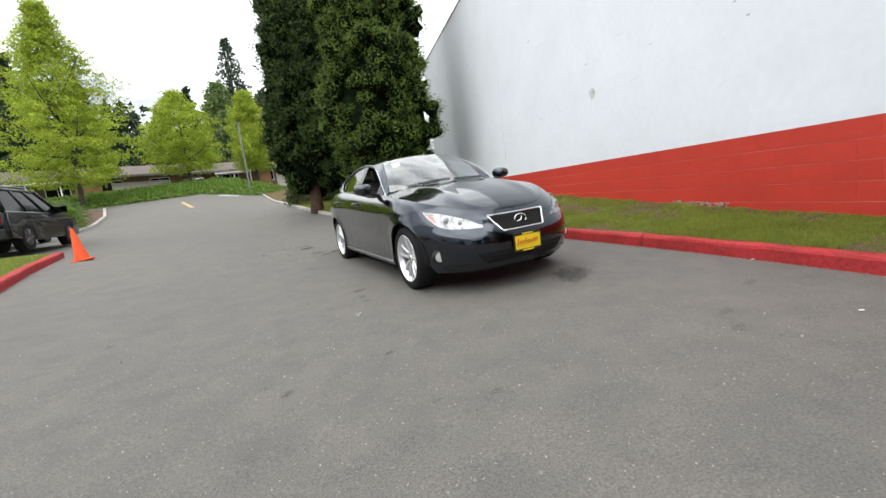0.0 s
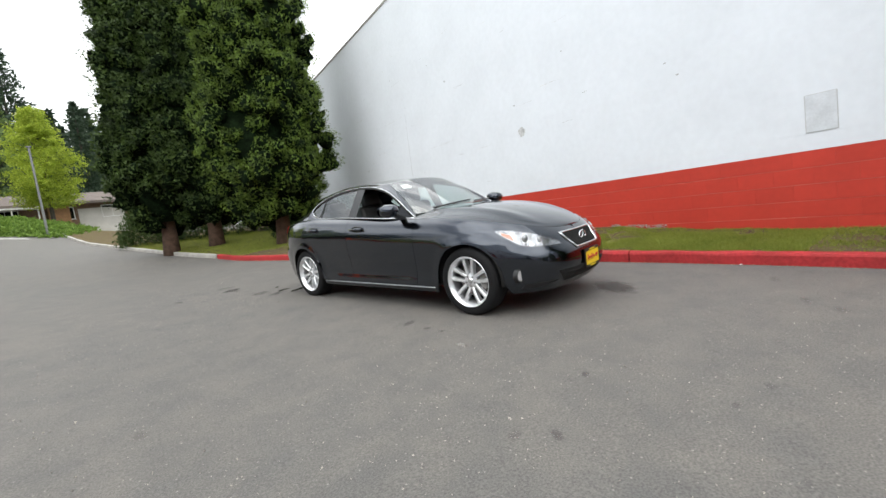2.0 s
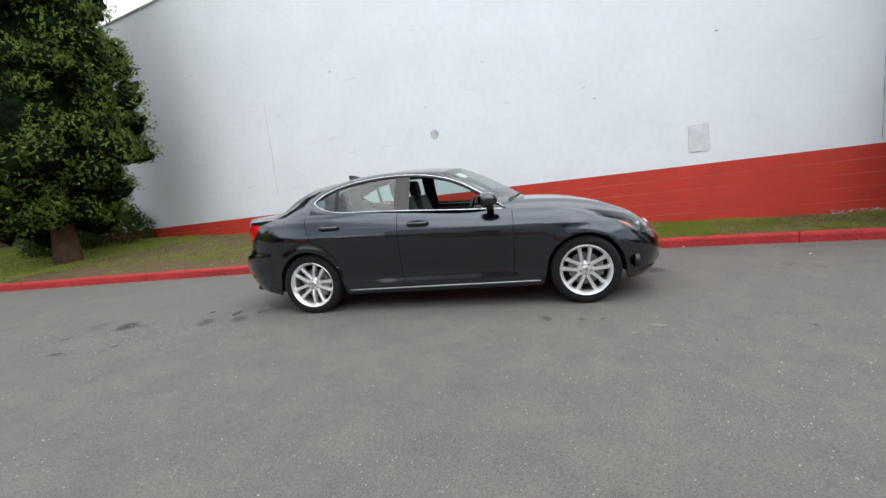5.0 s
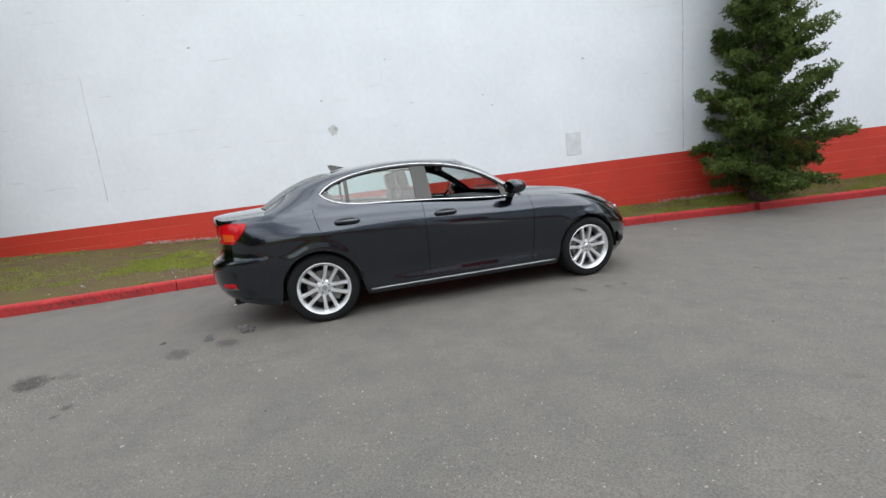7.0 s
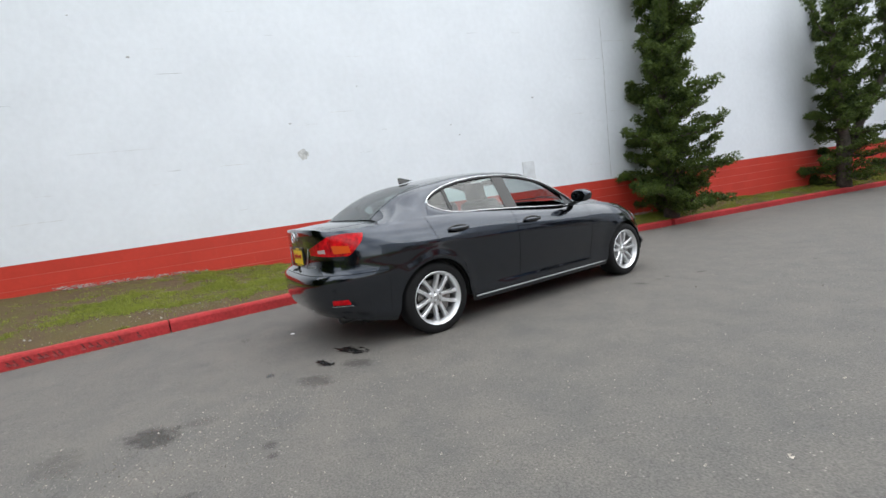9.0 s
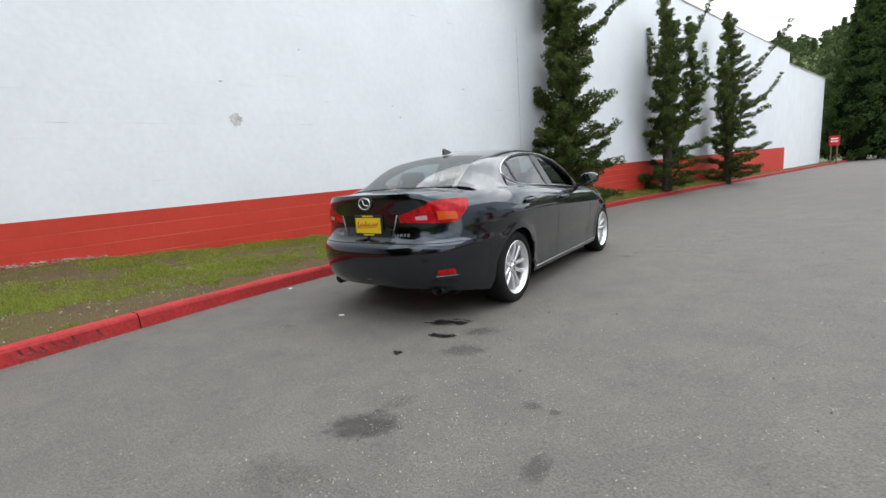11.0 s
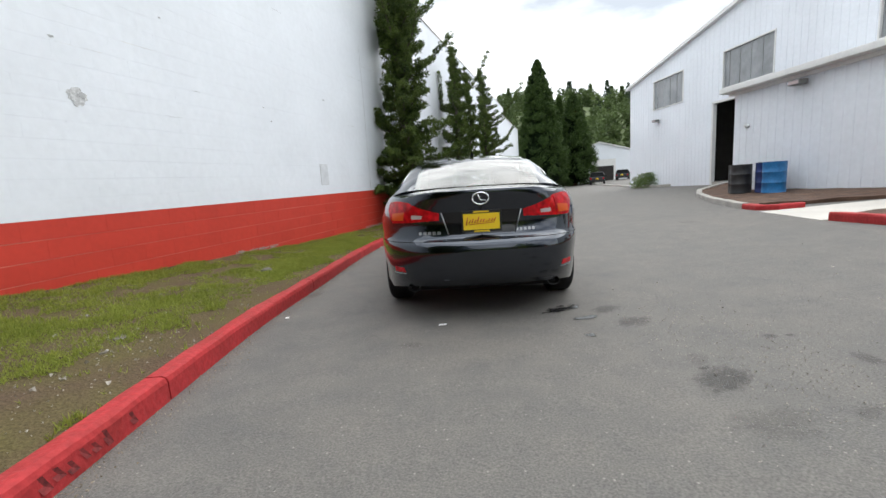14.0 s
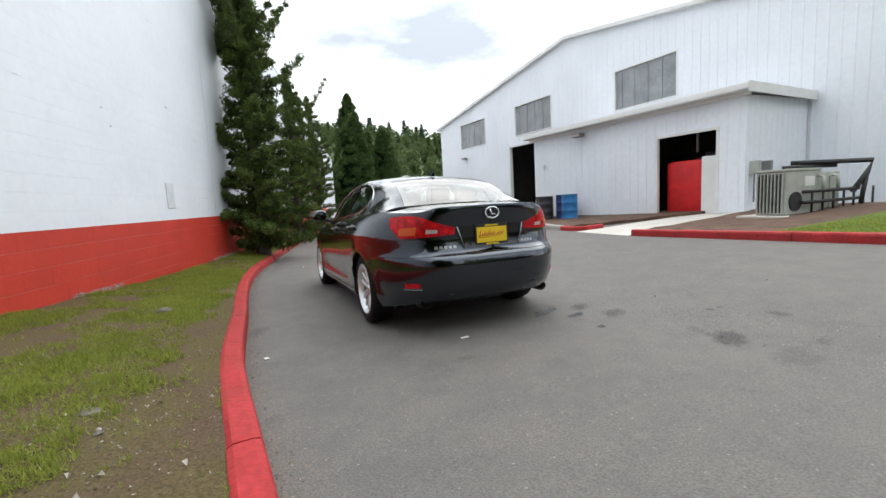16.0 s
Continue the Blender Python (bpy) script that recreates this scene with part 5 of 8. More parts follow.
    add_box(bm, -13.2, -11.2, -3.2, -1.4, 0.55, 1.25, 0.15)
    part("covered_machine", bm, M_blue, b, smooth=True)
    # lean-to
    A, B, D, E = -7.85, 0.43, 3.42, 3.42
    door = (-2.06, -0.30, 0.30, 2.69)
    flat = lambda s: 3.45
    rib_sheet("siding", A, door[0], -0.6, flat, D, b, M_metalwall)
    rib_sheet("siding", door[1], B, -0.6, flat, D, b, M_metalwall)
    rib_sheet("siding", door[0], door[1], door[3], flat, D, b, M_metalwall)
    side = lambda s0: (lambda c, o, z: (s0 + (o if s0 > -1 else -o), c, z))
    rise_to = lambda c: 3.45 + (D - c) / D * 0.10
    rib_sheet("siding", 0.03, D, -0.6, rise_to, 0.0, b, M_metalwall, at=side(B))
    rib_sheet("siding", 0.03, D, -0.6, rise_to, 0.0, b, M_metalwall, at=side(A))
    bm = bmesh.new()
    vs = [bm.verts.new(v) for v in ((A - 0.25, D + 0.30, 3.52), (B + 0.2, D + 0.30, 3.52), (B + 0.2, 0.03, 3.63), (A - 0.25, 0.03, 3.63), (A - 0.25, D + 0.30, 3.60), (B + 0.2, D + 0.30, 3.60), (B + 0.2, 0.03, 3.73), (A - 0.25, 0.03, 3.73))]
    for f in ((0, 1, 2, 3), (7, 6, 5, 4), (0, 4, 5, 1), (1, 5, 6, 2), (2, 6, 7, 3), (3, 7, 4, 0)):
        bm.faces.new([vs[i] for i in f])
    part("lean_roof", bm, M_trim, b)
    box("gutter", A - 0.27, B + 0.22, D + 0.24, D + 0.40, 3.53, 3.70, M_trim, b, 0.02, "white eaves gutter")
    box("fascia", A - 0.2, B + 0.12, D + 0.03, D + 0.09, 3.42, 3.52, M_trim, b)
    box("fascia", B + 0.205, B + 0.235, 0.05, D + 0.38, 3.46, 3.72, M_trim, b)
    for k in range(30):
        s = A + 0.1 + k * 0.275
        box("roof_rib", s, s + 0.03, 0.1, D + 0.28, 3.625, 3.645, M_grey, b, m=Matrix.Translation((0, D + 0.3, 3.6)) @ Matrix.Rotation(-math.atan2(0.11, D + 0.27), 4, "X") @ Matrix.Translation((0, -D - 0.3, -3.6)))
    for c in ((door[0] - 0.07, door[0]), (door[1], door[1] + 0.07)):
        box("door_post", c[0], c[1], D - 0.08, D + 0.03, 0.25, door[3] + 0.07, M_trim, b)
    box("door_head", door[0], door[1], D - 0.08, D + 0.03, door[3], door[3] + 0.07, M_trim, b)
    # added near-black walls stand in for the shade inside the lean-to
    box("shade_wall", A + 0.3, B - 0.3, 0.35, 0.5, 0.2, 3.4, M_dark, b)
    box("shade_side", -3.2, -3.1, 0.5, D - 0.1, 0.2, 3.4, M_dark, b)
    box("lean_floor", A + 0.1, B - 0.1, 0.05, D - 0.02, 0.15, 0.30, M_conc, b)
    # red tarp over a tall stack and a white panel in the doorway
    bm = bmesh.new()
    add_box(bm, -2.0, -0.82, 2.2, 3.1, 0.30, 1.95, 0.12)
    for v in bm.verts:
        v.co.x += 0.03 * math.sin(v.co.z * 7)
    part("red_drum_cover", bm, M_redcloth, b, "bright red cover over a stack just inside the doorway", smooth=True)
    box("white_panel", -0.78, -0.34, 2.9, 3.3, 0.30, 2.0, M_trim, b, 0.03)
    tube("hanging_pipe", [(-1.3, 2.6, 3.4), (-1.3, 2.6, 2.2)], 0.04, M_grey, b)
    for k in range(5):
        box("stored_box", -2.0 + k * 0.3, -1.8 + k * 0.3, 1.2, 1.5, 1.6 + 0.1 * (k % 2), 2.1 + 0.14 * (k % 3), M_grey if k % 2 else M_brown, b, 0.02)
    return b


workshop()


def on_workshop(s, d, z):
    return WORKSHOP @ Vector((s, d, z))


def wall_lamp(s, d, z):
    w = thing("wall_lamp", WORKSHOP @ Matrix.Translation((s, d, z)), "grey box floodlight on the metal wall", "lamp", group="workshop floodlights")
    box("bracket", -0.05, 0.05, 0.0, 0.10, -0.05, 0.05, M_grey, w)
    bm = bmesh.new()
    add_box(bm, -0.20, 0.20, 0.05, 0.32, -0.06, 0.08, 0.025)
    part("housing", bm, M_grey, w)
    box("lens", -0.17, 0.17, 0.322, 0.328, -0.04, 0.04, M_clear, w)
    return w


wall_lamp(-5.15, 3.445, 3.27)
wall_lamp(-18.8, 0.03, 3.90)


def camera_eye(s, d, z):
    w = thing("wall_sensor", WORKSHOP @ Matrix.Translation((s, d, z)), "small white round sensor on the metal wall", "sensor")
    bm = bmesh.new()
    bmesh.ops.create_uvsphere(bm, u_segments=12, v_segments=8, radius=0.07)
    part("housing", bm, M_trim, w, smooth=True)
    box("base", -0.05, 0.05, -0.06, 0.0, -0.05, 0.05, M_trim, w)


camera_eye(-7.2, 3.49, 2.35)


def drum(x, y, material, label, lean=0.0):
    z = float(lie(x, y)) + 0.09
    d = thing("drum", pose(x, y, z), label, "barrel", group="drums by the lean-to")
    seg = 32
    bm = bmesh.new()
    prof = [(0.0, 0.0), (0.285, 0.0), (0.292, 0.012), (0.285, 0.025), (0.283, 0.28), (0.293, 0.295), (0.283, 0.31), (0.283, 0.58), (0.293, 0.595), (0.283, 0.61), (0.285, 0.86), (0.293, 0.873), (0.290, 0.885), (0.278, 0.885), (0.275, 0.872), (0.0, 0.872)]
    rings = [[bm.verts.new((max(r, 0.001) * math.cos(2 * math.pi * k / seg), max(r, 0.001) * math.sin(2 * math.pi * k / seg), h)) for k in range(seg)] for r, h in prof]
    for a, b in zip(rings, rings[1:]):
        for k in range(seg):
            bm.faces.new((a[k], a[(k + 1) % seg], b[(k + 1) % seg], b[k]))
    body = part("body", bm, material, d, smooth=True)
    body.data.set_sharp_from_angle(angle=radians(40))
    cyl("bung", (0.18, 0, 0.872), (0.18, 0, 0.89), 0.035, M_grey, d)
    return d


# positions along the lean-to's foot
for s, d, m, lab in ((-4.98, 4.30, M_blue, "bright blue steel drum on the bark bed"), (-5.46, 4.12, M_navy, "blue steel drum behind another"), (-6.14, 4.40, M_drum, "dented black steel drum on the bark bed"), (-6.60, 4.12, M_drum, "black steel drum at the lean-to corner")):
    p = on_workshop(s, d, 0)
    drum(p.x, p.y, m, lab)


AC1 = Vector((-6.55, 3.55, 0))
ac = thing("air_conditioner", Matrix.Translation((AC1.x, AC1.y, float(lie(AC1.x, AC1.y)) + 0.06)) @ Matrix.Rotation(radians(191), 4, "Z"), "long grey-green packaged air conditioner on a concrete pad", "air conditioner")


def build_ac(u):
    # X runs away from the road along the unit; the louvred end faces the lane
    L, W, H = 2.0, 0.58, 0.96
    box("pad", -0.25, L + 0.2, -W / 2 - 0.15, W / 2 + 0.25, -0.10, 0.05, M_slab, u, 0.01)
    bm = bmesh.new()
    add_box(bm, 0.0, 1.15, -W / 2, W / 2, 0.06, H, 0.02)
    part("condenser_casing", bm, M_ac, u)
    bm = bmesh.new()
    add_box(bm, 1.17, L, -W / 2 + 0.06, W / 2 - 0.06, 0.06, H - 0.04, 0.02)
    part("air_handler_casing", bm, M_ac, u)
    box("coil", -0.012, 0.004, -W / 2 + 0.05, W / 2 - 0.05, 0.11, H - 0.05, M_drum, u)
    for k in range(8):
        y = -W / 2 + 0.05 + (W - 0.10) * k / 7
        box("fin", -0.045, -0.010, y - 0.010, y + 0.010, 0.10, H - 0.04, M_ac, u)
    bm = bmesh.new()
    add_box(bm, -0.03, 1.17, -W / 2 - 0.02, W / 2 + 0.02, H, H + 0.05, 0.012)
    part("lid", bm, M_ac, u)
    for k in range(2):
        box("access_panel", 1.22 + k * 0.38, 1.56 + k * 0.38, -W / 2 + 0.045, -W / 2 + 0.062, 0.14, H - 0.14, M_ac, u, 0.003)
    box("label", 0.62, 0.95, -W / 2 - 0.006, -W / 2 + 0.002, H - 0.32, H - 0.12, M_trim, u)
    bm = bmesh.new()
    add_cyl(bm, (0.30, -W / 2 - 0.03, 0.33), (0.30, -W / 2 + 0.01, 0.33), 0.20, seg=24)
    part("fan_cowl", bm, M_drum, u)
    for k in range(2):
        x0 = 1.05 + k * 0.55
        tube("vent_hood", [(x0, -W / 2 + 0.0, H - 0.12), (x0, -W / 2 - 0.10, H - 0.14), (x0, -W / 2 - 0.11, H - 0.42)], 0.035, M_ac, u, seg=8)
    for z in (0.30, 0.52):
        tube("pipe", [(0.4, -W / 2 - 0.10, z), (L + 0.4, -W / 2 - 0.10, z)], 0.035, M_drum, u, seg=8)
    for k in range(7):
        tube("pipe_post", [(0.7 + k * 0.38, -W / 2 - 0.10, 0.0), (0.7 + k * 0.38, -W / 2 - 0.10, 0.55)], 0.022, M_drum, u, seg=6)


build_ac(ac)
# black duct that climbs from the unit to the wall
dk = AC1
duct = thing("pipe_run", Matrix.Translation((dk.x, dk.y, float(lie(dk.x, dk.y)) + 0.06)) @ Matrix.Rotation(radians(191), 4, "Z"), "black insulated pipe run from the air conditioner to the wall", "pipes")
tube("pipe", [(2.25, -0.35, 0.45), (2.55, -0.45, 0.85), (2.68, -0.50, 1.12), (2.0, 0.75, 1.18)], 0.055, M_drum, duct, seg=10)
tube("pipe", [(2.45, 0.05, 1.06), (1.85, 0.85, 1.08)], 0.045, M_drum, duct, seg=10)
tube("pipe", [(2.5, -0.38, 0.05), (2.55, -0.45, 0.85)], 0.045, M_drum, duct, seg=10)
for k, x in enumerate((0.35, 0.75)):
    p = on_workshop(0.43 + 0.08, 3.1 - 0.6 * k, 1.40)
    mb = thing("meter_box", Matrix.Translation(p) @ Matrix.Rotation(radians(18), 4, "Z"), "small grey electrical box on the lean-to wall", "electrical box", group="electrical boxes")
    box("casing", -0.06, 0.10, -0.13, 0.13, 0.0, 0.34, M_grey if k else M_ac, mb, 0.01)
    tube("conduit", [(0.02, 0, 0.0), (0.02, 0, -0.75)], 0.02, M_grey, mb, seg=6)


# ---- far garage, sign, far vehicles ----
def garage():
    g = thing("garage", pose(-6.3, -64, -0.85), "white gabled garage with an open door, far down the lane", "garage")
    bm = bmesh.new()
    prof = [(-4.3, 0), (-4.3, 5.0), (0.7, 6.5), (4.3, 5.2), (4.3, 0)]
    f = [bm.verts.new((x, 0, z)) for x, z in prof]
    bk = [bm.verts.new((x, -12, z)) for x, z in prof]
    for k in range(5):
        bm.faces.new((f[k], f[(k + 1) % 5], bk[(k + 1) % 5], bk[k]))
    bm.faces.new(bk)
    bm.faces.new(f[::-1])
    part("wall", bm, M_metalwall, g)
    # flat near-black sheet painted for the shade inside the open door
    box("opening_shade", -1.5, 2.1, -0.1, 0.02, 0.0, 3.1, M_dark, g)
    box("raised_door", -1.5, 2.1, 0.0, 0.06, 2.7, 3.8, M_trim, g)
    for xp in (-1.8, 2.1):
        box("door_post", xp, xp + 0.3, 0.0, 0.1, 0, 3.8, M_trim, g)
    bm = bmesh.new()
    for a, b in (((-4.5, 4.96), (0.7, 6.52)), ((0.7, 6.52), (4.5, 5.12))):
        vs = [bm.verts.new(v) for v in ((a[0], 0.25, a[1]), (b[0], 0.25, b[1]), (b[0], -12, b[1]), (a[0], -12, a[1]), (a[0], 0.25, a[1] + 0.18), (b[0], 0.25, b[1] + 0.18), (b[0], -12, b[1] + 0.18), (a[0], -12, a[1] + 0.18))]
        for q in ((0, 1, 2, 3), (7, 6, 5, 4), (0, 4, 5, 1), (1, 5, 6, 2), (2, 6, 7, 3), (3, 7, 4, 0)):
            bm.faces.new([vs[i] for i in q])
    part("roof", bm, M_trim, g)


garage()


def sign():
    x, y = 3.75, -36.5
    z = float(lie(x, y)) + 0.05
    s = thing("sign", pose(x, y, z), "small red and white sign on two brown posts", "sign")
    for dx in (-0.18, 0.18):
        box("post", dx - 0.045, dx + 0.045, -0.05, 0.05, -0.2, 2.2, M_brown, s)
    box("board", -0.32, 0.32, 0.05, 0.075, 1.45, 2.2, M_redcloth, s)
    for k, zz in enumerate((1.72, 1.92)):
        box("text_bar", -0.22, 0.22, 0.076, 0.082, zz, zz + 0.10, M_paper, s)


sign()


def simple_car(name, m, label, paint, length=4.3, width=1.8, height=1.65, suv=True, roofrack=False):
    """A parked car of plainer make: hatchback body, glass, lamps, wheels. X forward."""
    c = thing(name, m, label, "car")
    h = length / 2
    belt = height * 0.60
    prof = [(-h, 0.35), (-h - 0.02, 0.62), (-h + 0.03, belt), (-h + 0.12, belt + 0.05), (h * 0.52, belt + 0.02), (h * 0.9, belt - 0.12), (h - 0.03, 0.74), (h, 0.45), (h - 0.06, 0.28)]
    bm = bmesh.new()
    rings = []
    for k, y in enumerate((-1, -0.94, -0.7, 0.7, 0.94, 1)):
        inset = (0.07, 0.02, 0.0, 0.0, 0.02, 0.07)[k]
        lift = (0.0, 0.0, 0.02, 0.02, 0.0, 0.0)[k]
        rings.append([bm.verts.new((x * (1 - inset * 0.6), y * width / 2 * (1.0 if z < belt - 0.05 else 0.96), z + (lift if z > belt - 0.2 else 0))) for x, z in prof + [(h * 0.60 + 0.36, 0.28), (h * 0.60 + 0.30, 0.55), (h * 0.60, 0.70), (h * 0.60 - 0.30, 0.55), (h * 0.60 - 0.36, 0.26), (-h * 0.60 + 0.36, 0.26), (-h * 0.60 + 0.30, 0.55), (-h * 0.60, 0.70), (-h * 0.60 - 0.30, 0.55), (-h * 0.60 - 0.36, 0.30)]])
    for a, b in zip(rings, rings[1:]):
        for k in range(len(a)):
            bm.faces.new((a[k], b[k], b[(k + 1) % len(a)], a[(k + 1) % len(a)]))
    bm.faces.new(rings[0])
    bm.faces.new(rings[-1][::-1])
    bmesh.ops.recalc_face_normals(bm, faces=bm.faces)
    body = part("body", bm, paint, c, smooth=True)
    bv = body.modifiers.new("round", "BEVEL")
    bv.width, bv.segments, bv.limit_method, bv.angle_limit = 0.06, 3, "ANGLE", radians(25)
    body.data.set_sharp_from_angle(angle=radians(60))
    # cabin: glass with pillars and roof
    lo = [(-h + 0.10, belt + 0.04), (h * 0.44, belt + 0.03)]
    hi = [(-h + 0.28, height - 0.06), (h * 0.10, height - 0.06)]
    wl, wh = width / 2 * 0.94, width / 2 * 0.74
    bm = bmesh.new()
    q = [bm.verts.new(v) for v in ((lo[0][0], -wl, lo[0][1]), (lo[1][0], -wl, lo[1][1]), (lo[1][0], wl, lo[1][1]), (lo[0][0], wl, lo[0][1]), (hi[0][0], -wh, hi[0][1]), (hi[1][0], -wh, hi[1][1]), (hi[1][0], wh, hi[1][1]), (hi[0][0], wh, hi[0][1]))]
    for f in ((0, 1, 5, 4), (1, 2, 6, 5), (2, 3, 7, 6), (3, 0, 4, 7)):
        bm.faces.new([q[i] for i in f])
    part("glass", bm, M_glasspane, c)
    bm = bmesh.new()
    add_box(bm, hi[0][0] - 0.06, hi[1][0] + 0.05, -wh - 0.03, wh + 0.03, height - 0.08, height, 0.035)
    part("roof", bm, paint, c, smooth=True)
    for sy in (-1, 1):
        for (x0, z0), (x1, z1) in ((lo[0], hi[0]), (lo[1], hi[1])):
            tube("pillar", [(x0, sy * wl, z0), (x1, sy * wh, z1)], 0.045, paint, c, seg=6)
        for f in (0.36, 0.68):
            x0, x1 = lo[0][0] + (lo[1][0] - lo[0][0]) * f, hi[0][0] + (hi[1][0] - hi[0][0]) * f
            tube("pillar", [(x0, sy * (wl + 0.005), lo[0][1]), (x1, sy * (wh + 0.005), hi[0][1])], 0.03, M_gloss, c, seg=6)
        bm = bmesh.new()
        add_box(bm, -h - 0.035, -h + 0.10, sy * width * 0.40 - 0.07, sy * width * 0.40 + 0.07, belt - 0.24, belt - 0.07, 0.02)
        part("tail_lamp", bm, M_redlamp, c)
        bm = bmesh.new()
        add_box(bm, h - 0.12, h + 0.01, sy * width * 0.35 - 0.12, sy * width * 0.35 + 0.12, 0.62, 0.76, 0.02)
        part("headlight", bm, M_lamp, c)
        bm = bmesh.new()
        add_box(bm, h * 0.36, h * 0.36 + 0.14, sy * (wl + 0.02), sy * (wl + 0.20), belt + 0.03, belt + 0.17, 0.03)
        part("door_mirror", bm, paint, c, smooth=True)
        for hx in (-0.25, -1.05):
            box("door_handle", hx, hx + 0.18, sy * width / 2 - 0.02, sy * width / 2 + 0.03, belt - 0.14, belt - 0.11, M_gloss, c)
        if roofrack:
            tube("roof_rail", [(hi[0][0] + 0.1, sy * (wh - 0.05), height + 0.02), (0, sy * (wh - 0.05), height + 0.07), (hi[1][0] - 0.1, sy * (wh - 0.05), height + 0.02)], 0.02, M_grey, c, seg=6)
        for xa in (h * 0.60, -h * 0.60):
            w = new("wheel")
            w.parent = c
            w.location = (xa, sy * (width / 2 - 0.12), 0.34)
            cyl("tyre", (0, -0.11, 0), (0, 0.11, 0), 0.34, M_rubber, w, seg=28)
            cyl("rim", (0, sy * 0.10, 0), (0, sy * 0.118, 0), 0.215, M_black, w, seg=20)
            for k in range(5):
                a = 2 * math.pi * k / 5
                tube("spoke", [(0.04 * math.cos(a), sy * 0.12, 0.04 * math.sin(a)), (0.20 * math.cos(a), sy * 0.122, 0.20 * math.sin(a))], 0.016, M_grey, w, seg=5)
    box("bumper", -h - 0.06, -h + 0.15, -width / 2 + 0.06, width / 2 - 0.06, 0.34, 0.58, M_black, c, 0.03)
    box("plate", -h - 0.075, -h - 0.058, -0.15, 0.15, 0.66, 0.80, M_yellow, c)
    return c


M_jeep = mat("black_car_paint", (0.006, 0.006, 0.007), 0.2, coat=0.6, spec=0.1)
M_carred = mat("maroon_car_paint", (0.16, 0.010, 0.016), 0.25, coat=1.0)
simple_car("parked_suv", pose(-8.55, 13.6, float(lie(-8.55, 13.6)) + 0.06, 0, 0, 101), "black compact SUV with roof rails, parked nose-in", M_jeep, 4.2, 1.80, 1.60, roofrack=True)
simple_car("parked_car", pose(-11.2, 16.9, float(lie(-11.2, 16.9)) + 0.06, 0, 0, 101), "maroon car parked beside the SUV", M_carred, 4.6, 1.85, 1.78)
simple_car("parked_car", pose(-3.9, -45.5, float(lie(-3.9, -45.5)), 0, 0, -95), "black car standing before the far garage", M_jeep, 4.4, 1.8, 1.5)
simple_car("parked_car", pose(-8.2, -56.0, float(lie(-8.2, -56)), 0, 0, -100), "dark car parked by the far garage", M_jeep, 4.4, 1.8, 1.45)


def cone(x, y):
    z = float(lie(x, y))
    c = thing("traffic_cone", pose(x, y, z, 0, 0, 20), "faded orange traffic cone, slightly leaning", "traffic cone")
    c.matrix_world = pose(x, y, z, 0, -5, 20)
    bm = bmesh.new()
    add_box(bm, -0.19, 0.19, -0.19, 0.19, 0.0, 0.035, 0.012)
    part("base", bm, M_orange, c)
    cyl("body", (0, 0, 0.03), (0, 0, 0.70), 0.135, M_orange, c, r1=0.030, seg=24)
    cyl("top_rim", (0, 0, 0.68), (0, 0, 0.715), 0.036, M_orange, c, r1=0.032, seg=16)
    return c


cone(-5.28, 10.45)

# ---- low houses behind the bank ----
def house(x, y, z, turn, length, label, material, n):
    h = thing("house", pose(x, y, z, 0, 0, turn), label, "house", group="low houses")
    box("wall", -length / 2, length / 2, 0, 7, -2.5, 2.35, material, h)
    bm = bmesh.new()
    e = 0.9
    vs = [bm.verts.new(v) for v in ((-length / 2 - e, -1.2, 2.15), (length / 2 + e, -1.2, 2.15), (length / 2 + e, 3.5, 3.6), (-length / 2 - e, 3.5, 3.6), (length / 2 + e, 8.2, 2.15), (-length / 2 - e, 8.2, 2.15),
                                    (-length / 2 - e, -1.2, 2.4), (length / 2 + e, -1.2, 2.4), (length / 2 + e, 3.5, 3.85), (-length / 2 - e, 3.5, 3.85), (length / 2 + e, 8.2, 2.4), (-length / 2 - e, 8.2, 2.4))]
    for f in ((0, 3, 2, 1), (3, 5, 4, 2), (6, 7, 8, 9), (9, 8, 10, 11), (0, 1, 7, 6), (5, 11, 10, 4), (0, 6, 9, 3), (3, 9, 11, 5), (1, 2, 8, 7), (2, 4, 10, 8)):
        bm.faces.new([vs[i] for i in f])
    part("roof", bm, M_roof, h)
    for k in range(n):
        a = -length / 2 + (k + 0.5) * length / n
        w = new("window")
        w.parent = h
        box("pane", a - 0.9, a + 0.9, -0.03, 0.01, 0.7, 1.9, M_glasspane, w)
        for c in ((a - 0.98, a - 0.9, 0.62, 1.98), (a + 0.9, a + 0.98, 0.62, 1.98), (a - 0.9, a + 0.9, 1.9, 1.98), (a - 0.9, a + 0.9, 0.62, 0.7), (a - 0.03, a + 0.03, 0.7, 1.9)):
            box("frame", c[0], c[1], -0.06, 0.02, c[2], c[3], M_trim, w)
    box("porch_roof", -length * 0.22, length * 0.02, -2.4, -0.9, 1.85, 2.0, M_trim, h)
    for k in range(3):
        x0 = -length * 0.21 + k * length * 0.11
        box("porch_post", x0, x0 + 0.12, -2.35, -2.2, -2.5, 1.85, M_trim, h)
    box("garage_door", length * 0.20, length * 0.44, -0.06, -0.01, -2.4, 1.7, M_slab, h)
    box("boarded_panel", length * 0.06, length * 0.16, -0.35, -0.02, -2.5, 2.1, M_tan, h)
    box("awning", -length * 0.47, -length * 0.30, -1.7, -0.05, 1.55, 1.68, M_trim, h)
    return h


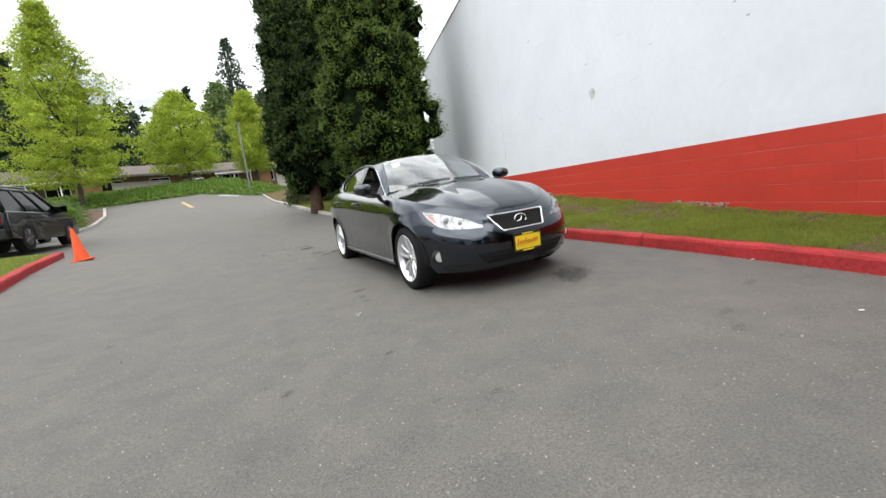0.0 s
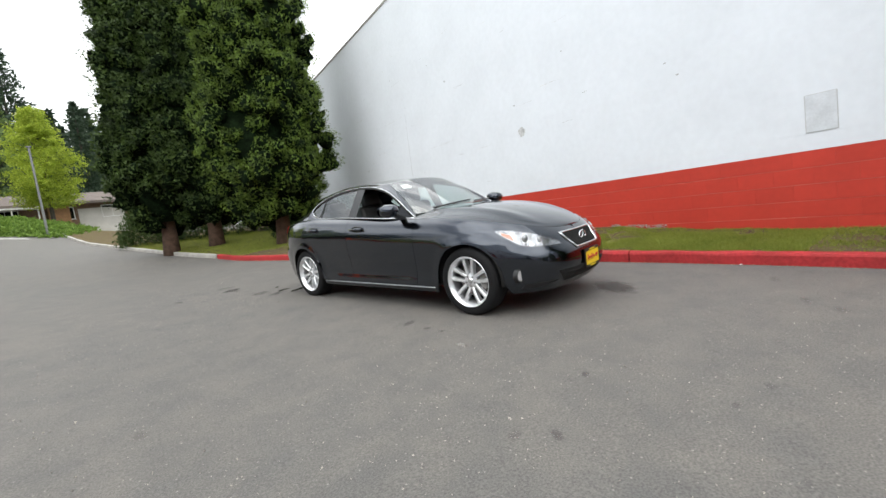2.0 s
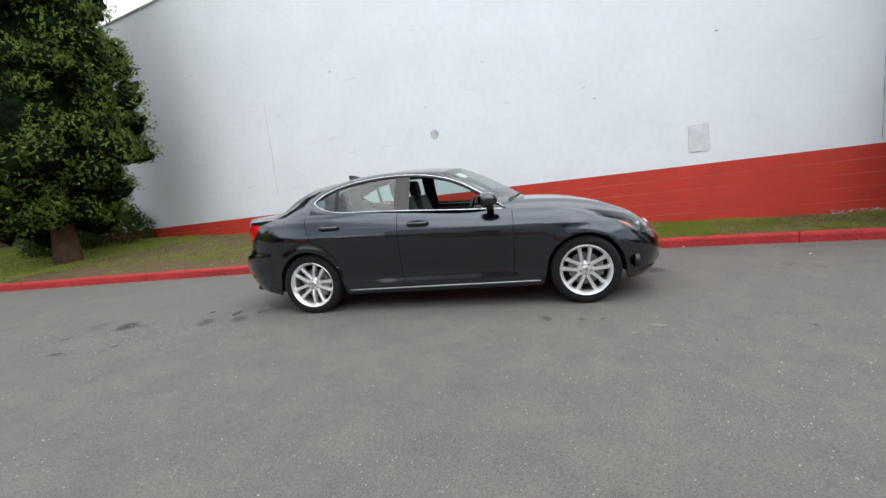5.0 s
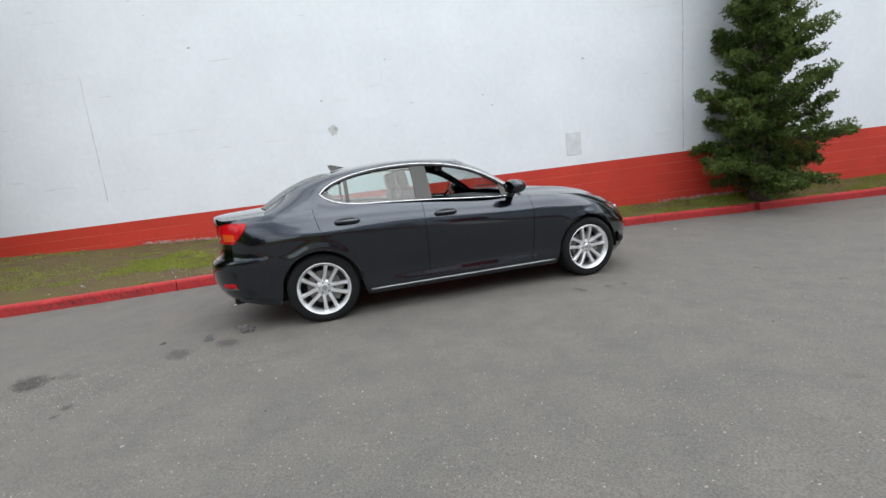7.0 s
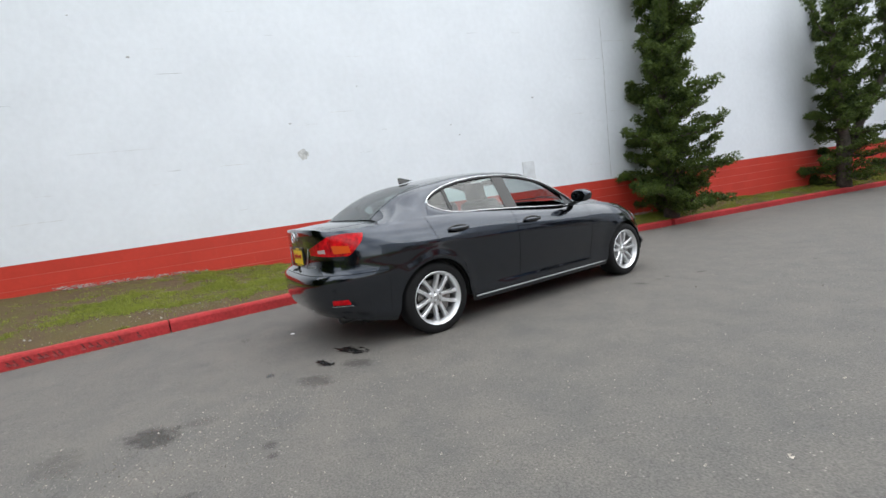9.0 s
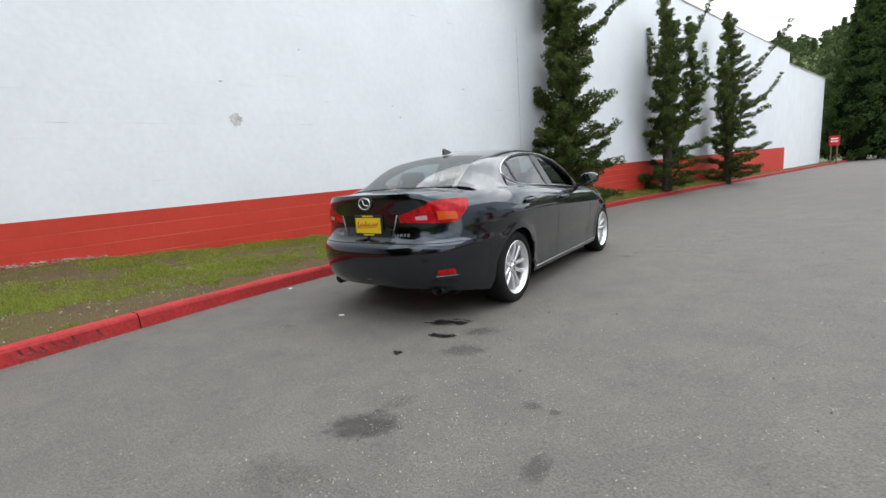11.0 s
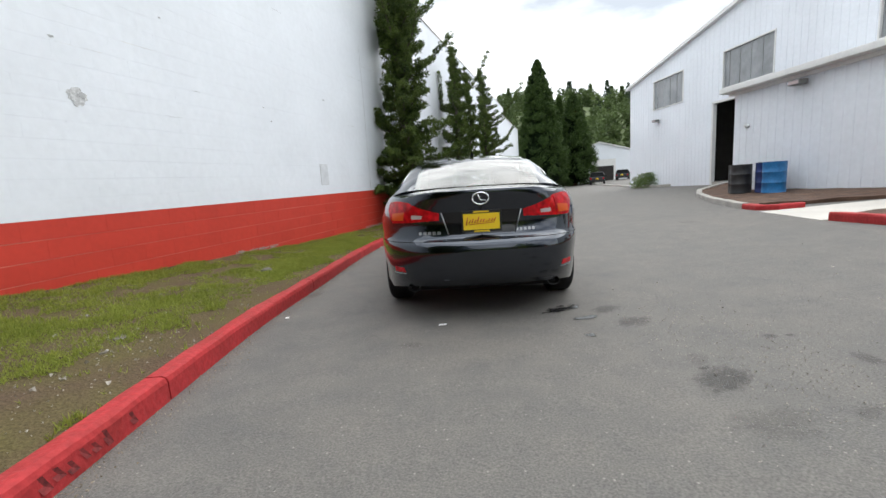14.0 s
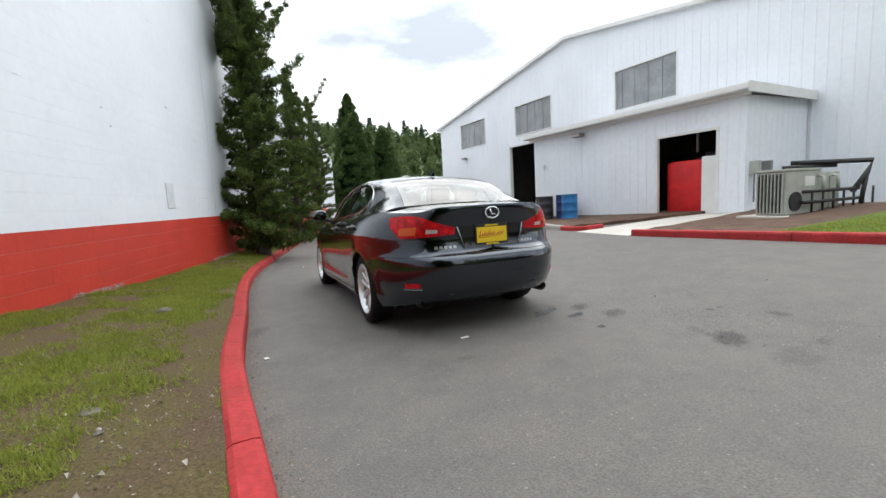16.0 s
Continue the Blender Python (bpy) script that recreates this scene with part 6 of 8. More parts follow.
M_tan = mat("tan_boarding", (0.36, 0.19, 0.09), 0.8, var=0.15, scale=3, fine=0.3, fine_scale=20)
house(-27.5, 50, 4.6, 28, 22, "low dark-roofed house with white window frames", M_brown, 5)
house(-11.5, 60, 4.7, 12, 17, "low house with brown boarding and white porch", M_brown, 4)
house(2.5, 64, 4.1, -6, 9, "small low house with a white porch", M_wood, 2)

p_x, p_y = -7.6, 40.0
pole = thing("utility_pole", pose(p_x, p_y, float(lie(p_x, p_y)) - 0.1, 0, 0, 0), "thin grey wooden pole by the bank", "pole")
cyl("post", (0, 0, 0), (0.0, 0, 6.2), 0.075, M_grey, pole, r1=0.06, seg=12)
box("cap", -0.13, 0.13, -0.12, 0.12, 6.2, 6.28, M_grey, pole)
# ---- plants ----
def leaf_mat(name, dark, light, trans=0.25, each=0.55, clump=0.55, size=1.6):
    m = bpy.data.materials.new(name)
    m.use_nodes = True
    n, l = m.node_tree.nodes, m.node_tree.links
    b = n["Principled BSDF"]
    b.inputs["Roughness"].default_value = 0.6
    b.inputs["Specular IOR Level"].default_value = 0.25
    g = n.new("ShaderNodeNewGeometry")
    co = n.new("ShaderNodeTexCoord")
    t = n.new("ShaderNodeTexNoise")
    t.inputs["Scale"].default_value = size
    t.inputs["Detail"].default_value = 3
    l.new(co.outputs["Object"], t.inputs["Vector"])
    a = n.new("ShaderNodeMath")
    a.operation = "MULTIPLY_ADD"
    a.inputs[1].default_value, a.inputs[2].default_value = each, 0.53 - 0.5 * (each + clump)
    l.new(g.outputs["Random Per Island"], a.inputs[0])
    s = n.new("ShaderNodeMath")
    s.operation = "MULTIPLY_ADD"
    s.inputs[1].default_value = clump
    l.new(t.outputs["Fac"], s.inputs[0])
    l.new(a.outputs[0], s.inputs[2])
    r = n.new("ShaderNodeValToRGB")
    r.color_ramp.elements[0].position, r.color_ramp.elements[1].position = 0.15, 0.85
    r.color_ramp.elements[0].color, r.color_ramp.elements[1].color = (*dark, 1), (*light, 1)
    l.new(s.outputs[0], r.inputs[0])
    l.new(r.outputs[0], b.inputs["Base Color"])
    tr = n.new("ShaderNodeBsdfTranslucent")
    l.new(r.outputs[0], tr.inputs[0])
    x = n.new("ShaderNodeMixShader")
    x.inputs[0].default_value = trans
    l.new(b.outputs[0], x.inputs[1])
    l.new(tr.outputs[0], x.inputs[2])
    l.new(x.outputs[0], n["Material Output"].inputs["Surface"])
    return m


# clump noise from near-black to bright paints lit tufts and shaded gaps
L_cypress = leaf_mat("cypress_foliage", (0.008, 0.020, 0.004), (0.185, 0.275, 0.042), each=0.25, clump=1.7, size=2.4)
# darker copy of cypress_foliage: the rear conifers' shade is in the colour
L_shade = leaf_mat("shaded_cypress_foliage", (0.005, 0.014, 0.004), (0.080, 0.128, 0.026), each=0.25, clump=1.5, size=2.2)
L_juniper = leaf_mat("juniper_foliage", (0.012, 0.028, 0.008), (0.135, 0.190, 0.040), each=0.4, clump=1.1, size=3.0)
L_hedge = leaf_mat("arborvitae_foliage", (0.016, 0.036, 0.010), (0.064, 0.108, 0.020))
L_spring = leaf_mat("spring_leaves", (0.20, 0.28, 0.03), (0.50, 0.58, 0.08), 0.45)
L_mid = leaf_mat("broad_leaves", (0.07, 0.115, 0.04), (0.22, 0.30, 0.10), 0.3)
L_far = leaf_mat("far_conifer_foliage", (0.022, 0.042, 0.028), (0.070, 0.105, 0.062), 0.1)
L_ivy = leaf_mat("ivy_leaves", (0.075, 0.14, 0.02), (0.21, 0.32, 0.06), 0.3)
L_grass = leaf_mat("grass_blades", (0.14, 0.180, 0.026), (0.37, 0.41, 0.085), 0.4)
M_bark = mat("red_brown_bark", (0.13, 0.075, 0.05), 0.95, var=0.35, scale=5, fine=0.5, fine_scale=30, bump=0.8)
M_greybark = mat("grey_bark", (0.10, 0.085, 0.07), 0.95, var=0.3, scale=6, fine=0.4, fine_scale=30, bump=0.6)
# near-black: the shade deep inside the conifer crowns is put into this colour
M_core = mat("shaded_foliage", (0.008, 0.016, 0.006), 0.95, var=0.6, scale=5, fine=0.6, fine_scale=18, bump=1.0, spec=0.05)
L_hill = leaf_mat("hill_leaves", (0.040, 0.066, 0.026), (0.15, 0.205, 0.075), 0.3, each=0.35, clump=1.2, size=0.09)
# paler than far_conifer_foliage: distance haze is put into the colour
L_crest = leaf_mat("hazy_fir_foliage", (0.034, 0.056, 0.036), (0.085, 0.122, 0.070), 0.1)


def leaves(name, centre, size, material, parent, blades=6, width=0.34, seed=1, up=0.0, out=None, label="", kind="", lay=0.0):
    """Clumps of small pointed leaves, one mesh, straight from arrays. lay: how far they lie flat over the tuft, like scales."""
    rg = np.random.default_rng(seed)
    c = np.repeat(np.asarray(centre, float), blades, 0)
    s = np.repeat(np.asarray(size, float), blades)
    N = len(c)
    d = rg.normal(size=(N, 3))
    if out is not None:
        d += (0.5 if lay else 1.3) * np.repeat(out, blades, 0)
    d[:, 2] += up
    d /= np.linalg.norm(d, axis=1, keepdims=True)
    side = rg.normal(size=(N, 3))
    if lay:
        side = side * (1 - lay) + np.repeat(out, blades, 0) * lay * 1.6
    p = np.cross(d, side)
    p /= np.maximum(np.linalg.norm(p, axis=1, keepdims=True), 1e-6)
    ln = (s * rg.uniform(0.6, 1.15, N))[:, None]
    w = ln * width * 0.5
    base = c - d * ln * 0.15
    root = base + d * ln * 0.25
    v = np.stack([root + p * w, base + d * ln, root - p * w], 1).reshape(-1, 3)
    me = bpy.data.meshes.new(name)
    me.vertices.add(N * 3)
    me.vertices.foreach_set("co", v.ravel())
    me.loops.add(N * 3)
    me.loops.foreach_set("vertex_index", np.arange(N * 3, dtype=np.int32))
    me.polygons.add(N)
    me.polygons.foreach_set("loop_start", np.arange(0, N * 3, 3, dtype=np.int32))
    me.update(calc_edges=True)
    me.materials.append(material)
    ob = new(name, me)
    if parent is not None:
        ob.parent = parent
    return tagged(ob, label, kind=kind)


def puffs(centre, radius, per, rg, flat=0.8):
    """Leaf places over the shells of round tufts, with the ways outwards."""
    c = np.repeat(np.asarray(centre, float), per, 0)
    r = np.repeat(np.asarray(radius, float), per)
    d = rg.normal(size=(len(c), 3))
    d /= np.linalg.norm(d, axis=1, keepdims=True)
    k = r * rg.uniform(0.55, 1.0, len(c))
    return c + d * k[:, None] * np.array([1, 1, flat]), d


def column_tree(x, y, z, height, radius, seed, label, material, bark=M_bark, clear=0.9, puff=0.36, count=900, per=34, leaf=0.15, taper=1.6, group="", trunk_r=0.34, tufted=False, core=True, belly=0.16):
    """A dense columnar conifer: lumpy tufts on a tapering crown over a visible trunk."""
    rg = np.random.default_rng(seed)
    t = thing("conifer", pose(x, y, z), label, "tree", group)
    tube("trunk", [(0.05 * math.sin(k * 1.3), 0.05 * math.cos(k), -0.3 + k * height * 0.11) for k in range(9)], [trunk_r * (1.25 if k == 0 else 1.0 - 0.1 * k) for k in range(9)], bark, t, seg=14)
    u = rg.uniform(0, 1, count) ** 0.9
    a = rg.uniform(0, 2 * math.pi, count)
    prof = lambda q: radius * np.clip((1 - q) ** (1 / taper), 0, 1) * np.clip(0.45 + q / belly * 0.55, 0, 1)
    lump = 1 + 0.05 * np.sin(3 * a + 5 * u * height / 3 + seed) + 0.05 * np.sin(7 * a - 9 * u + seed)
    r = prof(u) * lump * rg.uniform(0.74, 1.04, count)
    h = clear + u * (height - clear)
    c = np.stack([r * np.cos(a), r * np.sin(a), h], 1)
    pr = puff * rg.uniform(0.6, 1.25, count)
    if tufted:
        # each branch ends in an upswept bunch of small tufts
        way = np.stack([np.cos(a) * 0.75, np.sin(a) * 0.75, 0.55 + 0 * a], 1)
        bm = bmesh.new()
        bmesh.ops.create_icosphere(bm, subdivisions=2, radius=1)
        unit = np.array([v.co[:] for v in bm.verts])
        tri = np.array([[v.index for v in f.verts] for f in bm.faces])
        bm.free()
        V, F = [], []
        for i in range(count):
            q = unit * (1 + 0.30 * np.sin(unit @ rg.normal(size=3) * 4.5)[:, None] + 0.12 * rg.normal(size=(len(unit), 1)))
            stretch = (q @ way[i])[:, None] * way[i] * 0.45
            V.append(c[i] + (q + stretch) * pr[i] * 0.52 - way[i] * pr[i] * 0.40)
            F.append(tri + i * len(unit))
        # near-black lumps put the shade between the tufts into colour
        raw("shade_lump", np.concatenate(V), np.concatenate(F).tolist(), M_core, t, True)
    if not tufted:
        pr = pr * np.clip(prof(u) / radius + 0.2, 0, 1)
    pos, d = puffs(c, pr, per, rg)
    d[:, 2] += 0.35
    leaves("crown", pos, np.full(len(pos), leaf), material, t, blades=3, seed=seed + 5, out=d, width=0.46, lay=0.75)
    # near-black core: the crown's inner shade as colour, also stops see-through
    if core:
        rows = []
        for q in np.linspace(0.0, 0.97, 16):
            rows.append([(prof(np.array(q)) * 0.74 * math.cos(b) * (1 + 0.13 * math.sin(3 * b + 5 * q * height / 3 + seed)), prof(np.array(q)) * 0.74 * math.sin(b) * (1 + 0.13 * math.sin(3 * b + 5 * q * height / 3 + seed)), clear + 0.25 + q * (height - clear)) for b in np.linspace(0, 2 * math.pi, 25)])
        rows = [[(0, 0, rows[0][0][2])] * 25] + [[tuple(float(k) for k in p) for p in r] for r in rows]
        grid_mesh("shade_core", rows, M_core, t)
    return t


def limb_tree(x, y, z, height, spread, seed, label, material, limbs=80, arms=8, stems=((0.0, 0.0, 1.0, 1.0),), wall_side=0.75, leaf=0.068, group="", bend=0.25, per=34, tuft=1.0, low=1.0):
    """A rugged juniper: one or more crooked stems, curved limbs that turn up at their ends, thick tufts along them, gaps between.
    stems: how far each leans off in x and y, its share of the height and of the spread."""
    rg = np.random.default_rng(seed)
    t = thing("juniper", pose(x, y, z), label, "tree", group)
    ks = np.linspace(0, 1, 14)
    C, R, W = [], [], []
    total = sum(g[3] * g[2] for g in stems)
    for n_stem, (lean_x, lean_y, tall, share) in enumerate(stems):
        ease = np.clip((ks - 0.12) / 0.5, 0, 1)
        ease = ease * ease * (3 - 2 * ease)
        line = np.stack([lean_x * ease + bend * 0.35 * np.sin(3.1 * ks + seed) * ks, lean_y * ease + bend * np.sin(2.6 * ks + seed * 1.7 + n_stem) * ks, -0.2 + ks * height * tall * 0.98], 1)
        tube("trunk" if n_stem == 0 else "leader", [tuple(p) for p in line], [0.15 * (0.6 + 0.4 * share) * (1.25 - k * 1.15) for k in ks], M_greybark, t, seg=10)
        n = int(limbs * share * tall / total)
        m_arms = int(round(arms * share * tall / total))
        for i in range(n + m_arms):
            arm = i >= n
            start = 0.035 if n_stem == 0 else 0.30
            h = start + (0.97 - start) * ((i + rg.uniform(0, 1)) / n) ** 1.1 if not arm else rg.uniform(0.38, 0.76)
            a = i * 2.399 + rg.normal() * 0.35
            k = h * (len(line) - 1)
            j = int(min(k, len(line) - 2))
            p0 = line[j] + (line[j + 1] - line[j]) * (k - j)
            L = spread * share * (0.10 + 0.95 * (1 - h) ** 1.1) * rg.choice([0.7, 0.85, 1.0, 1.15])
            L *= min(1.0, low + (1 - low) * h / 0.16) if h < 0.16 else 1.0
            if arm:
                L = spread * share * rg.uniform(0.95, 1.45)
                a = i * 2.399 + rg.normal() * 0.3
            dx, dy = math.cos(a) * 1.25, math.sin(a)
            if dx > 0:
                dx *= wall_side
            rise_k = (0.06 if not arm else 0.62) + 0.40 * h
            pts = [p0 + np.array([dx * L * q, dy * L * q, L * (rise_k * q * q + 0.03 * q) + 0.05 * math.sin(8 * q + i)]) for q in np.linspace(0, 1, 7)]
            tube("limb", [tuple(p) for p in pts], [0.040 * (1.1 - 0.9 * q) * (0.6 + 0.6 * (1 - h)) for q in np.linspace(0, 1, 7)], M_greybark, t, seg=5)
            m = int(5 + L * 8)
            for q in np.linspace(0.15, 1.0, m):
                jj = int(min(q * 6, 5))
                p = pts[jj] + (pts[jj + 1] - pts[jj]) * (q * 6 - jj)
                side = np.array([-dy, dx, 0.0]) * rg.normal() * 0.11 * L * (1.05 - q) * (0 if arm else 1)
                C.append(p + side + np.array([0, 0, 0.05]) + rg.normal(size=3) * 0.03)
                R.append(tuft * (0.105 if arm else 0.135) * (1.2 - 0.50 * q) * rg.uniform(0.65, 1.35))
                W.append((dx, dy, 0.5 + rise_k * q))
        for q in np.linspace(0.78, 1.02, 10):
            k = min(q, 0.999) * (len(line) - 1)
            j = int(k)
            C.append(line[j] + (line[min(j + 1, 13)] - line[j]) * (k - j) + rg.normal(size=3) * 0.03)
            R.append(0.16 * (1.45 - q * 0.9))
            W.append((0, 0, 1))
    C = np.array(C)
    C[:, 0] = np.minimum(C[:, 0], WALL_X - x - 0.10)
    pos, d = puffs(C, R, per, rg, 0.75)
    pos[:, 0] = np.minimum(pos[:, 0], WALL_X - x - 0.05)
    d = d + np.repeat(np.array(W), per, 0) * 0.25
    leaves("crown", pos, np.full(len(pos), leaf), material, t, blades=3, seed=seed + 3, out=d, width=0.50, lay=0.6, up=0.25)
    return t


def broad_tree(x, y, z, height, radius, seed, label, material, clear=2.0, count=260, per=16, leaf=0.32, group="", category="tree", puff=0.9, tip=1.0):
    """A broad-leaved tree: forked trunk and limbs, an open crown of leaf clumps."""
    rg = np.random.default_rng(seed)
    t = thing("broadleaf_tree", pose(x, y, z), label, category, group)
    tube("trunk", [(0, 0, -0.5), (0.05, 0.02, clear), (0.1, -0.05, height * 0.55), (0.0, 0.05, height * 0.92)], [0.20, 0.15, 0.09, 0.02], M_greybark, t, seg=10)
    for k in range(14):
        a = k * 2.4 + seed
        h0 = clear + (height - clear) * (0.02 + 0.05 * k)
        L = radius * (0.95 - 0.035 * k)
        tube("limb", [(0.04, 0, h0), (L * 0.5 * math.cos(a), L * 0.5 * math.sin(a), h0 + L * 0.35), (L * 0.95 * math.cos(a), L * 0.95 * math.sin(a), h0 + L * 0.75)], [0.07, 0.045, 0.012], M_greybark, t, seg=5)
    u = rg.uniform(0, 1, count)
    a = rg.uniform(0, 2 * math.pi, count)
    prof = radius * (np.sin(np.clip(u * 0.9 + 0.14, 0, 1) * math.pi) ** 0.7) * (1 - 0.35 * u * tip)
    r = prof * np.sqrt(rg.uniform(0.2, 1, count)) * (0.82 + 0.20 * np.sin(3 * a + 6 * u + seed) + 0.16 * np.sin(5 * a - 11 * u))
    r = r * np.where(rg.uniform(size=count) < 0.16, 1.28, 1.0)
    c = np.stack([r * np.cos(a), r * np.sin(a), clear * 0.9 + u * (height - clear * 0.9)], 1)
    pos, d = puffs(c, puff * rg.uniform(0.5, 1.35, count), per, rg, 0.38)
    leaves("crown", pos, np.full(len(pos), leaf), material, t, blades=3, seed=seed, width=0.6)
    return t


def spire_tree(x, y, z, height, radius, seed, label, material, group=""):
    """A far fir: whorls of drooping branches on a straight trunk."""
    rg = np.random.default_rng(seed)
    t = thing("fir_tree", pose(x, y, z), label, "tree", group)
    cyl("trunk", (0, 0, -1), (0, 0, height), 0.35, M_greybark, t, r1=0.03, seg=8)
    C, D = [], []
    n = int(height * 2.6)
    for k in range(n):
        q = k / n
        for j in range(7):
            a = rg.uniform(0, 2 * math.pi)
            L = radius * (1 - q) ** 0.85 * rg.uniform(0.55, 1.1) + 0.15
            for s in np.linspace(0.2, 1, max(3, int(L * 2.2))):
                C.append((L * s * math.cos(a), L * s * math.sin(a), height * (0.12 + 0.88 * q) - 0.25 * L * s * s))
                D.append((math.cos(a), math.sin(a), -0.1))
    C, D = np.array(C), np.array(D)
    leaves("crown", C, np.full(len(C), 0.75), material, t, blades=3, seed=seed, out=D, width=0.45)
    return t


# three tall conifers on the lawn
column_tree(2.16, 15.8, float(verge_height(np.array(2.16), np.array(15.8))), 10.4, 2.0, 11, "tall dense dark-green columnar conifer beside the white wall", L_cypress, group="lawn conifers", clear=0.8, taper=6.0, trunk_r=0.25, count=620, puff=0.36, per=113, leaf=0.082, tufted=True)
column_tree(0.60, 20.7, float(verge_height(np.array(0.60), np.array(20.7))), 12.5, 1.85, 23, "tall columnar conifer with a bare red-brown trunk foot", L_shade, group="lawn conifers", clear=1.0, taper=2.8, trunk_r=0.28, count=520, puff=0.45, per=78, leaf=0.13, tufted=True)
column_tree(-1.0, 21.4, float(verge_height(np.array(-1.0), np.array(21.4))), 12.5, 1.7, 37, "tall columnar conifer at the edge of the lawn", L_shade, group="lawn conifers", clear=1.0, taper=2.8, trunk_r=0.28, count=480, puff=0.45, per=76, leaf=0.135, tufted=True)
# rugged junipers along the block wall
limb_tree(4.62, -0.74, 0.05, 8.6, 1.22, 5, "rugged dark juniper with upswept limbs, close against the wall", L_juniper, limbs=128, arms=11, group="wall junipers", per=54, tuft=1.28, low=0.8)
limb_tree(4.68, -7.4, -0.05, 7.0, 1.30, 16, "crooked juniper with three upright leaders against the wall", L_juniper, limbs=110, arms=6, stems=((0, 0.15, 0.96, 1.0), (-0.2, 1.1, 1.0, 0.62), (-0.3, -1.2, 0.93, 0.58)), group="wall junipers", bend=0.35, per=46, tuft=1.2)
limb_tree(4.45, -13.4, -0.12, 7.6, 1.4, 29, "slim crooked juniper with long pointed arms", L_juniper, limbs=90, arms=6, stems=((0, -0.3, 1.0, 1.0), (-0.2, 1.2, 0.78, 0.55)), group="wall junipers", bend=0.5, per=46, tuft=1.2)
# clipped conifers past the wall's end
column_tree(3.1, -46.5, -0.75, 16.2, 3.9, 41, "tall pointed arborvitae beside the lane", L_hedge, clear=0.2, count=700, puff=0.7, per=50, leaf=0.26, taper=1.35, group="far arborvitae", belly=0.08)
column_tree(-1.35, -52.0, -0.75, 12.6, 3.3, 43, "pointed arborvitae beside the lane", L_hedge, clear=0.2, count=600, puff=0.7, per=44, leaf=0.26, taper=1.5, group="far arborvitae", belly=0.08)
column_tree(0.6, -58.0, -0.75, 13.0, 2.6, 44, "pointed arborvitae behind the others", L_hedge, clear=0.2, count=450, puff=0.7, per=20, leaf=0.45, taper=1.2, group="far arborvitae", belly=0.08)
# spring trees and firs beyond the bank
G0 = lambda x, y: float(lie(x, y))
broad_tree(-18.6, 36.5, 3.0, 14.6, 5.2, 3, "young yellow-green spring tree with bare upper twigs", L_spring, count=760, per=44, leaf=0.16, group="spring trees", puff=0.75, tip=2.0)
broad_tree(-14.4, 47.0, 4.2, 9.6, 4.4, 8, "rounded yellow-green spring tree", L_spring, count=620, per=32, leaf=0.17, group="spring trees")
broad_tree(-9.2, 53.5, 4.5, 10.5, 2.9, 12, "narrow yellow-green spring tree", L_spring, count=560, per=42, leaf=0.17, group="spring trees")
broad_tree(-17.5, 78, 6, 17, 5.0, 14, "full green broad-leaved tree", L_mid, count=260, per=14, leaf=0.55, puff=1.4, group="far broad trees")
broad_tree(-34, 42, 3.5, 16, 6.0, 15, "green broad-leaved tree behind the parked cars", L_mid, count=320, per=14, leaf=0.5, puff=1.3, group="far broad trees")
spire_tree(-16.8, 88, 6, 28, 7.4, 61, "tall dark fir with drooping branches", L_far, "far firs")
spire_tree(-46, 62, 5, 30, 5.5, 62, "tall dark fir with sparse top", L_far, "far firs")
spire_tree(-53, 66, 5, 26, 5.0, 63, "tall dark fir beyond the cars", L_far, "far firs")
spire_tree(-10, 96, 6, 22, 4.6, 64, "dark fir behind the houses", L_far, "far firs")
spire_tree(-23, 92, 6, 15, 4.6, 65, "dark fir behind the houses", L_far, "far firs")


def woods(name, x0, x1, y0, y1, ground, tall, count, material, seed, label, leaf=1.6, spire=0.5):
    """A far wood: crowns of uneven height, one mesh."""
    rg = np.random.default_rng(seed)
    C, S, D = [], [], []
    for k in range(count):
        x, y = rg.uniform(x0, x1), rg.uniform(y0, y1)
        h = tall * rg.uniform(0.55, 1.1)
        z = ground(x, y)
        w = h * rg.uniform(0.18, 0.30)
        sp = rg.uniform() < spire
        w = w * (0.75 if sp else 1.0)
        m = 230 if sp else 110
        u = rg.uniform(0, 1, m)
        a = rg.uniform(0, 2 * math.pi, m)
        r = w * ((1 - u) if sp else np.sqrt(np.clip(1 - (2 * u - 1) ** 2, 0, 1))) * (0.35 + 0.65 * rg.uniform(size=m))
        C.append(np.stack([x + r * np.cos(a), y + r * np.sin(a), z + h * (0.05 + (0.95 if sp else 0.82) * u)], 1))
        D.append(np.stack([np.cos(a), np.sin(a), 0.3 + 0 * a], 1))
    C, D = np.concatenate(C), np.concatenate(D)
    ob = leaves(name, C, np.full(len(C), leaf), material, None, blades=3, seed=seed, width=0.6, out=D)
    return tagged(ob, label, "woodland", kind="stuff")


woods("far_woods", -95, 12, 104, 128, lambda x, y: 6.0, 23, 150, L_far, 71, "dark belt of firs behind the houses", 1.7, 0.9)
woods("far_woods", -80, -36, 50, 96, lambda x, y: 5.0, 21, 80, L_far, 72, "dark firs beyond the parked cars", 1.4, 0.9)

